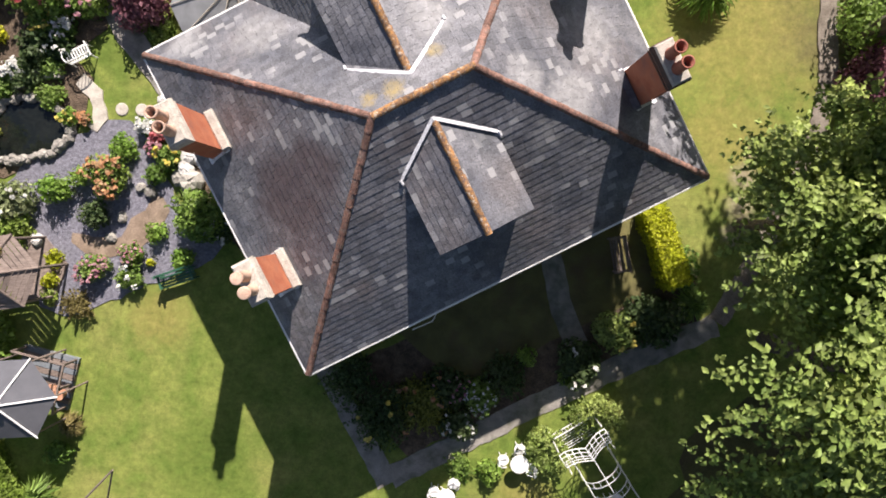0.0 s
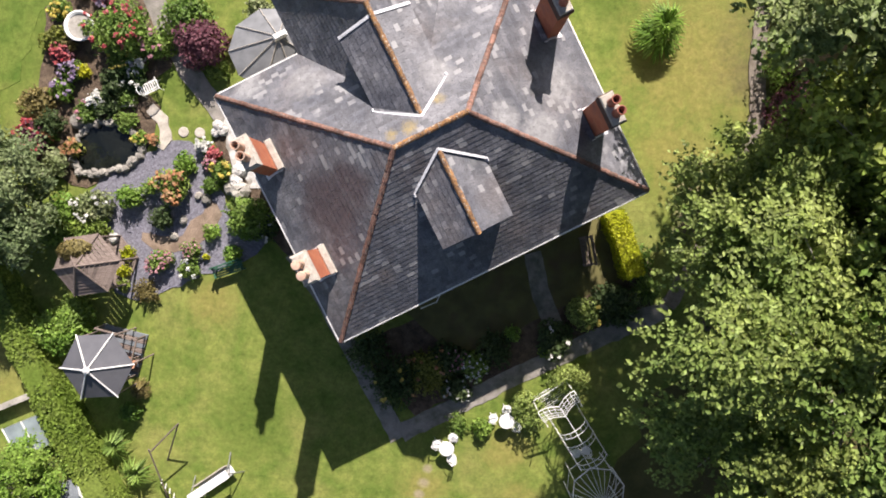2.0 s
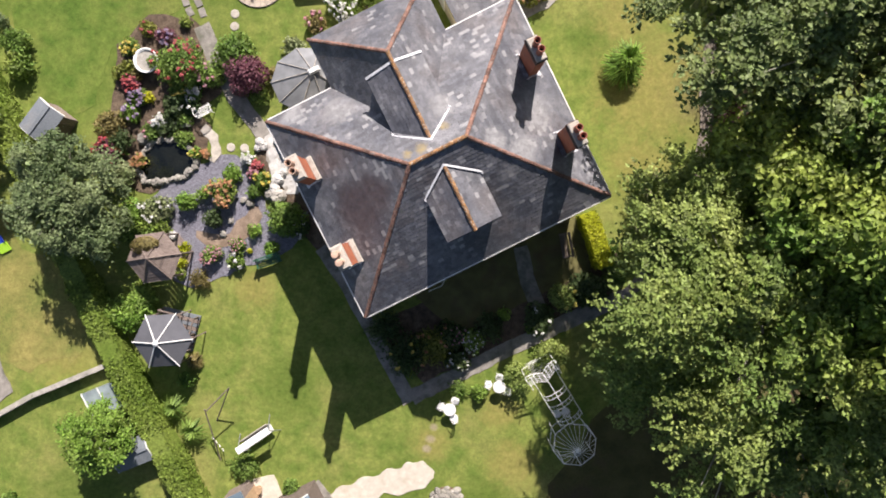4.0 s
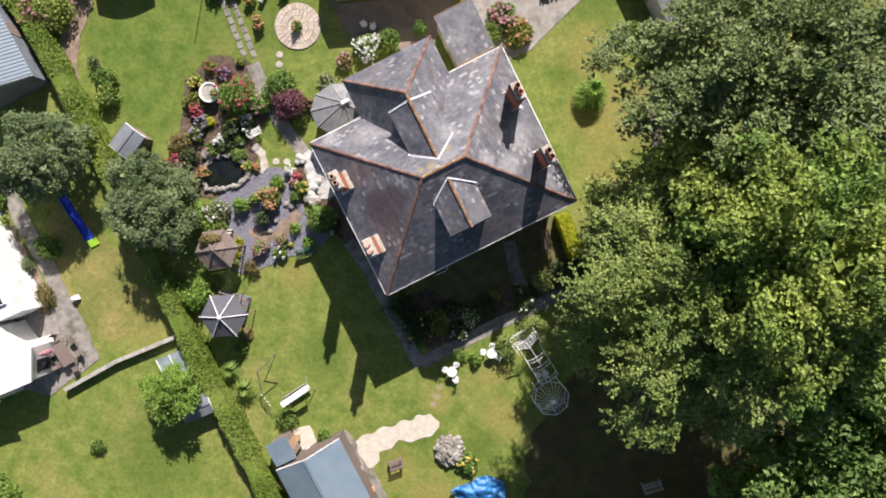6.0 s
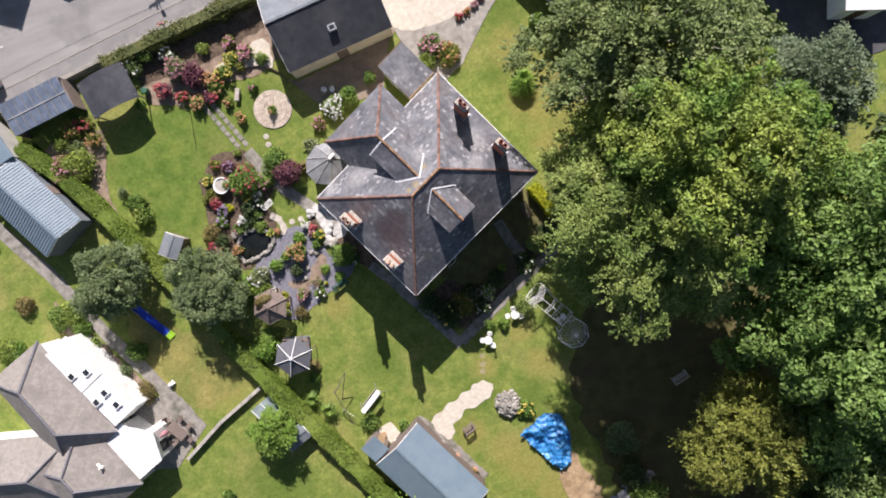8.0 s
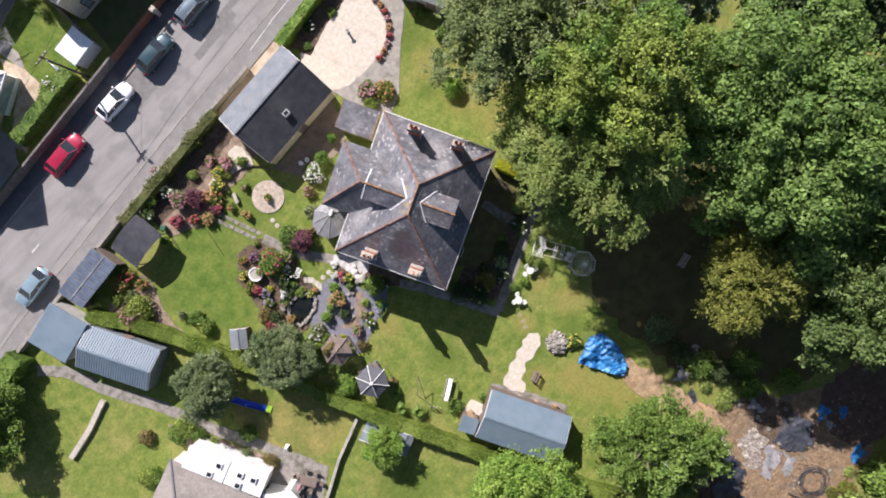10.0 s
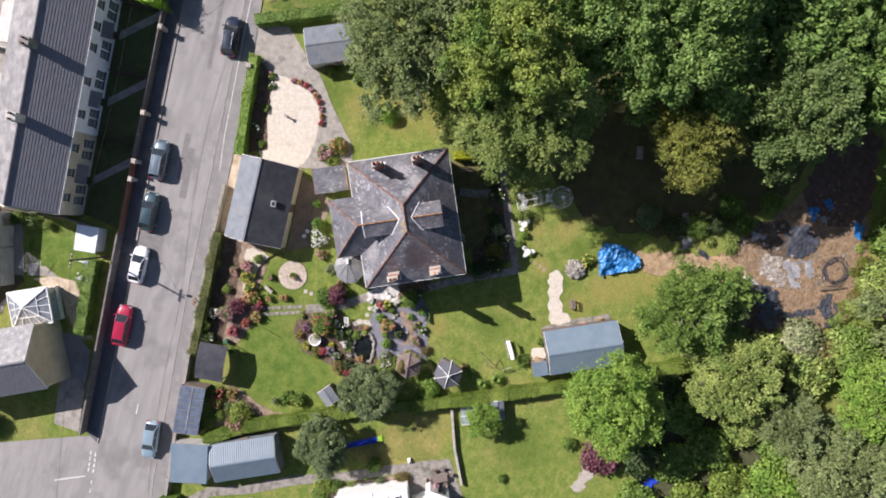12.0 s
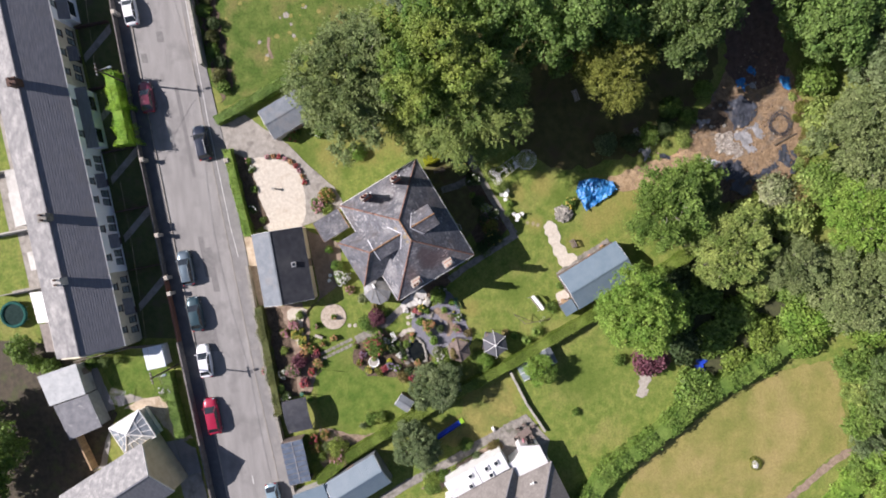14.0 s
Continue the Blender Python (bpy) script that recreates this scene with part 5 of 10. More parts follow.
part("wall", prism([(x * 0.93, y * 0.93) for x, y in hexa], -0.05, 0.7), "white_paint", porch, "low white wall")
part("glazing", prism([(x * 0.92, y * 0.92) for x, y in hexa], 0.7, 2.35), "dark_glass", porch)
for i, (x, y) in enumerate(hexa):
    x2, y2 = hexa[(i + 1) % len(hexa)]
    part("roof_panel", slab([(x, y, 2.4), (x2, y2, 2.4), (0.9, 0.0, 3.1)], 0.05), "porch_glass", porch)
    part("rafter", rod((x, y, 2.44), (0.9, 0, 3.14), 0.022, 0.022, 6), "mortar", porch)
part("finial", box(0.65, -0.14, 3.02, 1.3, 0.14, 3.22, 0.06), "white_paint", porch, "white roof vent")
annex = thing("annex", "single-storey annex with low slate lean-to roof", "annex", 1.05, 13.8, 0, A)
part("wall", box(-1.25, -1.5, -0.05, 1.25, 1.85, 2.75), "render_cream", annex)
part("roof", slab([(-1.4, -1.65, 2.85), (1.45, -1.65, 2.95), (1.45, 2.05, 2.95), (-1.4, 2.05, 2.85)], 0.1), "roof_felt", annex)
part("slating", join(*slate_pieces([(-1.4, 2.05, 2.85), (-1.4, -1.65, 2.85), (1.45, -1.65, 2.95), (1.45, 2.05, 2.95)], 0.25, 0.3, 77)), "slate_joined", annex, kind="stuff")
part("door", box(-1.29, 0.2, 0, -1.25, 1.0, 2.0), "white_paint", annex)
for yy in (-1.68, 2.08):
    part("gutter", rod((-1.4, yy, 2.84), (1.45, yy, 2.94), 0.045), "lichen_clay", annex)

# clay ridge and hip tiles
half = 6
rt_v, rt_f = [], []
for k, zz in enumerate((0.0, 0.46)):
    for i in range(half + 1):
        a = math.pi * (0.1 + 0.8 * i / half)
        rr = 0.112 - 0.012 * k
        rt_v.append((rr * math.cos(a), zz, rr * math.sin(a) - 0.05))
rt_f = [(i, half + 1 + i, half + 2 + i, i + 1) for i in range(half)] + [tuple(range(half + 1))]
tiles = {}
for key in ("clay", "lichen_clay"):
    me = bpy.data.meshes.new("ridge_tile")
    me.from_pydata(rt_v, [], rt_f)
    me.materials.append(M[key])
    tiles[key] = me


def ridge_line(a, b, key, parent):
    a, b = Vector(a), Vector(b)
    L = (b - a).length
    n = max(1, round(L / 0.42))
    q = (b - a).to_track_quat("Y", "Z").to_matrix().to_4x4()
    for i in range(n):
        ob = new("ridge_tile", tiles[key])
        ob.parent = parent
        ob.matrix_basis = Matrix.Translation(a.lerp(b, i / n) + Vector((0, 0, 0.02))) @ q @ pose(random.uniform(-0.01, 0.01), 0, 0, random.uniform(-1, 1), random.uniform(-3, 3), random.uniform(-1, 1))


for a, b in ((SW, RL), (NW, RL), (SE, RR), (NE, RR)):
    ridge_line(a, b, "clay", roof)
ridge_line(RL, RR, "lichen_clay", roof)
ridge_line(wing_n[0], (WU, W1, WZ), "clay", wing_roof)
ridge_line(wing_n[1], (WU, W1, WZ), "clay", wing_roof)
ridge_line((WU, W1, WZ + 0.06), (WU, 6.1, WZ + 0.06), "lichen_clay", wing_roof)
ridge_line((WU, 4.85, WZ + 0.06), (WU, 1.62, WZ + 0.06), "lichen_clay", roof)

# slates: those round the front dormer as pieces, the rest joined
south = slate_pieces([SW, SE, RR, RL], 0.2, 0.3, 5)
single, rest = [], []
for sh in south:
    c = sum((Vector(v) for v in sh[0]), Vector()) / len(sh[0])
    inside = WU - 1.3 < c.x < WU + 1.3 and 1.7 < c.y < 4.0
    (single if not inside and 3.6 < c.x < 10.4 and c.y < 3.4 and len(single) < 300 else rest).append(sh)
part("slating", join(*rest), "slate_joined", roof, kind="stuff")
for i, f in enumerate(([SE, NE, RR], [NE, NW, RL, RR], [NW, SW, RL])):
    part("slating", join(*slate_pieces(f, 0.2, 0.3, 6 + i)), "slate_joined", roof, kind="stuff")
for i, f in enumerate((wing_w, wing_e, wing_n)):
    part("slating", join(*slate_pieces(f, 0.2, 0.3, 16 + i)), "slate_joined", wing_roof, kind="stuff")
for sh in single:
    part("slate", sh, "slate", roof)


# ---- other buildings ----
def ribs(a, b, c, d, n, depth):
    """A ribbed roof sheet between the eave a-b and the ridge d-c, with n ribs."""
    a, b, c, d = (Vector(p) for p in (a, b, c, d))
    nor = (b - a).cross(d - a).normalized()
    if nor.z < 0:
        nor = -nor
    V, F = [], []
    for i in range(n):
        for t, h in ((0, 0), (0.3, 0), (0.4, depth), (0.6, depth), (0.7, 0)):
            k = (i + t) / n
            V += [a.lerp(b, k) + nor * h, d.lerp(c, k) + nor * h]
    V += [b, c]
    for i in range(len(V) // 2 - 1):
        F.append((2 * i, 2 * i + 2, 2 * i + 3, 2 * i + 1))
    return V, F


def gable_shed(name, label, category, x, y, rz, L, W, he, hr, wall, roof_mat, ribbed=0, over=0.15, doors=1, second=None, trim="white_paint", ridge=0.0):
    """A shed or garage with its ridge along local x."""
    t = thing(name, label, category, x, y, 0, rz)
    a, b = L / 2, W / 2
    t0 = 0.12
    part("wall", join(box(-a, -b, -0.05, a, -b + t0, he), box(-a, b - t0, -0.05, a, b, he),
                      *[moved(slab([(s * a, -b, -0.05), (s * a, b, -0.05), (s * a, b, he), (s * a, ridge, hr - 0.08), (s * a, -b, he)], t0 * (1 if s > 0 else 1)), Matrix.Translation((0 if s > 0 else 0, 0, 0))) for s in (-1, 1)]), wall, t)
    o = over
    for s in (-1, 1):
        k = (hr - he) / (b - s * ridge)
        e0, e1 = (-a - o, s * (b + o), he - k * o), (a + o, s * (b + o), he - k * o)
        r1, r0 = (a + o, ridge, hr), (-a - o, ridge, hr)
        rp = part("roof_slope", slab([e0, e1, r1, r0], 0.06), (second if second and s > 0 else roof_mat), t)
        if ribbed:
            up = Vector((0, 0, 0.012))
            part("ribbed_sheet", ribs(Vector(e0) + up, Vector(e1) + up, Vector(r1) + up, Vector(r0) + up, ribbed, 0.035), (second if second and s > 0 else roof_mat), rp)
        for q in (-1, 1):
            xe = q * (a + o + 0.016)
            part("bargeboard", slab([(xe - 0.015, s * (b + o), he - k * o - 0.01), (xe + 0.015, s * (b + o), he - k * o - 0.01), (xe + 0.015, ridge, hr - 0.01), (xe - 0.015, ridge, hr - 0.01)], 0.15), trim, t)
    part("ridge_cap", slab([(-a - o, ridge - 0.1, hr + 0.03), (a + o, ridge - 0.1, hr + 0.03), (a + o, ridge + 0.1, hr + 0.03), (-a - o, ridge + 0.1, hr + 0.03)], 0.03), second or roof_mat, t)
    if doors:
        d = part("door", box(-0.5 - 0.0, -b - 0.04, 0.0, 0.5, -b, min(1.95, he - 0.1)), "old_timber", t)
        part("door_handle", rod((0.35, -b - 0.09, 1.0), (0.35, -b - 0.04, 1.0), 0.02), "grey_metal", d)
    return t


# the two sheet colours put sun and shade into the roof slopes
garage = gable_shed("garage", "long garage beside the road, roof slopes coloured pale for sun and dark for shade", "garage", -3.85, 20.75, 4.6, 9.2, 6.4, 2.6, 4.2, "render_cream", "dark_sheet", 0, 0.15, 1, "grey_sheet", ridge=0.55)
sky_l = part("skylight", box(-0.25, -1.95, 3.28, 0.45, -1.35, 3.5, 0.05), "grey_metal", garage, "small framed roof light")
part("pane", box(-0.13, -1.83, 3.5, 0.33, -1.47, 3.515), "dark_glass", sky_l)
gable_shed("corrugated_shed", "blue-grey ribbed metal shed beside the hedge", "shed", -33.35, 13.8, 117, 7.5, 4.3, 2.1, 3.0, "grey_sheet", "teal_sheet", 30, 0.1)
flat = thing("flat_garage", "flat-roofed garage with smooth blue-grey roof", "garage", -35.75, 19.75, 0, 105)
part("wall", box(-2.05, -2.15, -0.05, 2.05, 2.15, 2.3), "render_grey", flat)
part("roof", box(-2.2, -2.3, 2.3, 2.2, 2.3, 2.5, 0.06), "teal_sheet", flat)
part("garage_door", box(2.05, -1.3, 0.0, 2.1, 1.3, 2.0), "white_paint", flat)
blue = gable_shed("workshop", "blue-grey pitched-roof workshop at the lawn's edge", "workshop", -8.45, -19.85, -63.0, 8.3, 4.9, 2.3, 3.3, "old_timber", "teal_sheet", 0, 0.15)
lean = thing("lean_to", "small lean-to shed with blue-grey roof beside the workshop", "shed", -12.42, -15.9, 0, -62.0)
part("wall", box(-0.75, -0.75, -0.05, 0.75, 0.75, 1.85), "old_timber", lean)
part("roof", slab([(-0.88, -0.86, 1.9), (0.88, -0.86, 1.9), (0.88, 0.86, 2.12), (-0.88, 0.86, 2.12)], 0.08), "teal_sheet", lean)
part("door", box(-0.35, 0.75, 0, 0.35, 0.79, 1.8), "timber", lean)
gable_shed("drive_shed", "low grey sheet-roofed garage beside the driveway", "garage", 16.0, 18.2, -64.5, 6.5, 3.9, 2.2, 2.75, "render_grey", "grey_sheet", 0, 0.15, 1, "grey_sheet")
gable_shed("garden_shed", "small grey felt-roofed garden shed beside the hedge", "shed", -23.3, 6.75, 52, 1.8, 1.55, 1.6, 1.85, "old_timber", "grey_sheet", 0, 0.1)

# carport with a curved dark roof, and the glazed lean-to
car = thing("carport", "carport with curved dark corrugated roof", "carport", -23.55, 20.9, 0, 8)
for px, py in ((-2.0, -1.4), (2.0, -1.4), (-2.0, 1.4), (2.0, 1.4)):
    part("post", rod((px, py, -0.05), (px, py, 2.2), 0.06), "old_timber", car)
arc = [(-2.15 + 4.3 * i / 12, 2.1 + 0.45 * math.sin(math.pi * i / 12)) for i in range(13)]
part("roof", ([(q[0], y, q[1] + dz) for dz in (0, -0.05) for q in arc for y in (-1.65, 1.65)],
              [(2 * i, 2 * i + 2, 2 * i + 3, 2 * i + 1) for i in range(12)] + [(26 + 2 * i, 27 + 2 * i, 29 + 2 * i, 28 + 2 * i) for i in range(12)]), "dark_sheet", car)
lt = thing("greenhouse", "lean-to greenhouse with bluish translucent roof panes", "greenhouse", -29.8, 21.7, 0, 7)
part("frame", join(box(-2.85, -1.35, -0.05, -2.75, 1.35, 1.9), box(2.75, -1.35, -0.05, 2.85, 1.35, 1.9), box(-2.85, 1.25, -0.05, 2.85, 1.35, 2.2)), "old_timber", lt)
for i in range(9):
    part("rafter", slab([(-2.9 + i * 0.71, -1.4, 1.93), (-2.85 + i * 0.71, -1.4, 1.93), (-2.85 + i * 0.71, 1.4, 2.33), (-2.9 + i * 0.71, 1.4, 2.33)], 0.07), "pale_slate", lt)
    if i < 8:
        part("pane", slab([(-2.82 + i * 0.71, -1.4, 1.9), (-2.19 + i * 0.71, -1.4, 1.9), (-2.19 + i * 0.71, 1.4, 2.3), (-2.82 + i * 0.71, 1.4, 2.3)], 0.02), "solar", lt)
part("purlin", slab([(-2.85, -0.05, 2.14), (2.85, -0.05, 2.14), (2.85, 0.05, 2.155), (-2.85, 0.05, 2.155)], 0.05), "pale_plastic", lt)

M["terrace_white"] = mat("terrace_white", (0.88, 0.9, 0.93), (0.9, 0.92, 0.95), 2, 0.7, 0.15, 30, c3=(0.8, 0.82, 0.83), scale3=0.7, fine=0.04)
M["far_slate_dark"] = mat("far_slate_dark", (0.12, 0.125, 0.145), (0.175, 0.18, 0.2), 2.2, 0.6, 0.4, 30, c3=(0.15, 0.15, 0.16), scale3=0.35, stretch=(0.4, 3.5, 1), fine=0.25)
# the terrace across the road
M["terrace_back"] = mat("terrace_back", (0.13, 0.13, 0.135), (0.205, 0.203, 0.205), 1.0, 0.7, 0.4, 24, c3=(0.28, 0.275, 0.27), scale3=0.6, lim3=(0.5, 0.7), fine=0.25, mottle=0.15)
TA = 6.3
row = Vector((math.cos(radians(TA)), math.sin(radians(TA)), 0))


def sash(parent, x, y, z, w, h):
    win = part("window", join(box(x - w / 2, y - 0.06, z, x - w / 2 + 0.09, y, z + h), box(x + w / 2 - 0.09, y - 0.06, z, x + w / 2, y, z + h), box(x - w / 2 + 0.09, y - 0.06, z + h - 0.09, x + w / 2 - 0.09, y, z + h),
                              box(x - w / 2 + 0.09, y - 0.06, z + h / 2 - 0.04, x + w / 2 - 0.09, y, z + h / 2 + 0.04)), "dark_sheet", parent)
    part("pane", box(x - w / 2 + 0.09, y - 0.02, z, x + w / 2 - 0.09, y - 0.004, z + h - 0.09), "pale_glass", win)
    part("window_sill", box(x - w / 2 - 0.1, y - 0.14, z - 0.09, x + w / 2 + 0.1, y, z), "dark_brick", win)


def terrace_house(i, wall, label, bay, stack):
    w = (9.4, 7.9, 8.0, 8.4, 8.2, 8.2, 8.2)[i]
    p = Vector((-12.0, 41.25, 0)) + row * (0, 9.4, 17.3, 25.3, 33.7, 41.9, 50.1)[i]
    t = thing("terraced_house", label, "house", p.x, p.y, 0, TA, group="terraced houses")
    D, he, hr = 8.2, 5.05, 7.35
    part("wall", join(box(0.004, 0.0, -0.05, w - 0.004, 0.25, he), box(0.004, D - 0.25, -0.05, w - 0.004, D, he), slab([(0.004, 0.25, 0), (0.004, D - 0.25, 0), (0.004, D - 0.25, he), (0.004, D / 2, hr - 0.12), (0.004, 0.25, he)], 0.2),
                      slab([(w - 0.204, 0.25, 0), (w - 0.204, D - 0.25, 0), (w - 0.204, D - 0.25, he), (w - 0.204, D / 2, hr - 0.12), (w - 0.204, 0.25, he)], 0.2)), wall, t)
    # front roof in stepped courses, back roof paler and mottled
    n = 17
    V, F = [], []
    for c in range(n):
        k0, k1 = c / n, (c + 1) / n
        y0, y1 = -0.3 + (D / 2 + 0.3) * k0, -0.3 + (D / 2 + 0.3) * k1
        z0, z1 = he - 0.02 + (hr - he + 0.02) * k0, he - 0.02 + (hr - he + 0.02) * k1
        V += [(0.003, y0, z0 + 0.022), (w - 0.003, y0, z0 + 0.022), (0.003, y1, z1), (w - 0.003, y1, z1)]
    F = [(2 * q, 2 * q + 1, 2 * q + 3, 2 * q + 2) for q in range(2 * n - 1)]
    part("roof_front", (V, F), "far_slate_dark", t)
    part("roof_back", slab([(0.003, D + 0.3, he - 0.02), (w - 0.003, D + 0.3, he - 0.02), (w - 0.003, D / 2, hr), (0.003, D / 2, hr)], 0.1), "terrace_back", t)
    part("ridge", rod((0, D / 2, hr), (w, D / 2, hr), 0.13, 0.13, 8), "far_slate", t)
    part("gutter", rod((0, -0.34, he - 0.08), (w, -0.34, he - 0.08), 0.06), "white_paint", t)
    if stack:
        c = part("chimney", join(box(-0.45, D / 2 - 0.5, hr - 0.7, 0.45, D / 2 + 0.5, hr + 1.1), box(-0.52, D / 2 - 0.57, hr + 1.1, 0.52, D / 2 + 0.57, hr + 1.25, 0.04)), stack, t)
        for q in (-0.3, 0.3):
            part("chimney_pot", lathe([(0.13, hr + 1.25), (0.11, hr + 1.6), (0.13, hr + 1.62), (0.09, hr + 1.62)], 10, q, D / 2), "dark_brick", c, "", True)
    for x in ((w * 0.2, w * 0.5, w * 0.8), (w * 0.25, w * 0.72))[i % 2]:
        sash(t, x, 0.0, 3.35, 0.8, 1.2)
    if bay:
        b = part("bay", box(0.5, -1.0, 0, w - 0.5, -0.003, 2.5), wall, t, "white double bay")
        part("bay_roof", slab([(0.3, -1.2, 2.5), (w - 0.3, -1.2, 2.5), (w - 0.3, 0.0, 3.15), (0.3, 0.0, 3.15)], 0.08), "far_slate_dark", b)
        for x in (2.0, 6.2):
            part("pane", box(x - 0.9, -1.03, 0.8, x + 0.9, -1.003, 2.1), "dark_glass", b)
    else:
        for x in (w * 0.17, w * 0.31, w * 0.74, w * 0.88):
            sash(t, x, 0.0, 0.8, 0.85, 1.45)
        part("canopy", slab([(w * 0.39, -1.1, 2.4), (w * 0.62, -1.1, 2.4), (w * 0.62, 0.0, 2.85), (w * 0.39, 0.0, 2.85)], 0.1), "far_slate_dark" if i % 2 else "far_slate", t)
    d = part("door", box(3.6, -0.06, 0.05, 4.5, -0.01, 2.1), "dark_brick", t)
    part("door_handle", rod((4.35, -0.11, 1.0), (4.35, -0.06, 1.0), 0.03), "grey_metal", d)
    part("rear_wing", join(box(0.4 + (i % 2) * 2, D, -0.05, 4.6, D + 1.6 + (i % 3) * 0.7, 3.0), slab([(0.3 + (i % 2) * 2, D, 3.6), (4.7, D, 3.6), (4.7, D + 1.75 + (i % 3) * 0.7, 3.0), (0.3 + (i % 2) * 2, D + 1.75 + (i % 3) * 0.7, 3.0)], 0.12)), "render_grey", t)
    part("path", slab([(3.7, -0.5, 0.09), (4.7, -0.5, 0.09), (8.0, -4.7, 0.09), (6.9, -4.7, 0.09)], 0.13), "concrete", t)
    part("yard_wall", box(w - 0.1, D + 1.0, -0.05, w + 0.02, D + 9.0, 1.5), "render_grey" if i % 2 else "stone", t)
    part("yard_lawn", box(0.3, D + 4.2 + (i % 3), 0.0, w - 0.3, D + 9.0, 0.06), "grass", t)
    if i % 2 == 0:
        part("outhouse", join(box(4.9, D + 0.02, -0.05, 7.6, D + 3.4, 2.2), box(4.8, D + 0.02, 2.2, 7.7, D + 3.5, 2.3, 0.03)), "render_grey" if i else "terrace_white", t)
    part("boundary_wall", box(w - 0.1, -4.75, -0.05, w + 0.02, -0.3, 0.9), "dark_brick", t)
    return t


for i, (wall, lb, bay, stack) in enumerate((("render_cream", "cream end-of-terrace house with slate roof", 0, ""), ("terrace_white", "white terraced house with dark window frames", 0, "render_grey"), ("terrace_white", "white terraced house with dark window frames", 0, "stone"),
                                            ("terrace_white", "white terraced house with wide bay roof", 1, ""), ("render_cream", "cream terraced house with slate roof", 0, "dark_brick"), ("terrace_white", "white terraced house with slate roof", 1, ""), ("render_grey", "grey terraced house with slate roof", 0, "dark_brick"))):
    terrace_house(i, wall, lb, bay, stack)


# hipped bungalows
def hip_house(name, label, x, y, rz, L, W, he, hr, wall, roof_mat, inset=None, o=0.4):
    t = thing(name, label, "house", x, y, 0, rz)
    a, b = L / 2, W / 2
    q = b if inset is None else inset
    part("wall", wall_ring(-a, -b, a, b, -0.05, he, 0.25), wall, t)
    e = [(-a - o, -b - o, he), (a + o, -b - o, he), (a + o, b + o, he), (-a - o, b + o, he)]
    r0, r1 = (-a + q, 0, hr), (a - q, 0, hr)
    for nm, f in (("roof_slope", [e[0], e[1], r1, r0]), ("roof_slope", [e[2], e[3], r0, r1]), ("roof_slope", [e[1], e[2], r1]), ("roof_slope", [e[3], e[0], r0])):
        part(nm, slab(f, 0.1), roof_mat, t)
    for p, r in ((e[0], r0), (e[1], r1), (e[2], r1), (e[3], r0), (r0, r1)):
        part("ridge", rod((p[0], p[1], p[2] + 0.02), (r[0], r[1], r[2] + 0.02), 0.11, 0.11, 6), "far_slate", t)
    for sx in (-a * 0.5, a * 0.5):
        sash(t, sx, -b, 0.9, 1.4, 1.2)
    return t


M["pan_tile"] = mat("pan_tile", (0.195, 0.178, 0.16), (0.25, 0.23, 0.21), 3, 0.85, 0.6, 14, c3=(0.165, 0.15, 0.135), scale3=0.5, fine=0.25)
b1 = hip_house("bungalow", "bungalow with grey-brown tiled hipped roof and white rear extension", -37.05, -3.05, 111, 9.8, 5.0, 2.9, 5.0, "white_paint", "pan_tile", 2.6, 0.25)
wing = hip_house("bungalow_wing", "bungalow wing with grey-brown tiled hipped roof", -36.92, -9.51, 111.4, 7.5, 6.7, 2.85, 4.9, "white_paint", "pan_tile", 3.0, 0.2)
part("roof_vent", join(rod((-0.6, -2.4, 3.3), (-0.6, -2.4, 4.1), 0.08), box(-0.75, -2.5, 3.75, -0.15, -2.3, 3.9, 0.03)), "white_paint", wing, "small white roof vent")
hip_house("bungalow_wing", "bungalow side wing with grey-brown tiled hipped roof", -42.2, -7.6, -14, 10.2, 6.0, 2.8, 4.8, "white_paint", "pan_tile", 3.0, 0.2)
dm = thing("rear_extension", "white flat-roofed extension with small roof lights", "extension", -33.25, -2.05, 0, 114)
part("wall", box(-4.15, -1.15, -0.05, 4.15, 1.1, 2.95), "white_paint", dm)
part("roof", join(box(-4.25, -1.25, 2.95, -0.25, 1.15, 3.1, 0.03), box(-0.2, -1.25, 2.95, 4.25, 1.15, 3.16, 0.03)), mat("white_membrane", (0.64, 0.65, 0.66), (0.71, 0.71, 0.71), 1.2, 0.6, 0.1, 20, c3=(0.55, 0.55, 0.54), scale3=0.7, fine=0.1), dm, "white roof membrane")
for px, py in ((0.76, -0.46), (1.36, 0.72), (-1.55, -0.35), (-2.97, -0.37), (-1.68, 0.72)):
    f = part("roof_light", box(px - 0.36, py - 0.34, 3.09, px + 0.36, py + 0.34, 3.3, 0.04), "white_paint", dm)
    part("pane", box(px - 0.24, py - 0.22, 3.3, px + 0.24, py + 0.22, 3.315), "dark_glass", f)
ex = thing("flat_extension", "white flat-roofed single-storey extension by the terrace", "extension", -31.9, -9.0)
shape = [(-2.2, 1.45), (-0.3, 2.7), (0.9, 1.0), (1.7, 1.5), (2.0, 1.0), (1.9, -1.5), (-0.5, -2.5)]
part("wall", prism([(x * 0.94, y * 0.94) for x, y in shape], -0.05, 2.6), "white_paint", ex)
part("roof", prism(shape, 2.6, 2.75), bpy.data.materials["white_membrane"], ex, "white roof membrane")
part("door", box(1.77, -1.0, 0, 1.84, 0.4, 2.0), "dark_glass", ex, "glazed patio door")

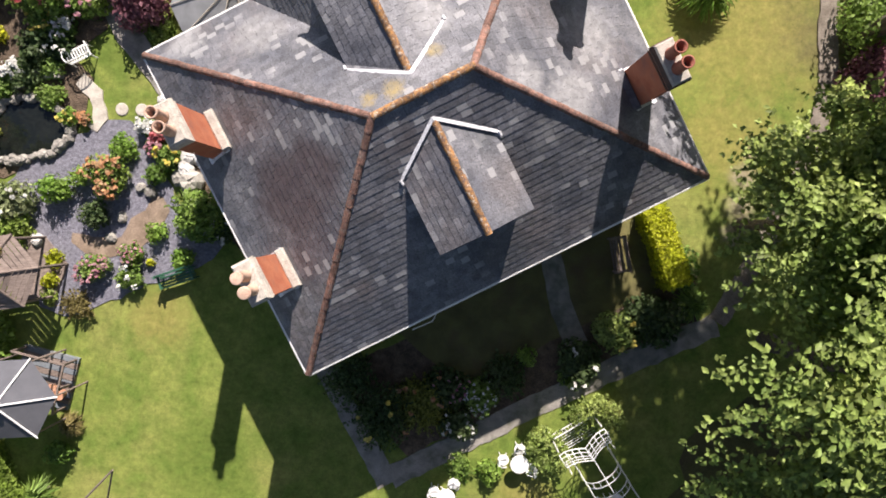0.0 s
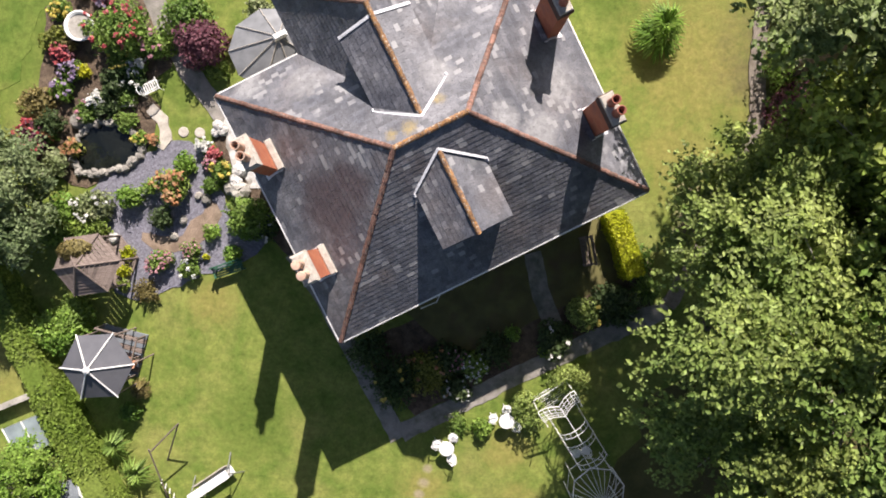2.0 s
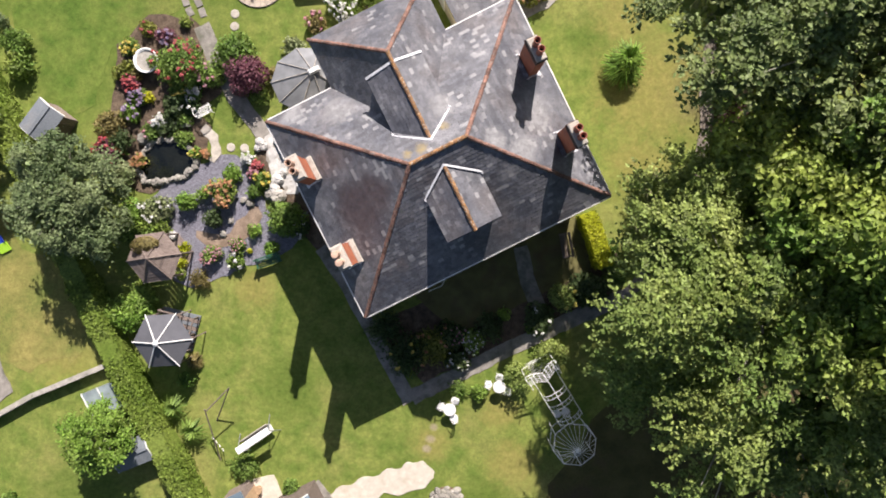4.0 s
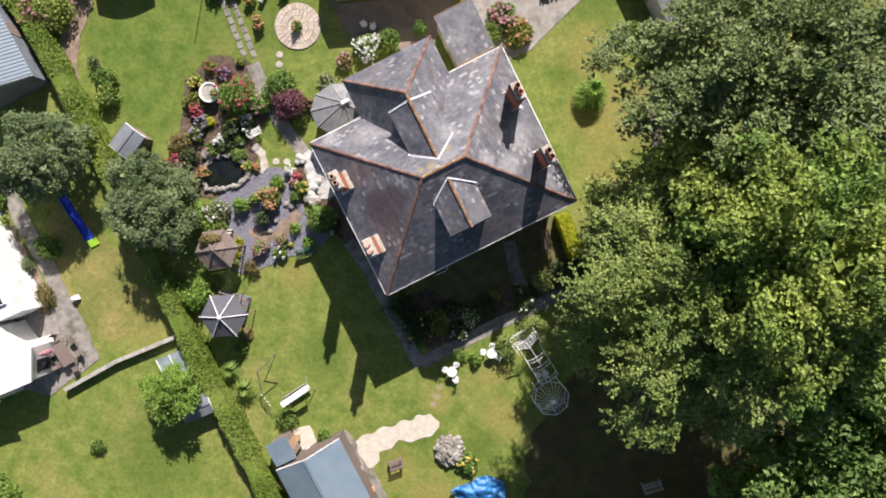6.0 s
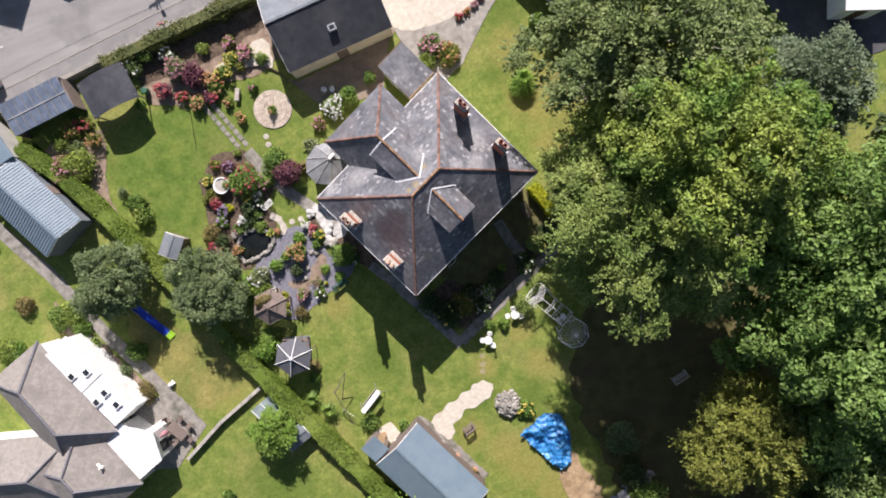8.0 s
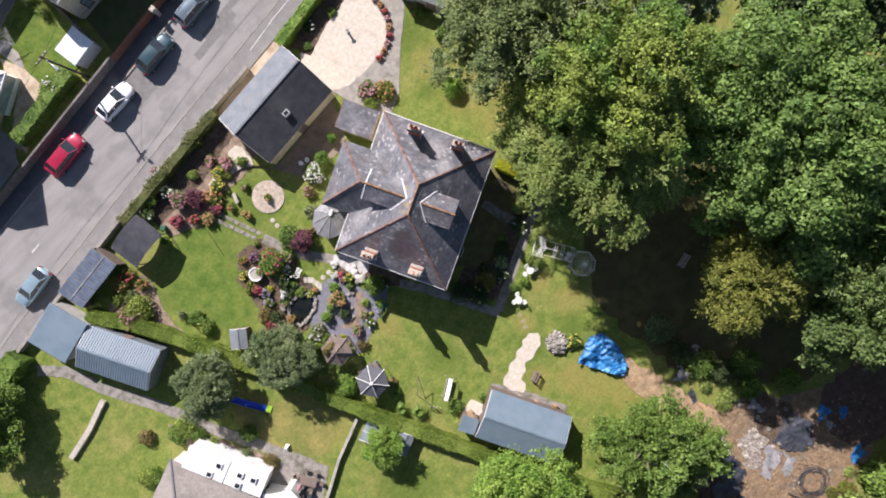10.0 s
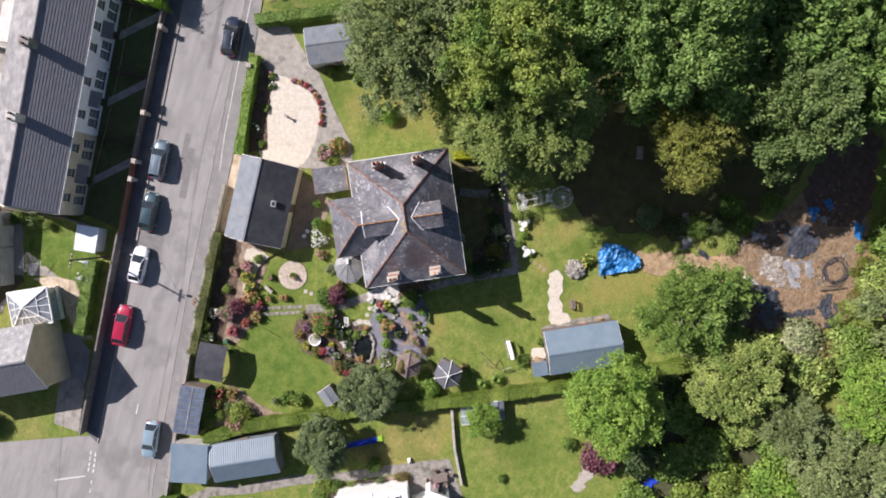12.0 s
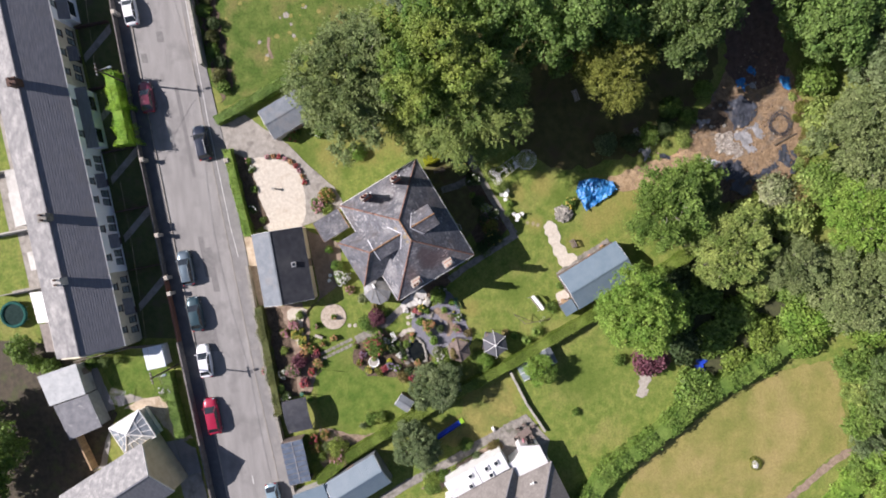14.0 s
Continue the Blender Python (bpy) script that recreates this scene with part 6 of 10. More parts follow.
# the large house beyond the trees, whose shade lies on its drive
hip_house("neighbour_house", "two-storey white house beyond the trees with hipped slate roof", 40.5, 15.5, -18, 15.0, 8.0, 5.4, 7.8, "terrace_white", "far_slate", 4.0, 0.4)
pb = thing("porch_bay", "white flat-roofed porch in front of the large house", "porch", 39.6, 7.6, 0, -18)
part("wall", box(-1.7, -1.6, -0.05, 1.7, 2.0, 2.7), "terrace_white", pb)
part("roof", box(-1.9, -1.8, 2.7, 1.9, 2.0, 2.85, 0.04), bpy.data.materials["white_membrane"], pb)
part("door", box(-0.5, -1.65, 0.0, 0.5, -1.603, 2.1), "dark_brick", pb)
M["render_tan"] = mat("render_tan", (0.56, 0.47, 0.3), (0.64, 0.55, 0.37), 1.2, 0.9, 0.2, 40, c3=(0.47, 0.4, 0.27), scale3=0.5, fine=0.1)
M["roof_pane"] = glass("roof_pane", (0.16, 0.18, 0.2), 0.2)
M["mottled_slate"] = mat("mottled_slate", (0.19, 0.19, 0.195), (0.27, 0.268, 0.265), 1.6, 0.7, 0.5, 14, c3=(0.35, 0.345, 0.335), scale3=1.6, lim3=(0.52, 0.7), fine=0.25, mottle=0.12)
# slope away from the sun has darker slate, its shade in the colour
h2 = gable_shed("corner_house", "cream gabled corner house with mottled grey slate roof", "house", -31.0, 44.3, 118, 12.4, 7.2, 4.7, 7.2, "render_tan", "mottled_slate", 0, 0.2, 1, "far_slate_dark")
cv = thing("conservatory", "white-framed conservatory with glazed hipped roof", "conservatory", -23.9, 42.7, 0, 117)
part("wall", box(-2.25, -2.0, -0.05, 2.25, 2.0, 0.7), "white_paint", cv)
part("glazing", box(-2.2, -1.95, 0.7, 2.2, 1.95, 2.2), "pale_glass", cv)
cvp = [(-2.35, -2.1, 2.3), (2.35, -2.1, 2.3), (2.35, 2.1, 2.3), (-2.35, 2.1, 2.3)]
apex = Vector((0.3, -0.2, 3.15))
lift = Vector((0, 0, 0.04))
for i in range(4):
    p, q = Vector(cvp[i]), Vector(cvp[(i + 1) % 4])
    # the sunward slope is solid white, sunlight put into its colour
    part("roof_pane", slab([p, q, apex], 0.04), "white_paint" if i == 0 else "roof_pane", cv, "roof slope coloured white for the sun on it" if i == 0 else "")
    part("glazing_bar", rod(p + lift, apex + lift, 0.08, 0.08, 6), "white_paint", cv)
    part("eaves_beam", rod(p + lift, q + lift, 0.09, 0.09, 6), "white_paint", cv)
    if i:
        part("glazing_bar", rod(p.lerp(apex, 0.45) + lift, q.lerp(apex, 0.45) + lift, 0.05, 0.05, 6), "white_paint", cv)
        for k in (0.25, 0.5, 0.75):
            part("glazing_bar", rod(p.lerp(q, k) + lift, p.lerp(q, k).lerp(apex, 0.45 if k != 0.5 else 0.98) + lift, 0.05, 0.05, 6), "white_paint", cv)
out = thing("outbuilding", "long flat-roofed outbuilding, half pale sheet and half dark felt", "outbuilding", -19.0, 50.2)
UPPER, LOWER = [(3.6, 3.9), (4.9, -1.3), (0.8, -2.15), (-0.4, 2.7)], [(-0.5, 2.35), (0.7, -2.3), (-3.7, -3.7), (-5.2, 0.7)]
for pts, hh, mt, lb in ((UPPER, 2.75, "grey_sheet", "pale sheet roof"), (LOWER, 2.55, "roof_felt", "dark felt roof with pale stains")):
    part("wall", prism([(px * 0.96 - 0.02, py * 0.95) for px, py in pts], -0.05, hh - 0.1), "render_grey", out)
    part("roof", prism(pts, hh - 0.1, hh), mat("stained_felt", (0.13, 0.135, 0.15), (0.19, 0.195, 0.21), 1.2, 0.8, 0.3, 20, c3=(0.36, 0.36, 0.36), scale3=1.4, lim3=(0.6, 0.72)) if mt == "roof_felt" else mat("pale_sheet", (0.36, 0.38, 0.39), (0.44, 0.46, 0.46), 1.2, 0.7, 0.2, 20, c3=(0.3, 0.32, 0.32), scale3=0.7), out, lb)
part("door", slab([(4.0, -1.56, 2.0), (3.2, -1.73, 2.0), (3.2, -1.73, 0.0), (4.0, -1.56, 0.0)], 0.05), "old_timber", out)
fence = thing("timber_fence", "pale timber fence panel between the outbuilding and the corner house", "fence", -23.9, 50.8, 0, math.degrees(math.atan2(-1.7, -4.9)))
for k in range(13):
    part("board", box(k * 0.4, -0.03, -0.05, k * 0.4 + 0.37, 0.03, 1.5 + 0.03 * (k % 3)), "timber", fence)
part("rail", box(0, -0.1, 1.5, 5.2, 0.1, 1.58, 0.02), "timber", fence)
van = thing("garden_store", "white flat-topped garden store beside the road wall", "shed", -14.3, 38.95, 0, 8)
part("wall", box(-1.35, -1.15, -0.05, 1.35, 1.15, 1.9), "white_paint", van)
part("roof", box(-1.5, -1.3, 1.9, 1.5, 1.3, 2.05, 0.06), mat("pale_blue_sheet", (0.6, 0.66, 0.7), (0.7, 0.74, 0.77), 1.5, 0.5, 0.1, 20), van)
part("door", box(-0.4, 1.15, 0, 0.4, 1.18, 1.8), "white_paint", van)


# behind and beside the terrace's end
for lb, pts, mt in (("lean-to with white ribbed sheet roof behind the terrace", [(-4.4, 54.0), (-4.3, 51.0), (-8.4, 50.5), (-8.4, 53.4)], "white_paint"), ("lean-to with brown felt roof behind the terrace", [(-8.6, 53.2), (-8.6, 50.4), (-12.4, 50.0), (-12.3, 52.7)], "brown_felt")):
    M["brown_felt"] = mat("brown_felt", (0.2, 0.175, 0.155), (0.26, 0.23, 0.205), 1.5, 0.9, 0.3, 20, c3=(0.16, 0.14, 0.125), scale3=0.8)
    ln = thing("lean_to", lb, "lean-to", 0, 0)
    part("wall", prism([((px + 8.4) * 0.97 - 8.4 if px > -8.5 else (px + 10.5) * 0.97 - 10.5, (py - 52) * 0.95 + 52) for px, py in pts], -0.05, 2.45), "render_grey", ln)
    zs = (2.5, 2.75, 2.75, 2.5)
    part("roof", slab([(px, py, z) for (px, py), z in zip(pts, zs)], 0.06), mt, ln)
    if mt == "white_paint":
        for k in range(5):
            u = 0.1 + 0.2 * k
            a, b = Vector((*pts[0], 2.52)).lerp(Vector((*pts[3], 2.52)), u), Vector((*pts[1], 2.77)).lerp(Vector((*pts[2], 2.77)), u)
            part("roof_rib", rod(a, b, 0.04, 0.04, 6), "grey_metal", ln)
FENCE = [(-14.2, 50.4), (-13.5, 45.8), (-12.9, 41.9), (-13.0, 38.6)]
pf = thing("picket_fence", "weathered picket fence at the terrace's end", "fence", 0, 0)
for (ax, ay), (bx, by) in zip(FENCE, FENCE[1:]):
    n = int(math.hypot(bx - ax, by - ay) / 0.28)
    for z in (0.35, 0.85):
        part("rail", rod((ax, ay, z), (bx, by, z), 0.035, 0.035, 6), "old_timber", pf)
    for k in range(n):
        u = (k + 0.5) / n
        px, py = ax + (bx - ax) * u, ay + (by - ay) * u
        part("picket", box(px - 0.02, py - 0.06, -0.05, px + 0.02, py + 0.06, 1.05 + 0.06 * (k % 2)), "pale_stone" if ay > 41 else "old_timber", pf)
patch("corner_lawn", "bright green lawn beside the corner house", [(-15.1, 46.8), (-13.8, 41.6), (-13.6, 38.2), (-19.6, 38.6), (-21.0, 40.9), (-19.5, 42.8), (-19.3, 45.9)], "green_lawn", 0.045, 0.15, 0.5, seed=71, curve=1)
patch("corner_path", "dark paved path beside the outbuilding", [(-15.6, 49.6), (-15.4, 47.8), (-21.2, 46.0), (-21.5, 47.6)], "asphalt", 0.05, 0.06, 0.5, "path")
patch("corner_paving", "tan paving round the conservatory", [(-21.2, 44.7), (-20.1, 42.0), (-20.0, 38.2), (-22.0, 37.4), (-26.2, 35.9), (-25.9, 38.4), (-22.4, 40.7)], "tan_gravel", 0.055, 0.1, 0.5, "paving", seed=72)


# ---- trees and hedges ----
# label, x, y, height, radius, leaves, leaf size, cover
for i, (nm, lb, x, y, h, r, lf, sz, cv, fe, dr, cl, ba) in enumerate((
    ("broadleaf_tree", "tall grey-green broadleaf tree near the drive lawn", 16.6, 8.2, 17.0, 6.2, "leaf_ash", 0.12, 1.6, 0.7, 0.25, 0.85, 0.44),
    ("broadleaf_tree", "large yellow-green broadleaf tree with domed tufts", 17.4, -0.8, 19.9, 6.4, "leaf_yellow", 0.13, 1.8, 0.2, 0.3, 0.75, 0.4),
    ("broadleaf_tree", "light green tree with feathery leaves over the lawn", 13.3, -4.1, 16.6, 5.7, "leaf_feather", 0.09, 1.7, 0.9, 0.4, 1.0, 0.42),
    ("broadleaf_tree", "slender light green tree leaning towards the house", 12.1, 0.7, 13.0, 3.9, "leaf_feather", 0.09, 1.7, 0.6, 0.3, 0.85, 0.36),
    ("broadleaf_tree", "massive dense dark green tree behind the garden", 26.2, -13.6, 18.4, 9.0, "leaf_deep", 0.185, 1.9, 0.0, 0.1, 0.85, 0.25),
    ("olive_tree", "rounded olive-brown tree standing in the shade", 16.3, -22.0, 12.8, 4.5, "leaf_olive", 0.11, 1.6, 0.7, 0.5, 0.75, 0.3),
    ("broadleaf_tree", "rounded green tree beside the clearing", 21.3, -30.2, 16.0, 5.2, "leaf_wood", 0.15, 2.0, 0.2, 0.1, 0.9, 0.2),
    ("broadleaf_tree", "spreading green tree between workshop and clearing", -0.8, -28.4, 8.6, 4.8, "leaf_mid", 0.12, 1.7, 0.6, 0.1, 0.8, 0.15),
    ("small_tree", "spreading green young tree against the larger one", 3.2, -33.0, 6.4, 2.7, "leaf_mid", 0.1, 1.7, 0.6, 0.1, 0.9, 0.12),
    ("small_tree", "green sapling thicket beside the spreading tree", 0.4, -33.6, 5.0, 2.2, "leaf_wood", 0.1, 1.7, 0.5, 0.1, 0.9, 0.1),
    ("broadleaf_tree", "bright green round tree behind the workshop", -12.3, -23.2, 12.8, 5.0, "leaf_bright", 0.125, 2.0, 0.2, 0.2, 0.85, 0.2),
    ("broadleaf_tree", "pale green tree on the wood's edge", -6.4, -36.8, 8.0, 4.9, "leaf_spray", 0.11, 1.8, 0.5, 0.2, 0.6, 0.1),
    ("broadleaf_tree", "grey-green tree among the brambles", -9.4, -44.0, 7.5, 3.6, "leaf_sage", 0.1, 1.8, 0.7, 0.2, 0.75, 0.1),
    ("broadleaf_tree", "grey-green tree beyond the clearing", 6.2, -53.6, 9.5, 5.6, "leaf_sage", 0.16, 2.0, 0.55, 0.2, 0.7, 0.1),
    ("broadleaf_tree", "yellowish green tree beyond the clearing", -4.2, -53.4, 8.0, 4.6, "leaf_bright", 0.16, 2.0, 0.55, 0.2, 0.7, 0.1),
    ("broadleaf_tree", "tall green tree beyond the clearing", 20.4, -49.0, 12.0, 5.4, "leaf_deep", 0.18, 2.0, 0.0, 0.1, 0.9, 0.2),
    ("broadleaf_tree", "tall dark green tree in the wood", 28.4, -29.0, 13.0, 6.2, "leaf_deep", 0.26, 2.0, 0.0, 0.1, 0.9, 0.2),
    ("broadleaf_tree", "tall dark green tree in the wood", 37.5, -23.0, 14.0, 6.6, "leaf_dark", 0.26, 2.0, 0.0, 0.1, 0.9, 0.2),
    ("broadleaf_tree", "tall dark green tree in the wood", 38.5, -8.5, 13.0, 5.6, "leaf_dark", 0.26, 2.0, 0.0, 0.1, 0.9, 0.2),
    ("broadleaf_tree", "tall dark green tree in the wood", 28.5, -40.5, 13.0, 6.2, "leaf_deep", 0.24, 2.0, 0.0, 0.1, 0.9, 0.2),
    ("broadleaf_tree", "tall green tree in the wood", 14.0, -57.5, 11.0, 6.0, "leaf_greygreen", 0.2, 2.0, 0.2, 0.2, 0.8, 0.15),
    ("broadleaf_tree", "sage green tree at the field's far end", -13.0, -52.0, 8.0, 5.0, "leaf_sage", 0.145, 1.8, 0.7, 0.2, 0.7, 0.1),
    ("broadleaf_tree", "green tree at the field's far end", -26.5, -57.0, 7.0, 4.8, "leaf_wood", 0.17, 2.0, 0.2, 0.2, 0.7, 0.1),
    ("broadleaf_tree", "green tree at the field's far end", -38.5, -57.5, 6.0, 4.4, "leaf_bright", 0.17, 2.0, 0.2, 0.2, 0.7, 0.1),
    ("broadleaf_tree", "silvery grey-green tree behind the big trees", 30.6, 1.2, 9.0, 4.2, "leaf_silver", 0.11, 1.8, 0.6, 0.2, 0.8, 0.15),
    ("broadleaf_tree", "tall green tree in the wood", -4.5, -63.0, 11.0, 6.0, "leaf_mid", 0.28, 1.9, 0.0, 0.2, 0.9, 0.15),
    ("broadleaf_tree", "tall green tree in the wood", 24.0, -59.0, 12.0, 6.4, "leaf_greygreen", 0.28, 1.9, 0.0, 0.2, 0.9, 0.15),
    ("broadleaf_tree", "tall green tree in the wood", 38.0, -35.0, 13.0, 6.4, "leaf_deep", 0.28, 1.9, 0.0, 0.2, 0.9, 0.15),
    ("broadleaf_tree", "dark green tree behind the corner house", -24.5, 60.5, 8.0, 4.0, "leaf_mid", 0.17, 2.0, 0.0, 0.2, 0.9, 0.15),
    ("apple_tree", "round grey-green fruit tree beside the hedge", -21.1, 2.4, 4.8, 3.1, "leaf_greygreen", 0.085, 1.8, 0.15, 0.2, 0.75, 0.2),
    ("apple_tree", "round grey-green fruit tree beside the slide", -28.4, 5.6, 5.0, 3.2, "leaf_greygreen", 0.085, 1.8, 0.15, 0.2, 0.75, 0.2),
    ("small_tree", "small bright green tree over the little shed", -20.1, -11.5, 3.6, 1.9, "leaf_bright", 0.08, 2.0, 0.4, 0.3, 0.8, 0.25),
)):
    tree(nm, lb, x, y, h, r, lf, 100 + i, sz, cv, fe, dr, cl, ba, h > 12.9 or "spreading" in lb)

hedge("long clipped green hedge between the gardens", [(-33.0, 19.2), (-29.8, 14.6), (-25.9, 6.9), (-21.6, -2.8), (-19.0, -8.6), (-16.4, -13.8), (-13.2, -20.6)], 1.25, 1.45, "leaf_hedge", 1, 0.09, wob=0.13)
hedge("clipped hedge continuing behind the workshop", [(-13.2, -20.6), (-9.6, -27.0), (-6.6, -32.8)], 1.4, 1.5, "leaf_hedge", 2, 0.09, wob=0.16)
hedge("bright green hedge between road and sandy yard", [(12.0, 27.0), (6.2, 26.2), (0.6, 25.3)], 1.0, 1.4, "leaf_bright", 3, 0.1)
hedge("clipped green hedge along the drive", [(15.9, 28.0), (18.2, 22.9), (20.6, 17.9)], 1.2, 1.5, "leaf_mid", 4, 0.12)
hedge("untrimmed green hedge along the road wall", [(-9.0, 25.0), (-15, 24.4), (-23.5, 23.6)], 0.95, 1.3, "leaf_bramble", 5, 0.1, wob=0.35)
hedge("golden yellow clipped hedge in front of the house", [(8.2, 1.4), (8.8, -0.2), (9.25, -1.7)], 0.95, 1.2, "leaf_lime", 6, 0.07)
hedge("overgrown hedge along the dry field", [(-40, -15.5), (-34.7, -19.7), (-32.4, -23.6), (-29.3, -28.4), (-26.2, -31.9), (-24.3, -36.2), (-22.4, -40.0), (-19.5, -44.7)], 2.2, 2.0, "leaf_mid", 7, 0.16, wob=0.4)
hedge("tall bright green conifer hedge in a terrace garden", [(13.6, 39.35), (18.2, 39.85), (22.8, 40.35)], 1.3, 3.2, "leaf_vivid", 8, 0.09, wob=0.55)
hedge("green hedge behind the roadside store", [(-16.6, 38.0), (-20.5, 37.6), (-25.5, 36.9)], 1.2, 1.5, "leaf_mid", 9, 0.12)
for i, (x, y, r, h, lf) in enumerate(((-12.5, -34.0, 2.4, 2.0, "leaf_mid"), (-10.0, -31.0, 2.0, 1.6, "leaf_dark"), (-15.5, -38.0, 2.6, 2.2, "leaf_mid"), (-12.0, -41.0, 2.2, 1.8, "leaf_spray"), (-18.5, -35.0, 2.4, 2.0, "leaf_mid"), (-19.0, -31.0, 2.2, 1.8, "leaf_dark"),
                                   (-15.5, -30.5, 2.0, 1.5, "leaf_mid"), (-3.0, -41.0, 2.6, 2.2, "leaf_spray"), (-3.5, -46.0, 2.8, 2.4, "leaf_spray"), (-12.5, -46.5, 2.6, 2.0, "leaf_mid"), (-1.0, -47.5, 2.2, 1.6, "leaf_straw"), (-2.6, -34.4, 2.2, 1.8, "leaf_dark"),
                                   (-21.5, -38.0, 2.0, 1.8, "leaf_hedge"), (-18.5, -42.0, 2.6, 2.2, "leaf_hedge"), (1.5, -51.0, 2.4, 1.8, "leaf_spray"), (10.0, -51.0, 2.4, 2.0, "leaf_spray"), (14.5, -50.5, 2.4, 2.0, "leaf_mid"))):
    shrub("bramble", "thicket of brambles and saplings at the wood's edge", x, y, r, h, lf, 700 + i, 0.25, ""  , 0, 0.1, 0.4, group="brambles")
for i in range(11):
    shrub("bramble", "low dark bramble along the road wall", 20.2 + 1.7 * i, 26.9 + 0.19 * i + 0.4 * math.sin(i * 2.3), 0.85, 0.9 + 0.2 * math.sin(i * 1.7), ("leaf_mid", "leaf_bramble", "leaf_dark")[i % 3], 760 + i, 0.12, "", 0, 0.1, 0.5, group="brambles along the road wall")
hedge("dense dark hedge at the road corner", [(-41.0, 21.2), (-45.5, 20.4), (-51, 18.8)], 2.0, 2.2, "leaf_mid", 10, 0.13, wob=0.4)
for i, (x, y, r, h) in enumerate(((-46.6, 17.8, 1.9, 3.4), (-44.4, 19.0, 1.7, 3.0), (-48.6, 15.4, 2.0, 3.4))):
    tree("evergreen", "dense dark evergreen at the road corner", x, y, h + 1.2, r, "leaf_mid", 800 + i, 0.12, 2.0, 0.2, 0.1)
for i, (x, y, r, h, lf) in enumerate(((16.9, 8.6, 1.3, 1.5, "leaf_mid"), (17.2, 6.4, 1.3, 1.3, "leaf_purple"), (16.6, 4.4, 1.2, 1.4, "leaf_mid"), (15.9, 2.4, 1.1, 1.2, "leaf_dark"), (17.9, 10.6, 1.4, 1.8, "leaf_greygreen"), (18.6, 4.6, 1.5, 1.8, "leaf_mid"), (18.8, 7.6, 1.5, 1.9, "leaf_dark"), (17.6, 2.6, 1.5, 1.7, "leaf_spray"), (14.9, 0.6, 1.0, 1.0, "leaf_mid"), (16.9, 12.4, 1.1, 1.3, "leaf_mid"))):
    shrub("undergrowth", "loose undergrowth beside the worn path under the trees", x, y, r, h, lf, 840 + i, 0.14, "", 0, 0.06, 0.5, group="undergrowth")
for i, (x, y, h, r, lf) in enumerate(((-23.4, -52.4, 4.4, 2.3, "leaf_mid"), (-27.2, -53.6, 3.6, 2.0, "leaf_spray"), (-30.6, -53.1, 4.0, 2.2, "leaf_mid"), (-34.0, -54.2, 3.4, 1.9, "leaf_greygreen"), (-37.0, -53.2, 3.2, 1.8, "leaf_mid"))):
    tree("bush", "overgrown bush at the far side of the dry field", x, y, h, r, lf, 890 + i, 0.14, 2.0, 0.2, 0.2, 0.8, 0.05)
hedge("low overgrown bushes below the dry field", [(-35.8, -55.5), (-39.4, -52.2), (-42.4, -49.7)], 2.6, 1.6, "leaf_bright", 22, 0.2, wob=0.5)
for i, (x, y, h, r) in enumerate(((-20.0, 62.0, 7.0, 3.4), (-11.6, 56.2, 3.4, 1.7), (-29.5, 62.0, 8.0, 3.8))):
    tree("broadleaf_tree", "dark green garden tree behind the corner house", x, y, h, r, "leaf_mid", 870 + i, 0.15, 2.0, 0.1, 0.2)


# ---- cars ----
def car_paint(name, c, metal=0.3):
    m = mat(name, c, tuple(v * 1.08 for v in c), 2, 0.3, 0.0, 30, fine=0.04, metal=metal)
    m.node_tree.nodes["Principled BSDF"].inputs["Coat Weight"].default_value = 0.7
    return m


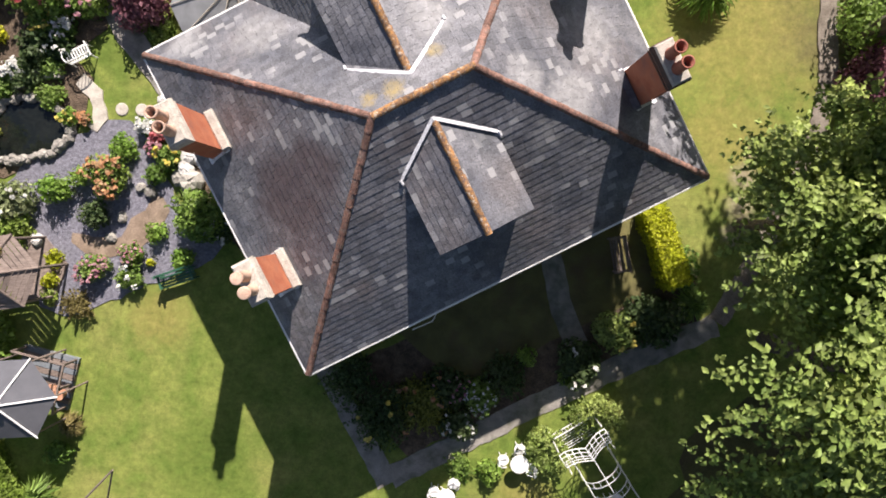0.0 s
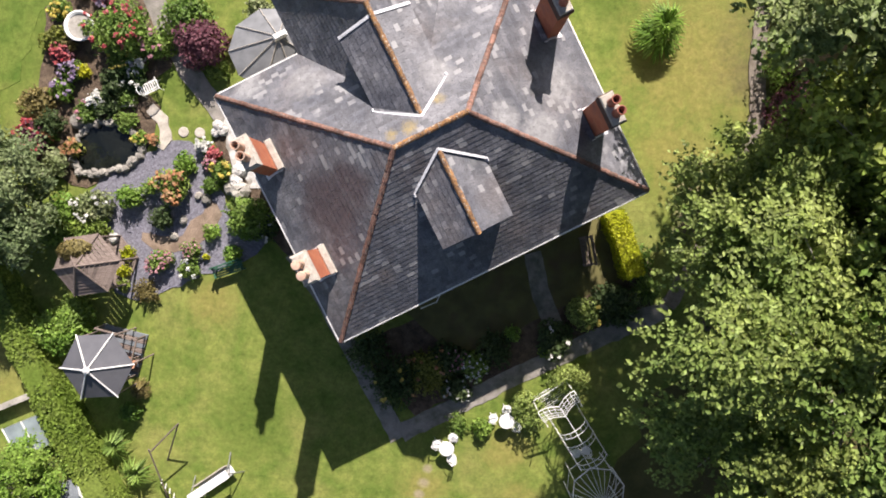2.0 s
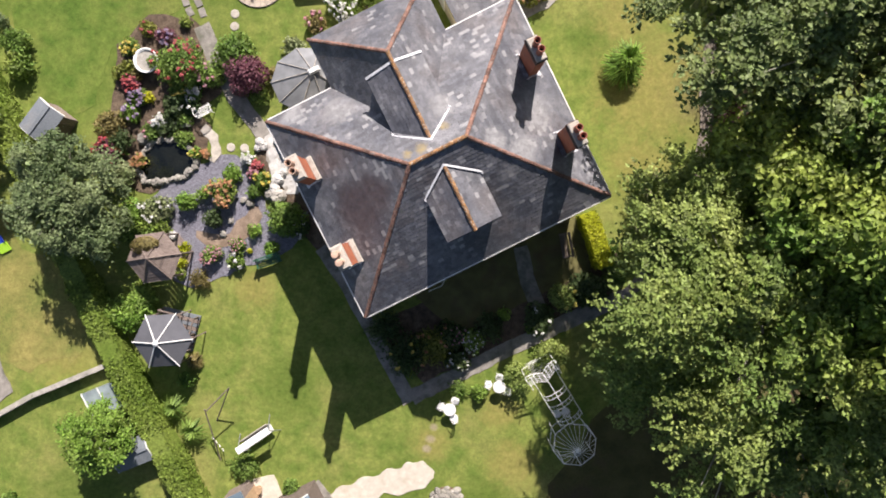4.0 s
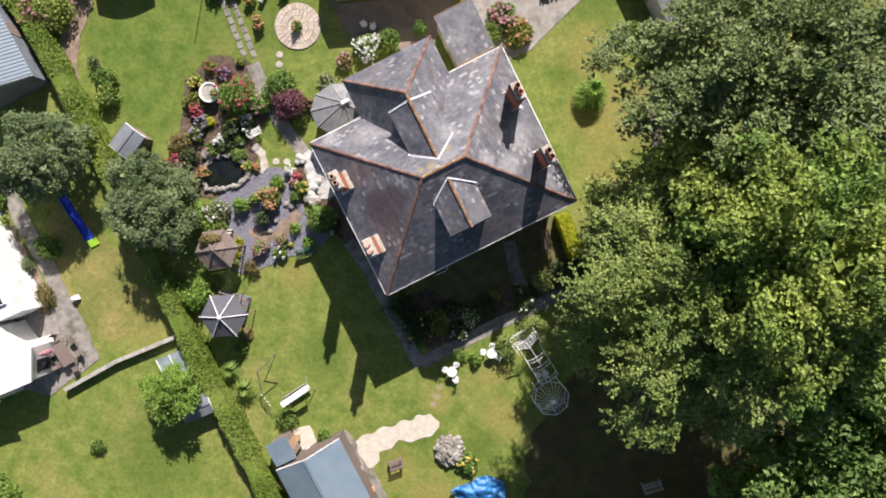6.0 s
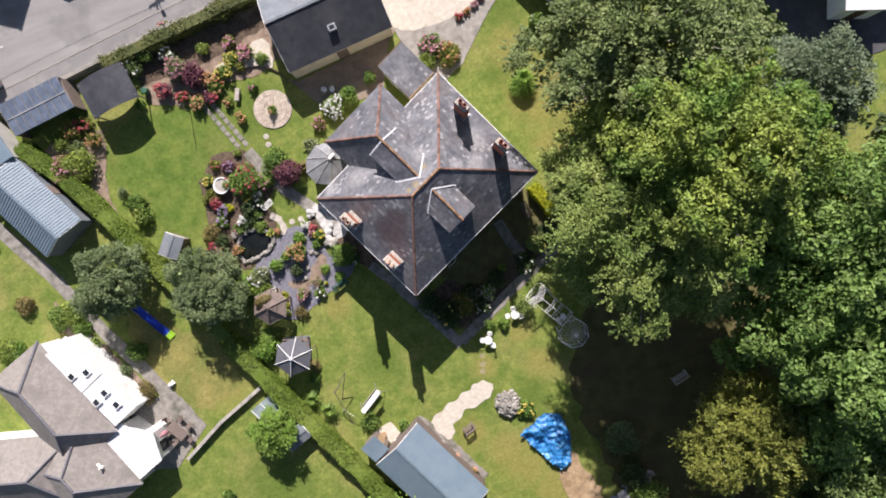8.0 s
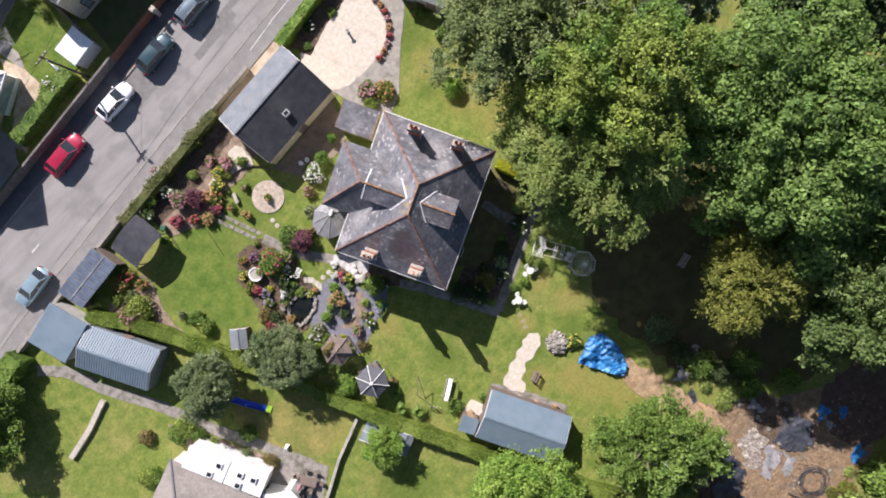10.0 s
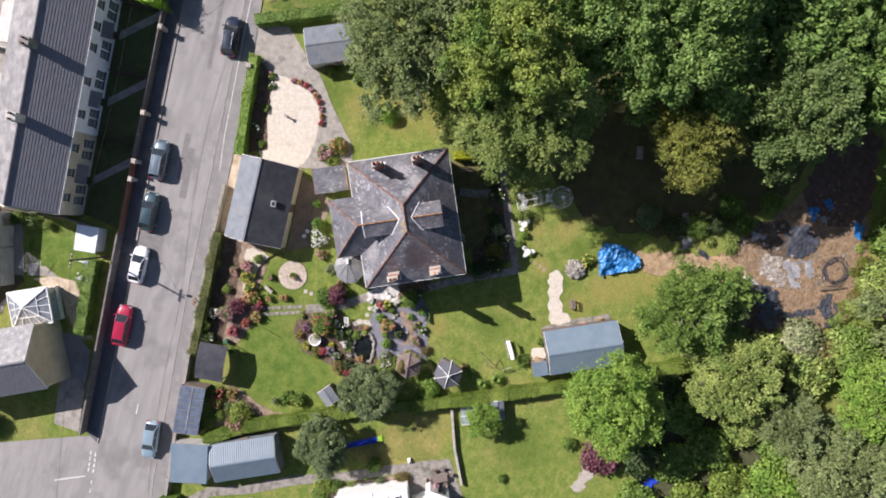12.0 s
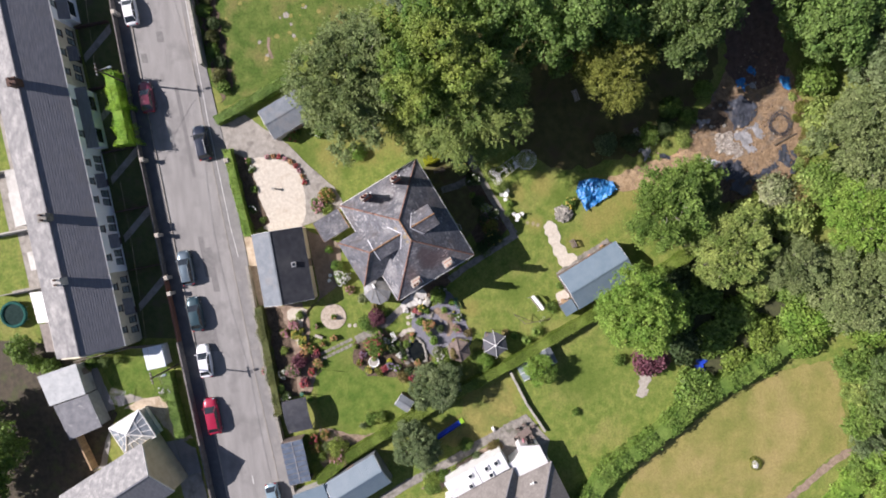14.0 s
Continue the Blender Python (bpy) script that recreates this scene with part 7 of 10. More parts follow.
def parked_car(label, x, y, rz, paint, L=4.3, W=1.78, H=1.46, estate=False):
    """A car whose nose points along local x."""
    t = thing("car", label, "car", x, y, 0.02, rz, group="cars parked along the road")
    h, w = L / 2, W / 2
    # body: stations along the length with half width, sill and shoulder heights
    st = [(-h, 0.6, 0.45, 0.66), (-h + 0.06, 0.78, 0.36, 0.8), (-h + 0.2, 0.9, 0.28, 0.9), (-h + 0.55, 0.97, 0.22, 0.96), (-0.6, 1.0, 0.2, 0.97), (0.5, 1.0, 0.2, 0.95), (h - 1.15, 0.985, 0.2, 0.93), (h - 0.6, 0.94, 0.22, 0.85), (h - 0.28, 0.84, 0.26, 0.75), (h - 0.1, 0.7, 0.32, 0.66), (h, 0.5, 0.42, 0.56)]
    V, F = [], []
    for sx, k, lo, hi in st:
        a = w * k
        V += [(sx, -a * 0.92, lo), (sx, -a, lo + 0.15), (sx, -a, hi - 0.16), (sx, -a * 0.9, hi - 0.02), (sx, -a * 0.5, hi + 0.025), (sx, a * 0.5, hi + 0.025), (sx, a * 0.9, hi - 0.02), (sx, a, hi - 0.16), (sx, a, lo + 0.15), (sx, a * 0.92, lo)]
    for i in range(len(st) - 1):
        F += [(i * 10 + j, i * 10 + (j + 1) % 10, i * 10 + 10 + (j + 1) % 10, i * 10 + 10 + j) for j in range(10)]
    F += [tuple(range(10))[::-1], tuple(range(len(V) - 10, len(V)))]
    body = part("body", (V, [f[::-1] for f in F]), paint, t, "", True)
    # cabin
    xr, xf = (-h + 0.22 if estate else -h + 0.32), h - 1.1
    tr, tf = (xr + 0.35 if estate else xr + 0.62), xf - 0.85
    zb, zt = 0.93, H - 0.05
    b = [(xr, -w * 0.84), (xf, -w * 0.84), (xf, w * 0.84), (xr, w * 0.84)]
    u = [(tr, -w * 0.64), (tf, -w * 0.64), (tf, w * 0.64), (tr, w * 0.64)]
    for p, q in [((*b[i], zb), (*u[i], zt)) for i in range(4)] + [(((xr + xf) / 2 - 0.1, s * w * 0.84, zb), ((tr + tf) / 2, s * w * 0.64, zt)) for s in (-1, 1)]:
        part("pillar", rod(p, q, 0.05, 0.05, 6), paint, t)
    for nm, i, j in (("rear_window", 3, 0), ("side_window", 0, 1), ("windscreen", 1, 2), ("side_window", 2, 3)):
        part(nm, slab([(*b[i], zb), (*b[j], zb), (*u[j], zt), (*u[i], zt)], 0.02), "dark_glass", t)
    V, F = [], []
    n = 6
    for i in range(n + 1):
        for j in range(n + 1):
            p, q = i / n * 2 - 1, j / n * 2 - 1
            V.append(((tr + tf) / 2 + p * (tf - tr) / 2 * 1.04, q * w * 0.67, zt + 0.06 * (1 - p * p * 0.8) * (1 - q * q * 0.9)))
    F = [(i * (n + 1) + j, (i + 1) * (n + 1) + j, (i + 1) * (n + 1) + j + 1, i * (n + 1) + j + 1) for i in range(n) for j in range(n)]
    part("roof", (V, F), paint, t, "", True)
    if estate:
        for s in (-1, 1):
            part("roof_rail", rod((tr + 0.15, s * w * 0.58, H + 0.03), (tf - 0.15, s * w * 0.58, H + 0.03), 0.025), "grey_metal", t)
    for sx in (-h + 0.8, h - 0.85):
        for s in (-1, 1):
            wh = part("wheel", rod((sx, s * (w - 0.2), 0.31), (sx, s * (w - 0.01), 0.31), 0.31, 0.31, 18), "rubber", t)
            part("rim", rod((sx, s * (w - 0.02), 0.31), (sx, s * (w + 0.004), 0.31), 0.2, 0.19, 12), "grey_metal", wh)
    for s in (-1, 1):
        part("headlight", box(h - 0.32, s * w * 0.6 - 0.17, 0.56, h - 0.08, s * w * 0.6 + 0.17, 0.73, 0.04), "pale_glass", t)
        part("tail_light", box(-h + 0.02, s * w * 0.68 - 0.14, 0.62, -h + 0.16, s * w * 0.68 + 0.14, 0.82, 0.03), "tail_red", t)
        part("wing_mirror", box(xf - 0.25, s * (w + 0.07) - 0.1, 0.93, xf - 0.1, s * (w + 0.07) + 0.1, 1.06, 0.03), paint, t)
    part("number_plate", box(-h - 0.012, -0.26, 0.5, -h + 0.03, 0.26, 0.61), "white_paint", t)
    return t


M["tail_red"] = mat("tail_red", (0.35, 0.01, 0.01), (0.4, 0.02, 0.02), 3, 0.25, 0, 20)
P_BLACK, P_RED = car_paint("paint_navy", (0.018, 0.026, 0.045)), car_paint("paint_red", (0.33, 0.012, 0.045), 0.1)
P_WHITE, P_TEAL = car_paint("paint_white", (0.75, 0.76, 0.78), 0.0), car_paint("paint_teal", (0.03, 0.065, 0.08))
P_SILVER, P_BLUE = car_paint("paint_slate", (0.12, 0.165, 0.2), 0.5), car_paint("paint_pale_blue", (0.3, 0.42, 0.48), 0.4)
P_PINK = car_paint("paint_maroon", (0.17, 0.035, 0.06), 0.3)
parked_car("white hatchback parked further up the road", 31.4, 38.0, 6, P_WHITE)
parked_car("dull maroon hatchback parked beside the terrace wall", 19.85, 37.0, 5, P_PINK, 4.1)
parked_car("dark navy off-roader parked by the drive", 13.3, 30.35, 8, P_BLACK, 4.6, 1.9, 1.7, True)
parked_car("slate-grey estate car parked beside the road", -2.97, 34.18, 6, P_SILVER, 4.7, 1.8, 1.5, True)
parked_car("dark teal hatchback parked beside the road", -9.18, 33.54, 6, P_TEAL, 4.65, 1.8)
parked_car("white hatchback parked beside the road", -15.57, 32.95, 4, P_WHITE, 4.5)
parked_car("bright red hatchback parked beside the road", -23.1, 32.68, 6, P_RED, 4.95, 1.86)
parked_car("pale blue saloon car at the junction", -35.25, 25.48, 188, P_BLUE, 4.6)
parked_car("red car waiting beyond the junction", -50.72, 27.57, 12, P_RED, 4.2)


# ---- garden plants ----
for i, (lb, x, y, r, h, lf, fl, many) in enumerate((
    ("tall climbing bush with red flowers", -15.52, 9.96, 1.5, 1.8, "leaf_mid", "red", 90),
    ("leafy bush with red and green leaves", -13.97, 9.52, 0.8, 1.2, "leaf_mid", "pink", 30),
    ("small bright red flowering shrub", -18.68, 9.06, 0.55, 0.7, "leaf_purple", "red", 120),
    ("mauve flowering perennial clump", -18.35, 8.38, 0.6, 0.6, "leaf_mid", "mauve", 70),
    ("yellow-green leafy perennial clump", -17.79, 8.38, 0.4, 0.5, "leaf_lime", "", 0),
    ("low leafy shrub with mauve flowers", -18.81, 7.39, 0.7, 0.6, "leaf_bright", "mauve", 25),
    ("white hydrangea bush in full flower", -17.06, 6.95, 0.42, 0.6, "leaf_mid", "white", 120),
    ("white flowering shrub beside the path", -14.95, 8.48, 0.5, 0.7, "leaf_mid", "white", 70),
    ("low green shrub with small flowers", -15.65, 8.79, 0.8, 0.8, "leaf_mid", "yellow", 20),
    ("dark red maple with fine leaves", -20.19, 4.98, 0.85, 1.1, "leaf_purple", "red", 60),
    ("rounded dark green conifer shrub", -19.38, 5.83, 0.75, 0.9, "leaf_dark", "", 0),
    ("straw-coloured ornamental grass clump", -19.88, 6.70, 0.9, 0.9, "leaf_straw", "", 0),
    ("orange lilies beside the pond", -18.37, 4.63, 0.5, 0.6, "leaf_olive", "orange", 60),
    ("orange lilies beside the pond", -19.50, 5.13, 0.35, 0.5, "leaf_mid", "orange", 40),
    ("pale variegated shrub beside the pond", -19.31, 3.82, 0.8, 0.7, "leaf_variegated", "", 0),
    ("marginal plants at the pond's edge", -15.69, 5.88, 0.55, 0.5, "leaf_mid", "", 0),
    ("bright green marginal plant at the pond", -15.02, 5.08, 0.4, 0.5, "leaf_bright", "yellow", 10),
    ("orange flowering clump at the pond's end", -14.38, 5.00, 0.28, 0.4, "leaf_mid", "orange", 50),
    ("rounded pale green shrub on the chippings", -12.79, 3.79, 0.6, 0.6, "leaf_bright", "", 0),
    ("clipped green ball on the chippings", -15.47, 2.12, 0.62, 1.0, "leaf_bright", "", 0),
    ("rounded green shrub on the chippings", -14.50, 2.68, 0.45, 0.8, "leaf_bright", "", 0),
    ("large orange and pink azalea in bloom", -13.33, 2.69, 0.92, 1.1, "leaf_yellow", "orange", 150),
    ("dark green shrub beneath the azalea", -13.95, 1.16, 0.6, 0.8, "leaf_dark", "", 0),
    ("variegated cream and green shrub", -17.32, 1.67, 0.95, 0.9, "leaf_variegated", "white", 30),
    ("rounded green shrub beside the summerhouse", -18.74, 1.51, 0.75, 1.0, "leaf_bright", "", 0),
    ("lime green spreading shrub", -17.65, 0.55, 1.05, 0.8, "leaf_yellow", "", 0),
    ("small lime ball shrub in a row", -15.82, -0.63, 0.4, 0.5, "leaf_lime", "", 0),
    ("small lime ball shrub in a row", -16.01, -1.50, 0.38, 0.45, "leaf_lime", "", 0),
    ("small lime ball shrub in a row", -16.08, -2.20, 0.38, 0.45, "leaf_yellow", "", 0),
    ("pink rose bush in bloom", -14.19, -0.98, 0.62, 0.8, "leaf_mid", "pink", 110),
    ("magenta rose bush in bloom", -12.54, -0.47, 0.55, 0.7, "leaf_mid", "pink", 60),
    ("green shrub at the lawn's edge", -12.72, -1.45, 0.6, 0.6, "leaf_mid", "white", 12),
    ("lime ball shrub on the chippings", -11.60, 0.38, 0.46, 0.6, "leaf_bright", "", 0),
    ("small lime tuft on the chippings", -11.94, -0.78, 0.2, 0.3, "leaf_lime", "", 0),
    ("green shrub behind the bench", -10.57, -0.64, 0.48, 0.5, "leaf_bright", "", 0),
    ("large glossy laurel against the wall", -9.56, 1.08, 1.2, 1.7, "leaf_mid", "", 0),
    ("dark shrub at the house corner", -8.80, 0.54, 0.6, 0.9, "leaf_dark", "white", 18),
    ("tan feathery grass at the lawn's edge", -14.88, -2.53, 0.65, 0.6, "leaf_straw", "", 0),
    ("low green shrub beside the wall", -11.60, 2.76, 0.5, 0.6, "leaf_mid", "", 0),
    ("mixed low shrub with pale flowers", -11.00, 3.42, 0.6, 0.6, "leaf_mid", "yellow", 25),
    ("pot of red geraniums", -11.37, 4.29, 0.3, 0.45, "leaf_mid", "red", 130),
    ("white flowering pot plants", -11.88, 4.64, 0.42, 0.45, "leaf_mid", "white", 110),
    ("pink pot plants beside the wall", -11.58, 3.87, 0.4, 0.45, "leaf_mid", "pink", 40),
    ("purple-leaved maple beside the path", -11.65, 9.43, 1.25, 1.7, "leaf_purple", "", 0),
    ("rounded bright green shrub", -12.35, 10.77, 1.25, 1.3, "leaf_mid", "", 0),
    ("mixed lime and green border plants", -11.04, 8.44, 0.6, 0.6, "leaf_yellow", "", 0),
    ("dark green shrub in the planted bed", -16.20, 7.73, 0.8, 0.9, "leaf_dark", "", 0),
    ("dark green shrub in the planted bed", -15.25, 7.86, 0.7, 0.7, "leaf_dark", "white", 14),
    ("low dark shrub behind the pond", -16.57, 6.65, 0.7, 0.6, "leaf_dark", "", 0),
    ("low dark shrub behind the pond", -17.64, 6.34, 0.6, 0.6, "leaf_mid", "pink", 8),
    ("low leafy plants behind the pond", -15.68, 7.01, 0.5, 0.5, "leaf_mid", "", 0),
    ("yellow-green perennials near the fountain", -19.05, 9.84, 0.7, 0.7, "leaf_olive", "", 0),
    ("brownish perennials near the fountain", -18.54, 9.69, 0.45, 0.5, "leaf_straw", "", 0),
    ("green plant over the fountain's rim", -17.18, 10.31, 0.45, 1.0, "leaf_mid", "", 0),
    ("pale low plants at the summerhouse", -19.31, 0.37, 0.8, 0.8, "leaf_mid", "", 0),
    ("small planting in the sandy yard", 9.33, 24.34, 0.5, 0.4, "leaf_mid", "white", 10),
    ("small planting in the sandy yard", 6.69, 24.22, 0.5, 0.4, "leaf_mid", "", 0),
    ("small planting in the sandy yard", 4.09, 24.63, 0.6, 0.5, "leaf_dark", "white", 8),
    ("small planting in the sandy yard", 2.49, 23.50, 0.5, 0.4, "leaf_mid", "", 0),
    ("small planting in the sandy yard", 10.48, 24.60, 0.5, 0.5, "leaf_mid", "pink", 8),
    ("bushes beside the drive garage", 13.27, 18.25, 0.8, 0.8, "leaf_mid", "red", 20),
    ("bushes behind the drive garage", 13.35, 14.87, 0.8, 0.9, "leaf_mid", "", 0),
    ("green bushes beside the bungalow", -35.3, 4.1, 1.2, 1.1, "leaf_mid", "", 0),
    ("green bush beside the bungalow", -33.9, 2.6, 0.9, 1.0, "leaf_mid", "", 0),
    ("lime shrub beside the bungalow", -33.4, 0.9, 0.55, 0.7, "leaf_yellow", "", 0),
    ("small conifer beside the path", -31.6, -2.2, 0.6, 0.8, "leaf_greygreen", "", 0),
    ("dry feathery shrub on the terrace", -30.4, -4.6, 0.8, 0.8, "leaf_straw", "", 0),
    ("dry bush beside the shed path", -38.1, 6.2, 0.9, 0.8, "leaf_straw", "", 0),
    ("yellow-green bushes behind the bungalow", -40.8, 2.8, 1.2, 1.0, "leaf_yellow", "", 0),
    # far side of the lawn
    ("straw-coloured spiky clump by the conservatory", -10.28, 9.69, 0.5, 0.7, "leaf_straw", "", 0),
    ("orange shrub on the lawn", -14.08, 15.51, 0.5, 0.6, "leaf_yellow", "orange", 70),
    ("white hydrangea against the house", -5.96, 13.65, 1.05, 1.1, "leaf_mid", "white", 170),
    ("clipped yellow-green dome beside the house", -4.43, 14.07, 0.85, 1.1, "leaf_yellow", "", 0),
    ("clipped yellow-green cone on the yard", -2.19, 15.00, 0.6, 1.0, "leaf_yellow", "", 0),
    ("pale shrub against the house corner", -7.76, 12.63, 0.7, 0.7, "leaf_straw", "pink", 20),
    ("pale green low hedge plants by the conservatory", -8.99, 11.20, 0.8, 0.7, "leaf_variegated", "", 0),
    ("shrub in the paved circle", -11.23, 15.25, 0.42, 0.7, "leaf_mid", "orange", 20),
    ("yellow shrub at the bed's edge", -18.76, 11.32, 0.6, 0.7, "leaf_yellow", "yellow", 40),
    ("dark purple shrub in the bed", -16.63, 11.91, 0.6, 0.7, "leaf_purple", "mauve", 25),
    ("yellow-green shrub beside the slabs", -15.45, 12.77, 0.4, 0.5, "leaf_yellow", "", 0),
    ("brown and red border plants", -17.74, 12.40, 0.5, 0.5, "leaf_olive", "red", 15),
    ("yellow shrub at the lawn's edge", -25.16, 10.14, 0.9, 1.0, "leaf_yellow", "", 0),
    ("green shrub at the lawn's edge", -25.32, 11.44, 0.9, 1.1, "leaf_mid", "", 0),
    ("blue-grey conifer beside the lawn", -26.19, 12.65, 0.5, 0.9, "leaf_greygreen", "", 0),
    ("large pale flowering shrub in the corner", -29.75, 15.92, 1.5, 1.6, "leaf_straw", "pink", 30),
    # mixed planting by the road
    ("purple maple in the mixed bed", -16.65, 20.34, 1.1, 1.5, "leaf_purple", "", 0),
    ("silvery white spiky shrub", -18.05, 21.70, 0.9, 1.2, "leaf_variegated", "white", 40),
    ("bright orange-red flowering shrub", -15.88, 19.62, 0.7, 0.8, "leaf_olive", "orange", 140),
    ("crimson leaved shrub at the bed's end", -19.59, 19.94, 0.7, 0.9, "leaf_purple", "red", 90),
    ("golden orange shrub at the lawn", -17.17, 17.90, 0.7, 0.8, "leaf_yellow", "orange", 90),
    ("dark purple low garden shrub", -16.09, 18.24, 0.7, 0.7, "leaf_purple", "", 0),
    ("yellow-green rounded garden shrub", -14.11, 19.75, 0.75, 0.8, "leaf_yellow", "yellow", 40),
    ("dull pink flowering shrub bed", -11.79, 20.73, 0.75, 0.8, "leaf_olive", "pink", 120),
    ("olive green rounded garden shrub", -12.64, 19.73, 0.5, 0.6, "leaf_olive", "", 0),
    ("olive yellow rounded shrub", -10.53, 19.70, 0.6, 0.7, "leaf_yellow", "", 0),
    ("pale green shrub in the bare bed", -12.79, 22.17, 0.5, 0.7, "leaf_yellow", "", 0),
    ("white flowering shrubs by the carport", -21.88, 23.39, 0.8, 1.0, "leaf_mid", "white", 40),
    ("yellow-green shrub at the lawn seat", -12.18, 17.68, 0.5, 0.6, "leaf_mid", "pink", 15),
    ("large pale green bush by the hedge", -28.90, 16.17, 1.5, 1.6, "leaf_yellow", "pink", 25),
    ("small bushes on the reddish soil", -28.26, 19.28, 0.9, 0.8, "leaf_olive", "orange", 30),
    ("small pink-flowered shrub beside the road wall", -17.58, 24.89, 0.7, 0.9, "leaf_olive", "pink", 60),
    ("loose green shrub beside the road wall", -20.21, 23.40, 0.8, 1.0, "leaf_mid", "", 0),
    ("tan and pink shrub in the sandy bed", -12.81, 22.00, 0.6, 0.7, "leaf_olive", "pink", 70),
    ("yellow-green shrub in the sandy bed", -15.15, 22.26, 0.6, 0.7, "leaf_yellow", "", 0),
    ("small golden shrub on the lawn's edge", -14.64, 17.19, 0.5, 0.6, "leaf_yellow", "orange", 30),
    ("grey-green spiky clump in the bare bed", -14.76, 24.80, 0.5, 0.6, "leaf_greygreen", "", 0),
    ("white flowering shrub behind the maple", -18.34, 22.72, 0.7, 0.9, "leaf_variegated", "white", 50),
    ("small red-leaved shrub at the bed's edge", -14.59, 19.83, 0.45, 0.5, "leaf_purple", "red", 25),
    ("yellow-green shrub beside the carport", -22.13, 19.53, 0.5, 0.6, "leaf_yellow", "", 0),
    ("loose orange and yellow shrub beside the maple", -15.3, 18.9, 0.8, 0.8, "leaf_yellow", "orange", 70),
    ("airy pale pink flowering shrub", -17.9, 21.3, 1.0, 1.3, "leaf_sage", "pink", 110),
    ("loose yellow shrub in the mixed bed", -13.2, 20.5, 0.7, 0.8, "leaf_yellow", "yellow", 50),
    ("low red and green border shrub", -18.2, 18.9, 0.6, 0.6, "leaf_olive", "red", 60),
    ("crimson low border shrub", -15.8, 17.9, 0.5, 0.6, "leaf_purple", "red", 50),
    ("loose green shrub beside the carport", -22.3, 23.2, 0.9, 1.1, "leaf_mid", "", 0),
    ("loose green shrub beside the carport", -21.3, 22.5, 0.8, 1.0, "leaf_wood", "white", 20),
    ("straggling olive shrub below the carport", -28.6, 19.5, 0.9, 0.9, "leaf_olive", "", 0),
    ("straggling reddish shrub below the carport", -27.3, 19.4, 0.8, 0.8, "leaf_olive", "red", 50),
    ("straggling olive shrub on the reddish soil", -27.0, 17.9, 0.8, 0.9, "leaf_olive", "orange", 40),
    ("straggling yellow-green shrub on the reddish soil", -29.8, 18.7, 0.8, 0.8, "leaf_yellow", "", 0),
    ("straggling pale green shrub on the reddish soil", -28.7, 17.6, 0.8, 0.9, "leaf_sage", "", 0),
    # beside the corner house
    ("straggling shrub along the picket fence", -15.0, 48.8, 0.8, 1.1, "leaf_mid", "", 0),
    ("straggling shrub along the picket fence", -14.6, 46.5, 0.8, 1.0, "leaf_wood", "", 0),
    ("straggling shrub along the picket fence", -14.5, 44.6, 0.7, 0.9, "leaf_spray", "", 0),
    ("loose pale green shrub beside the garden store", -17.6, 38.4, 0.9, 1.1, "leaf_sage", "", 0),
    ("loose pale green shrub beside the garden store", -19.6, 38.1, 0.9, 1.1, "leaf_spray", "white", 30),
    ("loose green shrub on the tan paving", -22.8, 37.5, 0.8, 1.0, "leaf_bright", "", 0),
    ("loose green shrub on the tan paving", -24.4, 37.1, 0.7, 0.9, "leaf_mid", "pink", 30),
    ("bright green bush behind the lean-to", -14.0, 55.4, 1.3, 2.0, "leaf_bright", "", 0),
    ("bright green bush behind the lean-to", -14.6, 53.2, 1.2, 1.8, "leaf_mid", "", 0),
    # drive and yard
    ("mixed flower bed of pink and red blooms", 3.92, 15.99, 1.0, 0.9, "leaf_mid", "pink", 160),
    ("yellowish shrubs in the drive bed", 5.06, 14.68, 1.1, 0.8, "leaf_olive", "orange", 60),
    ("green shrubs in the drive bed", 3.20, 14.82, 0.8, 0.8, "leaf_yellow", "", 0),
    ("spiky green cordyline on the dry lawn", 10.33, 9.95, 1.35, 1.5, "leaf_bright", "", 0),
    ("small round shrub at the lawn's corner", 13.04, 15.02, 0.5, 0.6, "leaf_bright", "white", 10),
    # front bed
    ("straggling dark green shrub in the shaded bed", -3.74, -5.38, 1.1, 1.3, "leaf_dark", "", 0),
    ("straggling dark green shrub in the shaded bed", -2.55, -7.03, 1.3, 1.2, "leaf_dark", "yellow", 12),
    ("straggling dusky red-leaved shrub in the shaded bed", -0.88, -6.57, 1.2, 0.9, "leaf_olive", "orange", 25),
    ("white rose bush in bloom", 1.53, -6.30, 0.8, 1.0, "leaf_mid", "white", 60),
    ("cream rose bush in bloom", 0.57, -7.36, 0.8, 0.9, "leaf_dark", "white", 30),
    ("low shrubs with pink roses", 0.14, -5.97, 1.0, 0.8, "leaf_dark", "pink", 30),
    ("straggling dark green shrub beside the path", 2.56, -5.37, 0.9, 0.9, "leaf_dark", "", 0),
    ("small lime shrub beside the path", 4.95, -5.59, 0.32, 0.4, "leaf_bright", "", 0),
    ("bright shrub tip catching the sun", 3.39, -4.58, 0.4, 1.0, "leaf_bright", "", 0),
    ("dark shrub beside the path", 5.50, -4.83, 1.0, 1.0, "leaf_dark", "white", 14),
    ("yellow-green shrub beside the bed", 6.91, -3.51, 0.9, 1.2, "leaf_spray", "yellow", 12),
    ("dark green shrub near the hedge", 8.39, -3.12, 1.2, 1.2, "leaf_dark", "", 0),
    ("green shrub beside the yellow hedge", 9.43, -1.12, 0.9, 1.1, "leaf_mid", "", 0),
    ("spiky green plant below the hedge", 10.01, -2.47, 0.8, 1.0, "leaf_mid", "", 0),
    ("rounded bright green bush on the lawn", 1.87, -9.42, 0.55, 0.75, "leaf_bright", "", 0),
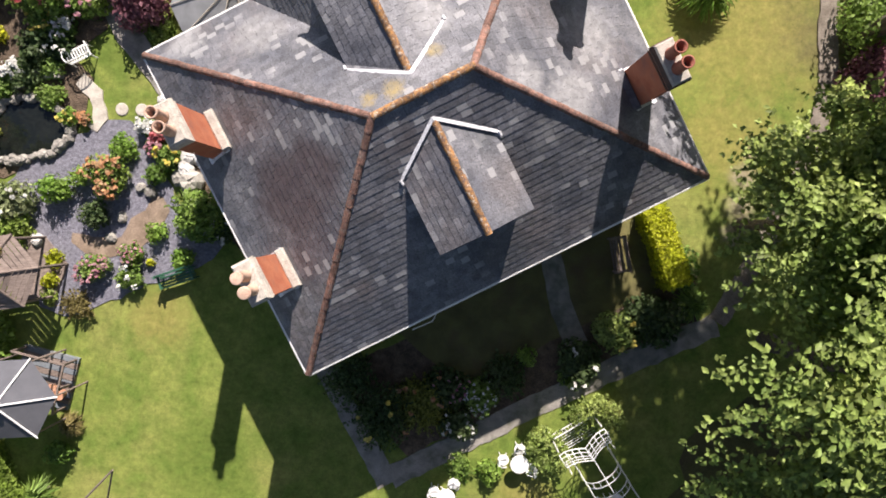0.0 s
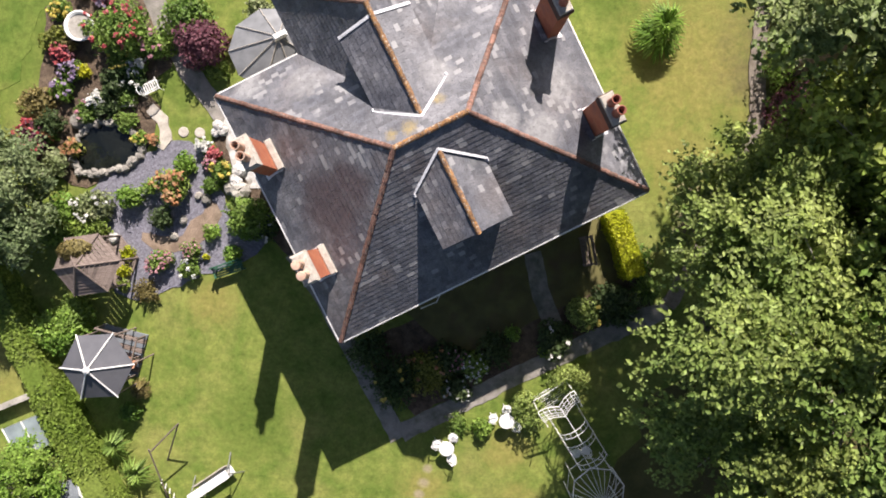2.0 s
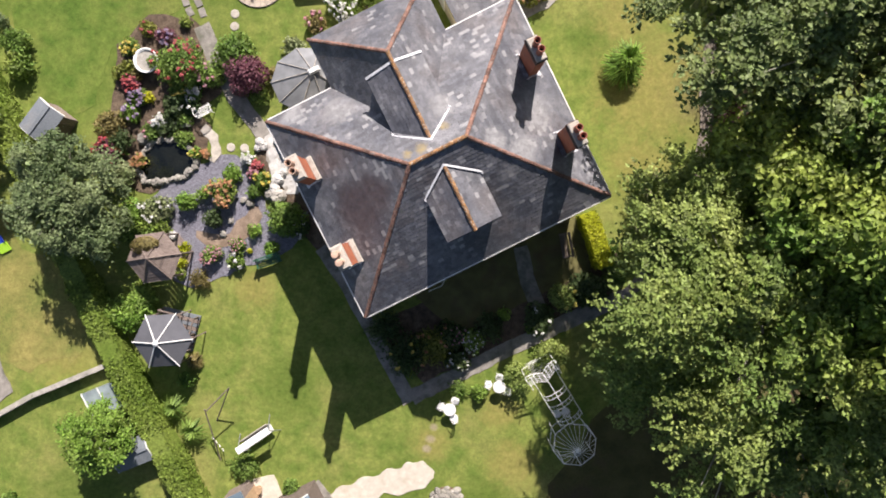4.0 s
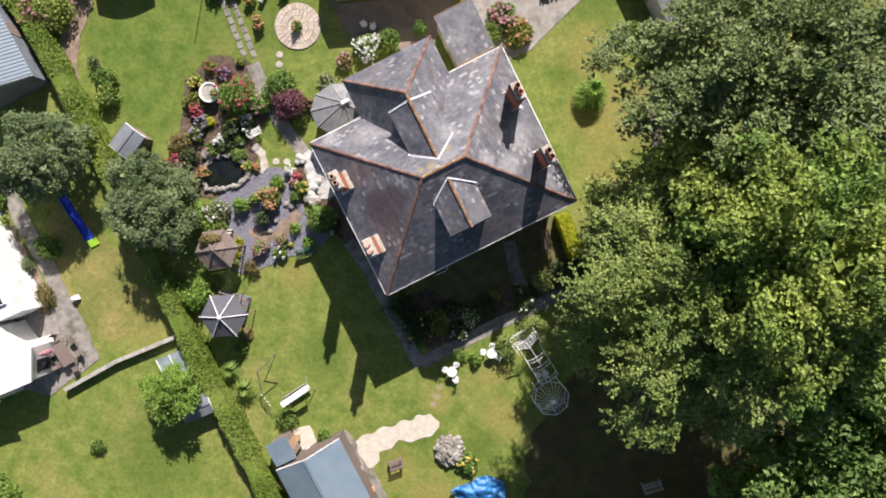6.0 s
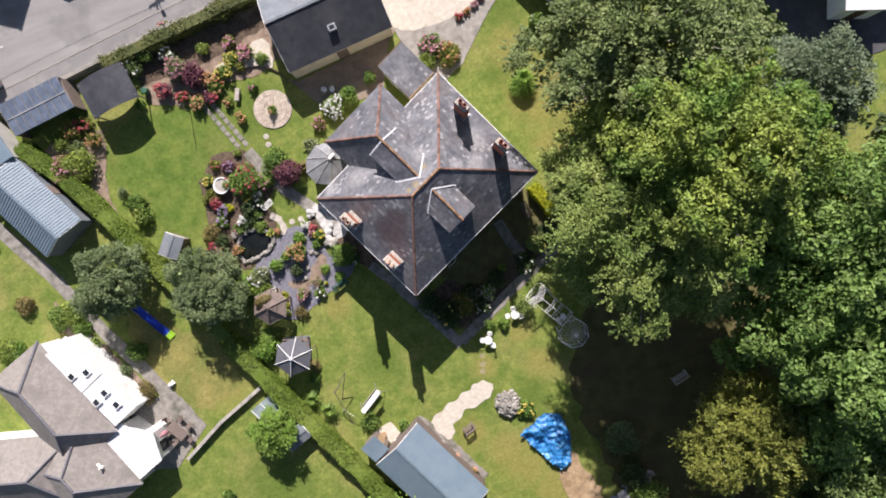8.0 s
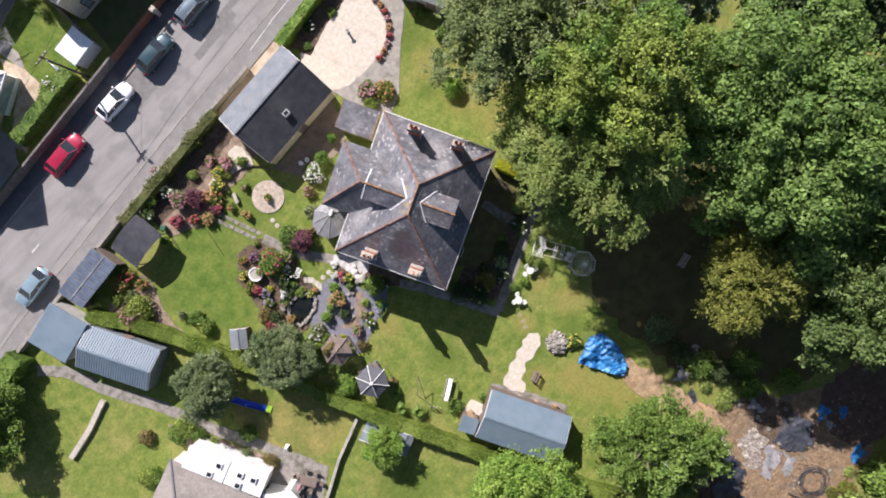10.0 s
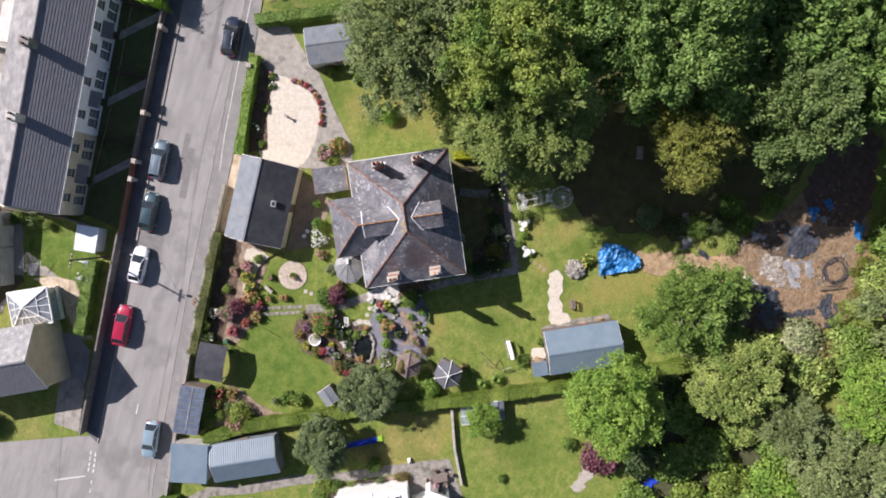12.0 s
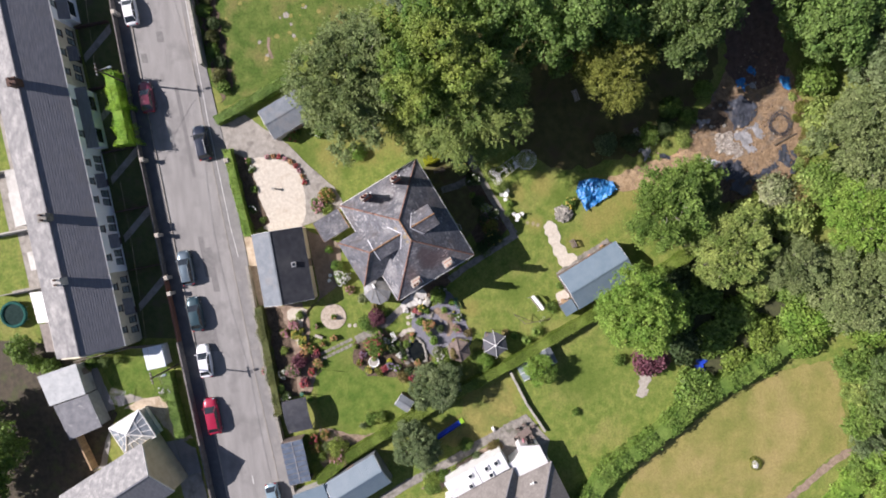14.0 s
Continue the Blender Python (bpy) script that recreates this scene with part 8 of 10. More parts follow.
    ("light feathery shrub beside the path", 0.68, -9.32, 0.6, 0.5, "leaf_mid", "", 0),
    ("yellowish feathery shrub beside the arches", 4.15, -8.4, 0.98, 1.25, "leaf_spray", "", 0),
    ("feathery shrub behind the arches", 6.15, -7.0, 0.95, 1.35, "leaf_spray", "", 0),
    # lawn border by the long hedge
    ("bright green shrub behind the canopy", -18.93, -4.24, 1.3, 1.5, "leaf_bright", "", 0),
    ("bright green shrub behind the canopy", -18.27, -3.51, 0.9, 1.1, "leaf_mid", "", 0),
    ("lime ball beside the canopy", -15.80, -8.60, 0.55, 0.8, "leaf_yellow", "", 0),
    ("pale grasses beside the canopy", -15.34, -7.50, 0.6, 0.6, "leaf_straw", "", 0),
    ("lush green shrub at the border", -18.38, -11.30, 0.9, 1.0, "leaf_mid", "", 0),
    ("feathery shrub below the poles", -12.43, -13.92, 0.9, 0.7, "leaf_mid", "", 0),
    ("low shrubs beside the workshop", -9.54, -15.35, 0.6, 0.6, "leaf_mid", "", 0),
    ("yellow plants on the rockery", 1.28, -17.52, 0.8, 0.7, "leaf_yellow", "yellow", 30),
    ("round clipped bush in the neighbour's garden", -29.86, -0.98, 1.0, 1.2, "leaf_mid", "", 0),
    ("dry border plants beside the path", -30.79, -5.14, 0.7, 0.5, "leaf_straw", "", 0),
    ("small shrub on the neighbour's lawn", -26.87, -16.13, 0.6, 0.6, "leaf_mid", "", 0),
    ("green bushes beside the neighbour's path", -34.36, 4.07, 1.2, 1.1, "leaf_yellow", "", 0),
    ("purple shrub beside the field", -20.32, -26.36, 2.2, 2.2, "leaf_purple", "", 0),
    ("dark low shrub on the lower lawn", -20.21, -22.45, 0.9, 1.0, "leaf_mid", "", 0),
    ("shrub beside the bare earth", 8.40, -22.65, 1.6, 1.6, "leaf_greygreen", "", 0),
    ("brambles beside the clearing", 0.87, -50.83, 3.2, 2.4, "leaf_mid", "", 0),
    ("brambles beside the clearing", 0.15, -44.60, 2.6, 2.0, "leaf_variegated", "", 0),
    ("bushes beside the field hedge", -17.84, -46.76, 3.4, 2.4, "leaf_bright", "", 0),
    ("bushes beside the field hedge", -24.95, -32.00, 2.8, 2.4, "leaf_mid", "", 0),
    ("bushes below the fruit gardens", -17.10, -55.80, 3.6, 3.0, "leaf_bright", "", 0),
    ("weedy bushes at the clearing's edge", 0.69, -49.50, 2.6, 1.8, "leaf_spray", "", 0),
    ("rank grass round the field rock", -35.9, -39.9, 0.9, 0.5, "leaf_olive", "", 0),
    ("shrubs in the corner garden", -19.37, 38.22, 1.3, 1.4, "leaf_mid", "white", 30),
    ("dark bushes in the corner garden", -39.58, 45.02, 1.8, 1.6, "leaf_mid", "pink", 30),
    ("shrubs along the corner fence", -14.42, 48.03, 0.8, 0.9, "leaf_mid", "", 0),
)):
    big = r > 1.9
    shrub("shrub", lb, x, y, r, h, lf, 300 + i, 0.22 if big else 0.078 if r < 0.7 else 0.1, fl, int(many * 0.42), 0.11 if big else 0.07 if r < 0.6 else 0.08)


def spiky(label, x, y, r, h, material, seed, n=60):
    """A tuft of long arching blades."""
    rnd = random.Random(seed)
    t = thing("cordyline", label, "plant", x, y)
    V, F = [], []
    for i in range(n):
        a, up, L = rnd.uniform(0, 6.28), rnd.uniform(0.1, 1.2), r * rnd.uniform(0.75, 1.1)
        d, s = Vector((math.cos(a), math.sin(a), 0)), Vector((-math.sin(a), math.cos(a), 0)) * 0.035
        p = [Vector((0, 0, h * 0.55)), d * L * 0.45 * math.cos(up * 0.6) + Vector((0, 0, h * 0.55 + L * 0.5 * up)), d * L * math.cos(up * 0.7) + Vector((0, 0, h * 0.5 + L * 0.35 * up - 0.15))]
        k = len(V)
        V += [p[0] - s * 0.6, p[0] + s * 0.6, p[1] - s, p[1] + s, p[2]]
        F += [(k, k + 1, k + 3, k + 2), (k + 2, k + 3, k + 4)]
    part("foliage", (V, F), material, t)
    part("stem", rod((0, 0, -0.05), (0, 0, h * 0.6), 0.07, 0.05), "bark", t)


spiky("spiky green cordyline on the border", -16.50, -10.24, 1.0, 1.0, "leaf_mid", 1, 90)
spiky("spiky green cordyline on the border", -15.46, -11.64, 1.1, 1.0, "leaf_mid", 2, 90)
spiky("spiky cordyline on the dry lawn", 10.51, 10.38, 1.3, 1.7, "leaf_bright", 3, 110)
spiky("straw spiky plant by the conservatory", -10.22, 9.54, 0.7, 0.8, "leaf_straw", 4, 60)

# ---- pond ----
pond = thing("pond", "dark garden pond edged with rounded stones", "pond", -16.73, 4.66)
pc = (-16.73, 4.66)
ring = rounded([(q[0] - pc[0], q[1] - pc[1]) for q in ((-18.09, 5.12), (-17.59, 5.65), (-16.56, 5.92), (-15.57, 5.54), (-15.08, 4.66), (-15.34, 4.04), (-16.30, 3.56), (-17.26, 3.38), (-18.25, 3.46), (-18.39, 4.32))], 2)
part("water", prism(ring, -0.1, 0.075), "water", pond)
rs = random.Random(8)


def stone_shape(rx, ry, rz, seed):
    rnd = random.Random(seed)
    V, F = lathe([(0.55, 0.0), (0.98, 0.25), (1.0, 0.6), (0.7, 0.95), (0.2, 1.02)], 8)
    return [(x * rx * rnd.uniform(0.85, 1.12), y * ry * rnd.uniform(0.85, 1.12), z * rz * rnd.uniform(0.9, 1.1)) for x, y, z in V], F


stone_meshes = []
for k in range(4):
    V, F = stone_shape(0.2, 0.15, 0.28, k)
    me = bpy.data.meshes.new("stone")
    me.from_pydata(V, [], F)
    me.materials.append(M["stone"])
    stone_meshes.append(me)
for k in range(0, len(ring)):
    a, b = Vector(ring[k]), Vector(ring[(k + 1) % len(ring)])
    for q in (0.0, 0.5):
        if rs.uniform(0, 1) < 0.2:
            continue
        p = a.lerp(b, q) + Vector((rs.uniform(-0.08, 0.08), rs.uniform(-0.08, 0.08)))
        ob = new("stone", rs.choice(stone_meshes))
        ob.parent = pond
        ob.matrix_basis = pose(p.x * 1.06, p.y * 1.06, -0.02, 0, 0, rs.uniform(0, 360)) @ Matrix.Scale(rs.uniform(0.75, 1.2), 4)
for k, (x, y) in enumerate(((-13.91, 5.06), (-12.99, 5.40), (-12.18, 5.37), (-12.60, 13.28), (-12.64, 12.55))):
    s = tagged(part("stepping_stone", lathe([(0.25, -0.02), (0.26, 0.03), (0.23, 0.05)], 18, 0, 0), "pale_stone", None), "round pale stepping stone in the lawn", "stepping stone", "stepping stones")
    s.matrix_basis = pose(x, y, 0.0)
M["chalk"] = mat("chalk", (0.42, 0.41, 0.39), (0.62, 0.61, 0.58), 5, 0.9, 0.6, 18, c3=(0.3, 0.28, 0.25), scale3=3, depth=0.05)
# white painted rocks beside the house wall
for k, (x, y, s) in enumerate(((-10.23, 3.45, 1.7), (-9.87, 3.85, 1.3), (-10.37, 2.96, 1.8), (-11.18, 5.69, 1.5), (-11.00, 5.43, 1.3), (-11.35, 5.37, 1.2), (-16.54, 0.11, 1.3), (-19.83, 3.27, 1.1))):
    ob = tagged(part("rock", stone_shape(0.24, 0.2, 0.26, 30 + k), "chalk", None), "white-painted rock beside the garden bed", "rock", "white rocks")
    ob.matrix_basis = pose(x, y, -0.03, 0, 0, k * 50) @ Matrix.Scale(s, 4)
for k, (x, y, s) in enumerate(((-10.11, 2.45, 2.3), (-10.70, 2.64, 1.5), (-11.88, 2.05, 1.2), (-12.28, 2.24, 1.0), (-13.07, 1.03, 1.1), (-13.55, 0.21, 1.0), (-18.12, 5.92, 1.8))):
    ob = tagged(part("rock", stone_shape(0.24, 0.2, 0.26, 60 + k), "stone", None), "grey garden rock on the chippings", "rock", "grey rocks")
    ob.matrix_basis = pose(x, y, -0.03, 0, 0, k * 70) @ Matrix.Scale(s, 4)


# ---- garden furniture ----
urn = thing("fountain", "round white stone fountain bowl with a plant", "fountain", -17.66, 10.39)
part("bowl", lathe([(0.25, 0.3), (0.6, 0.42), (0.72, 0.62), (0.74, 0.7), (0.66, 0.7), (0.58, 0.56), (0.2, 0.5)], 24), "white_paint", urn, "", True)
part("pedestal", lathe([(0.3, -0.05), (0.3, 0.06), (0.16, 0.12), (0.16, 0.32)], 16), "white_paint", urn)
part("water", lathe([(0.6, 0.54), (0.6, 0.6)], 20), "stone", urn)


def iron_chair(x, y, rz, group, label="white cast-iron garden chair beside the table"):
    t = thing("garden_chair", label, "chair", x, y, 0, rz, group=group)
    part("seat", lathe([(0.2, 0.42), (0.23, 0.43), (0.23, 0.46), (0.2, 0.465)], 14), "white_metal", t)
    part("backrest", join(tube([(-0.2, -0.05, 0.45), (-0.24, -0.12, 0.7), (-0.2, -0.1, 0.9), (-0.2, 0.1, 0.9), (-0.24, 0.12, 0.7), (-0.2, 0.05, 0.45)], 0.022), *[rod((-0.21, q, 0.46), (-0.21, q, 0.9), 0.014) for q in (-0.06, 0.0, 0.06)],
                          tube([(-0.22, -0.14, 0.68), (0.0, -0.24, 0.64), (0.15, -0.2, 0.6)], 0.018), tube([(-0.22, 0.14, 0.68), (0.0, 0.24, 0.64), (0.15, 0.2, 0.6)], 0.018)), "white_metal", t)
    for a in (0.8, 2.4, 3.9, 5.5):
        part("leg", rod((0.15 * math.cos(a), 0.15 * math.sin(a), 0.43), (0.2 * math.cos(a), 0.2 * math.sin(a), 0.0), 0.02, 0.018), "white_metal", t)
    return t


def iron_table(x, y, group):
    t = thing("garden_table", "round white cast-iron table with pierced top", "table", x, y, 0, 0, group=group)
    part("tabletop", join(lathe([(0.14, 0.7), (0.36, 0.7), (0.38, 0.72), (0.36, 0.735), (0.14, 0.735)], 20)), "white_metal", t)
    part("pedestal", lathe([(0.05, 0.05), (0.04, 0.35), (0.07, 0.7)], 10), "white_metal", t)
    for a in (0.5, 2.6, 4.7):
        part("foot", rod((0, 0, 0.1), (0.26 * math.cos(a), 0.26 * math.sin(a), 0.0), 0.025), "white_metal", t)


def chair_set(tx, ty, seats, group):
    iron_table(tx, ty, group)
    for x, y in seats:
        iron_chair(x, y, math.degrees(math.atan2(ty - y, tx - x)), group)


chair_set(0.11, -10.35, ((-0.38, -10.21), (0.43, -9.88), (0.38, -10.93)), "white seats round the near table")
chair_set(3.09, -8.96, ((2.46, -8.89), (3.13, -8.45), (3.57, -9.25)), "white seats round the far table")
ls = thing("armchair", "white cast-iron armchair with pierced lattice back on the small lawn", "chair", -14.45, 7.5, 0, 205)
part("seat", join(box(-0.46, -0.26, 0.4, 0.46, -0.2, 0.44), box(-0.46, 0.2, 0.4, 0.46, 0.26, 0.44), *[box(-0.46 + 0.115 * k, -0.2, 0.405, -0.41 + 0.115 * k, 0.2, 0.435) for k in range(9)]), "white_metal", ls, "pierced seat")
part("backrest", join(tube([(0.48 * math.cos(a * 0.3927), 0.2 + 0.12 * math.sin(a * 0.3927), 0.66 + 0.2 * math.sin(a * 0.3927)) for a in range(9)], 0.026), *[rod((0.44 * math.cos(0.3 + k * 0.36), 0.24, 0.44), (0.46 * math.cos(0.3 + k * 0.36), 0.2 + 0.12 * math.sin(0.3 + k * 0.36), 0.66 + 0.2 * math.sin(0.3 + k * 0.36)), 0.018, 0.018, 5) for k in range(8)]), "white_metal", ls)
for q in (-1, 1):
    part("armrest", tube([(q * 0.48, 0.22, 0.66), (q * 0.54, 0.0, 0.68), (q * 0.5, -0.24, 0.64), (q * 0.46, -0.26, 0.44)], 0.026), "white_metal", ls)
    for y in (-0.22, 0.22):
        part("leg", rod((q * 0.42, y, 0.42), (q * 0.46, y * 1.15, 0.0), 0.024, 0.02), "white_metal", ls)


def slat_bench(name, label, x, y, rz, L, material):
    t = thing(name, label, "bench", x, y, 0, rz)
    for k in range(4):
        part("slat", box(-L / 2, -0.05 + k * 0.12, 0.42, L / 2, 0.04 + k * 0.12, 0.45), material, t)
    for k in range(3):
        part("back_slat", box(-L / 2, 0.46 + k * 0.02, 0.56 + k * 0.13, L / 2, 0.49 + k * 0.02, 0.65 + k * 0.13), material, t)
    for s in (-1, 1):
        part("leg", box(s * (L / 2 - 0.08) - 0.03, -0.03, 0, s * (L / 2 - 0.08) + 0.03, 0.03, 0.62), material, t)
        part("leg", box(s * (L / 2 - 0.08) - 0.03, 0.42, 0, s * (L / 2 - 0.08) + 0.03, 0.48, 0.95), material, t)
        part("armrest", box(s * (L / 2 - 0.08) - 0.04, -0.06, 0.62, s * (L / 2 - 0.08) + 0.04, 0.46, 0.65), material, t)


slat_bench("garden_bench", "green painted slatted bench at the chippings", -10.66, -1.60, 18, 1.5, "green_paint")
slat_bench("garden_bench", "dark wooden bench in the shade of the house", 6.82, -0.52, -80, 1.5, "old_timber")
slat_bench("garden_bench", "dark wooden bench on the lawn", -4.23, -17.18, 200, 1.1, "old_timber")
slat_bench("garden_bench", "pale weathered bench under the trees", 15.20, -18.97, 195, 1.5, "pale_stone")

# wooden summerhouse with a hexagonal slatted roof
sx, sy = (-16.79, -1.08)
gz = thing("summerhouse", "weathered wooden hexagonal summerhouse with slatted roof", "summerhouse", sx, sy, 0, 8)
hx = [(1.6 * math.cos(k * 1.0472), 1.6 * math.sin(k * 1.0472)) for k in range(6)]
for k in range(6):
    a, b = hx[k], hx[(k + 1) % 6]
    part("post", rod((a[0] * 0.88, a[1] * 0.88, -0.05), (a[0] * 0.88, a[1] * 0.88, 2.05), 0.06), "old_timber", gz)
    part("hip", rod((a[0], a[1], 2.06), (0, 0, 2.95), 0.045), "old_timber", gz)
    n = 9
    for j in range(n):
        f0, f1 = 1 - j / n, 1 - (j + 0.97) / n
        z0, z1 = 2.0 + 0.9 * (j / n), 2.0 + 0.9 * ((j + 0.97) / n)
        part("slat", slab([(a[0] * f0, a[1] * f0, z0 + 0.03), (b[0] * f0, b[1] * f0, z0 + 0.03), (b[0] * f1, b[1] * f1, z1), (a[0] * f1, a[1] * f1, z1)], 0.03), "old_timber", gz)
part("floor", prism([(x * 0.9, y * 0.9) for x, y in hx], -0.05, 0.12), "old_timber", gz)
rngv = np.random.default_rng(5)
vc, vn = cloud(rngv, 900, (-0.2, 0.75, 2.5), (0.8, 0.5, 0.3), -0.3, 0.3)
leaf_mesh("climber", vc, vn + np.array([0, 0, 0.5]), 0.08, "leaf_straw", gz, "dry climber over the slats")

# grey canopy with white ribs, on a small deck
cx, cy = -16.35, -5.85
cp = thing("gazebo", "six-sided dark grey fabric gazebo with white ribs", "gazebo", cx, cy)
hx = [(1.72 * math.cos(k * 1.0472 + 0.05), 1.72 * math.sin(k * 1.0472 + 0.05)) for k in range(6)]
canvas = mat("canvas", (0.085, 0.088, 0.1), (0.105, 0.108, 0.122), 1.5, 0.85, 0.2, 40, fine=0.08)
for k in range(6):
    a, b = hx[k], hx[(k + 1) % 6]
    part("canopy_panel", slab([(a[0], a[1], 2.15), (b[0], b[1], 2.15), (0, 0, 3.0)], 0.02), canvas, cp)
    part("rib", rod((a[0] * 1.03, a[1] * 1.03, 2.17), (0, 0, 3.03), 0.035, 0.035, 6), "white_paint", cp)
    part("post", rod((a[0] * 0.93, a[1] * 0.93, -0.05), (a[0] * 0.93, a[1] * 0.93, 2.17), 0.04), "old_timber", cp)
part("finial", lathe([(0.16, 2.98), (0.17, 3.06), (0.05, 3.14)], 12), "white_paint", cp)
dk = thing("deck", "weathered timber deck with railing beside the gazebo", "deck", -16.32, -5.58, 0, -15)
for k in range(9):
    part("board", box(-1.2, -1.1 + k * 0.25, -0.02, 1.1, -0.88 + k * 0.25, 0.16), "old_timber" if k % 2 else "grey_sheet", dk)
for x, y in ((-1.1, 1.05), (0.0, 1.05), (1.0, 1.05), (1.0, 0.0), (1.0, -1.0)):
    part("post", box(x - 0.04, y - 0.04, 0, x + 0.04, y + 0.04, 1.0), "old_timber", dk)
part("rail", box(-1.15, 1.02, 0.95, 1.05, 1.09, 1.02), "old_timber", dk)
part("rail", box(0.97, -1.05, 0.95, 1.04, 1.02, 1.02), "old_timber", dk)
for k, (x, y) in enumerate(((-15.97, -5.97), (-15.64, -6.19))):
    pt = tagged(part("flower_pot", lathe([(0.14, 0.15), (0.2, 0.45), (0.22, 0.45), (0.22, 0.5), (0.16, 0.5)], 14), "terracotta", None), "terracotta flower pot on the deck", "flower pot", "pots on the deck")
    pt.matrix_basis = pose(x, y, 0)

# swing seat with white canopy and the drying poles
sw = thing("swing_seat", "garden swing seat under a narrow white canopy", "swing seat", -11.5, -11.95, 0, 34)
part("canopy", join(box(-1.15, -0.2, 1.5, 1.15, 0.0, 1.55), slab([(-1.15, 0.0, 1.55), (1.15, 0.0, 1.55), (1.15, 0.2, 1.45), (-1.15, 0.2, 1.45)], 0.04)), "white_paint", sw, "white canopy board")
part("seat", box(-0.95, -0.35, 0.42, 0.95, 0.15, 0.52, 0.04), "white_paint", sw)
part("backrest", slab([(-0.95, 0.12, 0.5), (0.95, 0.12, 0.5), (0.95, 0.3, 1.0), (-0.95, 0.3, 1.0)], 0.06), "pale_stone", sw)
for s in (-1, 1):
    part("frame_leg", tube([(s * 1.1, -0.6, 0), (s * 1.1, 0, 1.5), (s * 1.1, 0.6, 0)], 0.03), "grey_metal", sw)
dp = thing("drying_frame", "leaning wooden drying poles at the lawn's edge", "drying frame", -14.12, -11.80)
for a, b in (((-14.00, -13.79), (-14.05, -9.87)), ((-14.20, -11.29), (-12.61, -8.61)), ((-14.05, -10.05), (-12.61, -8.61))):
    o = (-14.12, -11.80)
    z0 = 0.0 if a[0] > -13.4 or a[1] < -11 else 1.2
    part("pole", rod((a[0] - o[0], a[1] - o[1], -0.05 if b is not None and z0 == 0.0 else 1.9), (b[0] - o[0], b[1] - o[1], 2.1), 0.04, 0.035), "old_timber", dp)
for k in range(4):
    part("cross_bar", rod((-0.3 + 0.2 * k, -0.4 - 0.25 * k, 0.1), (0.1 + 0.2 * k, -0.2 - 0.25 * k, 1.0), 0.03), "white_paint", dp)

# white arches and the wire pavilion
ax0, ay0 = (5.53, -7.85)
ax1, ay1 = (7.37, -10.87)
ang = math.degrees(math.atan2(ay1 - ay0, ax1 - ax0))
ar = thing("pergola_arch", "white wirework garden arches over a seat", "arch", ax0, ay0, 0, ang)
LEN = math.hypot(ax1 - ax0, ay1 - ay0) - 0.35
for k in (0.4, 0.62, 0.94):
    x = LEN * k
    arc = [(x, 0.75 * math.cos(a * math.pi / 8), 1.35 + 0.75 * math.sin(a * math.pi / 8)) for a in range(9)]
    part("arch", join(tube([(x, 0.75, 0)] + arc + [(x, -0.75, 0)], 0.022), tube([(x + 0.25, 0.75, 0)] + [(p[0] + 0.25, p[1], p[2]) for p in arc] + [(x + 0.25, -0.75, 0)], 0.022),
                      *[rod(p, (p[0] + 0.25, p[1], p[2]), 0.014, 0.014, 5) for p in arc]), "white_metal", ar)
for s in (-1, 0, 1):
    part("tie_bar", rod((0, s * 0.74, 1.4 if s else 2.1), (LEN + 0.25, s * 0.74, 1.4 if s else 2.1), 0.018), "white_metal", ar)
bs = thing("wire_swing", "white wirework swing bench with curved wire roof", "swing bench", 5.46, -7.82, 0, ang)
bow = lambda y: 0.3 - 0.34 * math.sin(min(1.0, abs(y) / 0.95) * 1.9)
rise = lambda y: 2.02 + 0.12 * math.sin(abs(y) * 2.4)
ys = [-1.0 + 0.1 * k for k in range(21)]
for x in (-0.28, -0.14, 0.0, 0.14, 0.28):
    part("roof_wire", tube([(x + bow(y), y, rise(y) - 0.5 * abs(x)) for y in ys], 0.022 if abs(x) > 0.2 else 0.014), "white_metal", bs)
for y in (-1.0, -0.75, -0.5, -0.25, 0.0, 0.25, 0.5, 0.75, 1.0):
    part("roof_rib", tube([(x + bow(y), y, rise(y) - 0.5 * abs(x)) for x in (-0.28, -0.1, 0.1, 0.28)], 0.016), "white_metal", bs)
part("backrest", join(rod((-0.55, -0.9, 1.0), (-0.55, 0.9, 1.0), 0.02), rod((-0.5, -0.9, 0.45), (-0.5, 0.9, 0.45), 0.02), *[rod((-0.55, -0.9 + 0.15 * k, 1.0), (-0.5, -0.9 + 0.15 * k, 0.45), 0.012, 0.012, 5) for k in range(13)]), "white_metal", bs, "wire backrest")
for x in (-0.5, 0.5):
    for y in (-0.95, 0.95):
        part("post", rod((x, y, 0), (x, y, 2.1), 0.025), "white_metal", bs)
part("seat", join(*[rod((-0.3 + 0.1 * k, -0.8, 0.45), (-0.3 + 0.1 * k, 0.8, 0.45), 0.016) for k in range(7)]), "white_metal", bs, "wire seat")
iron_chair(6.63, -10.68, ang, "white seats under the arches", "white cast-iron chair under the arches")
iron_chair(7.12, -10.52, ang + 180, "white seats under the arches", "white cast-iron chair under the arches")
dm2 = thing("wire_pavilion", "octagonal white wire pavilion with domed top", "pavilion", 7.33, -11.94)
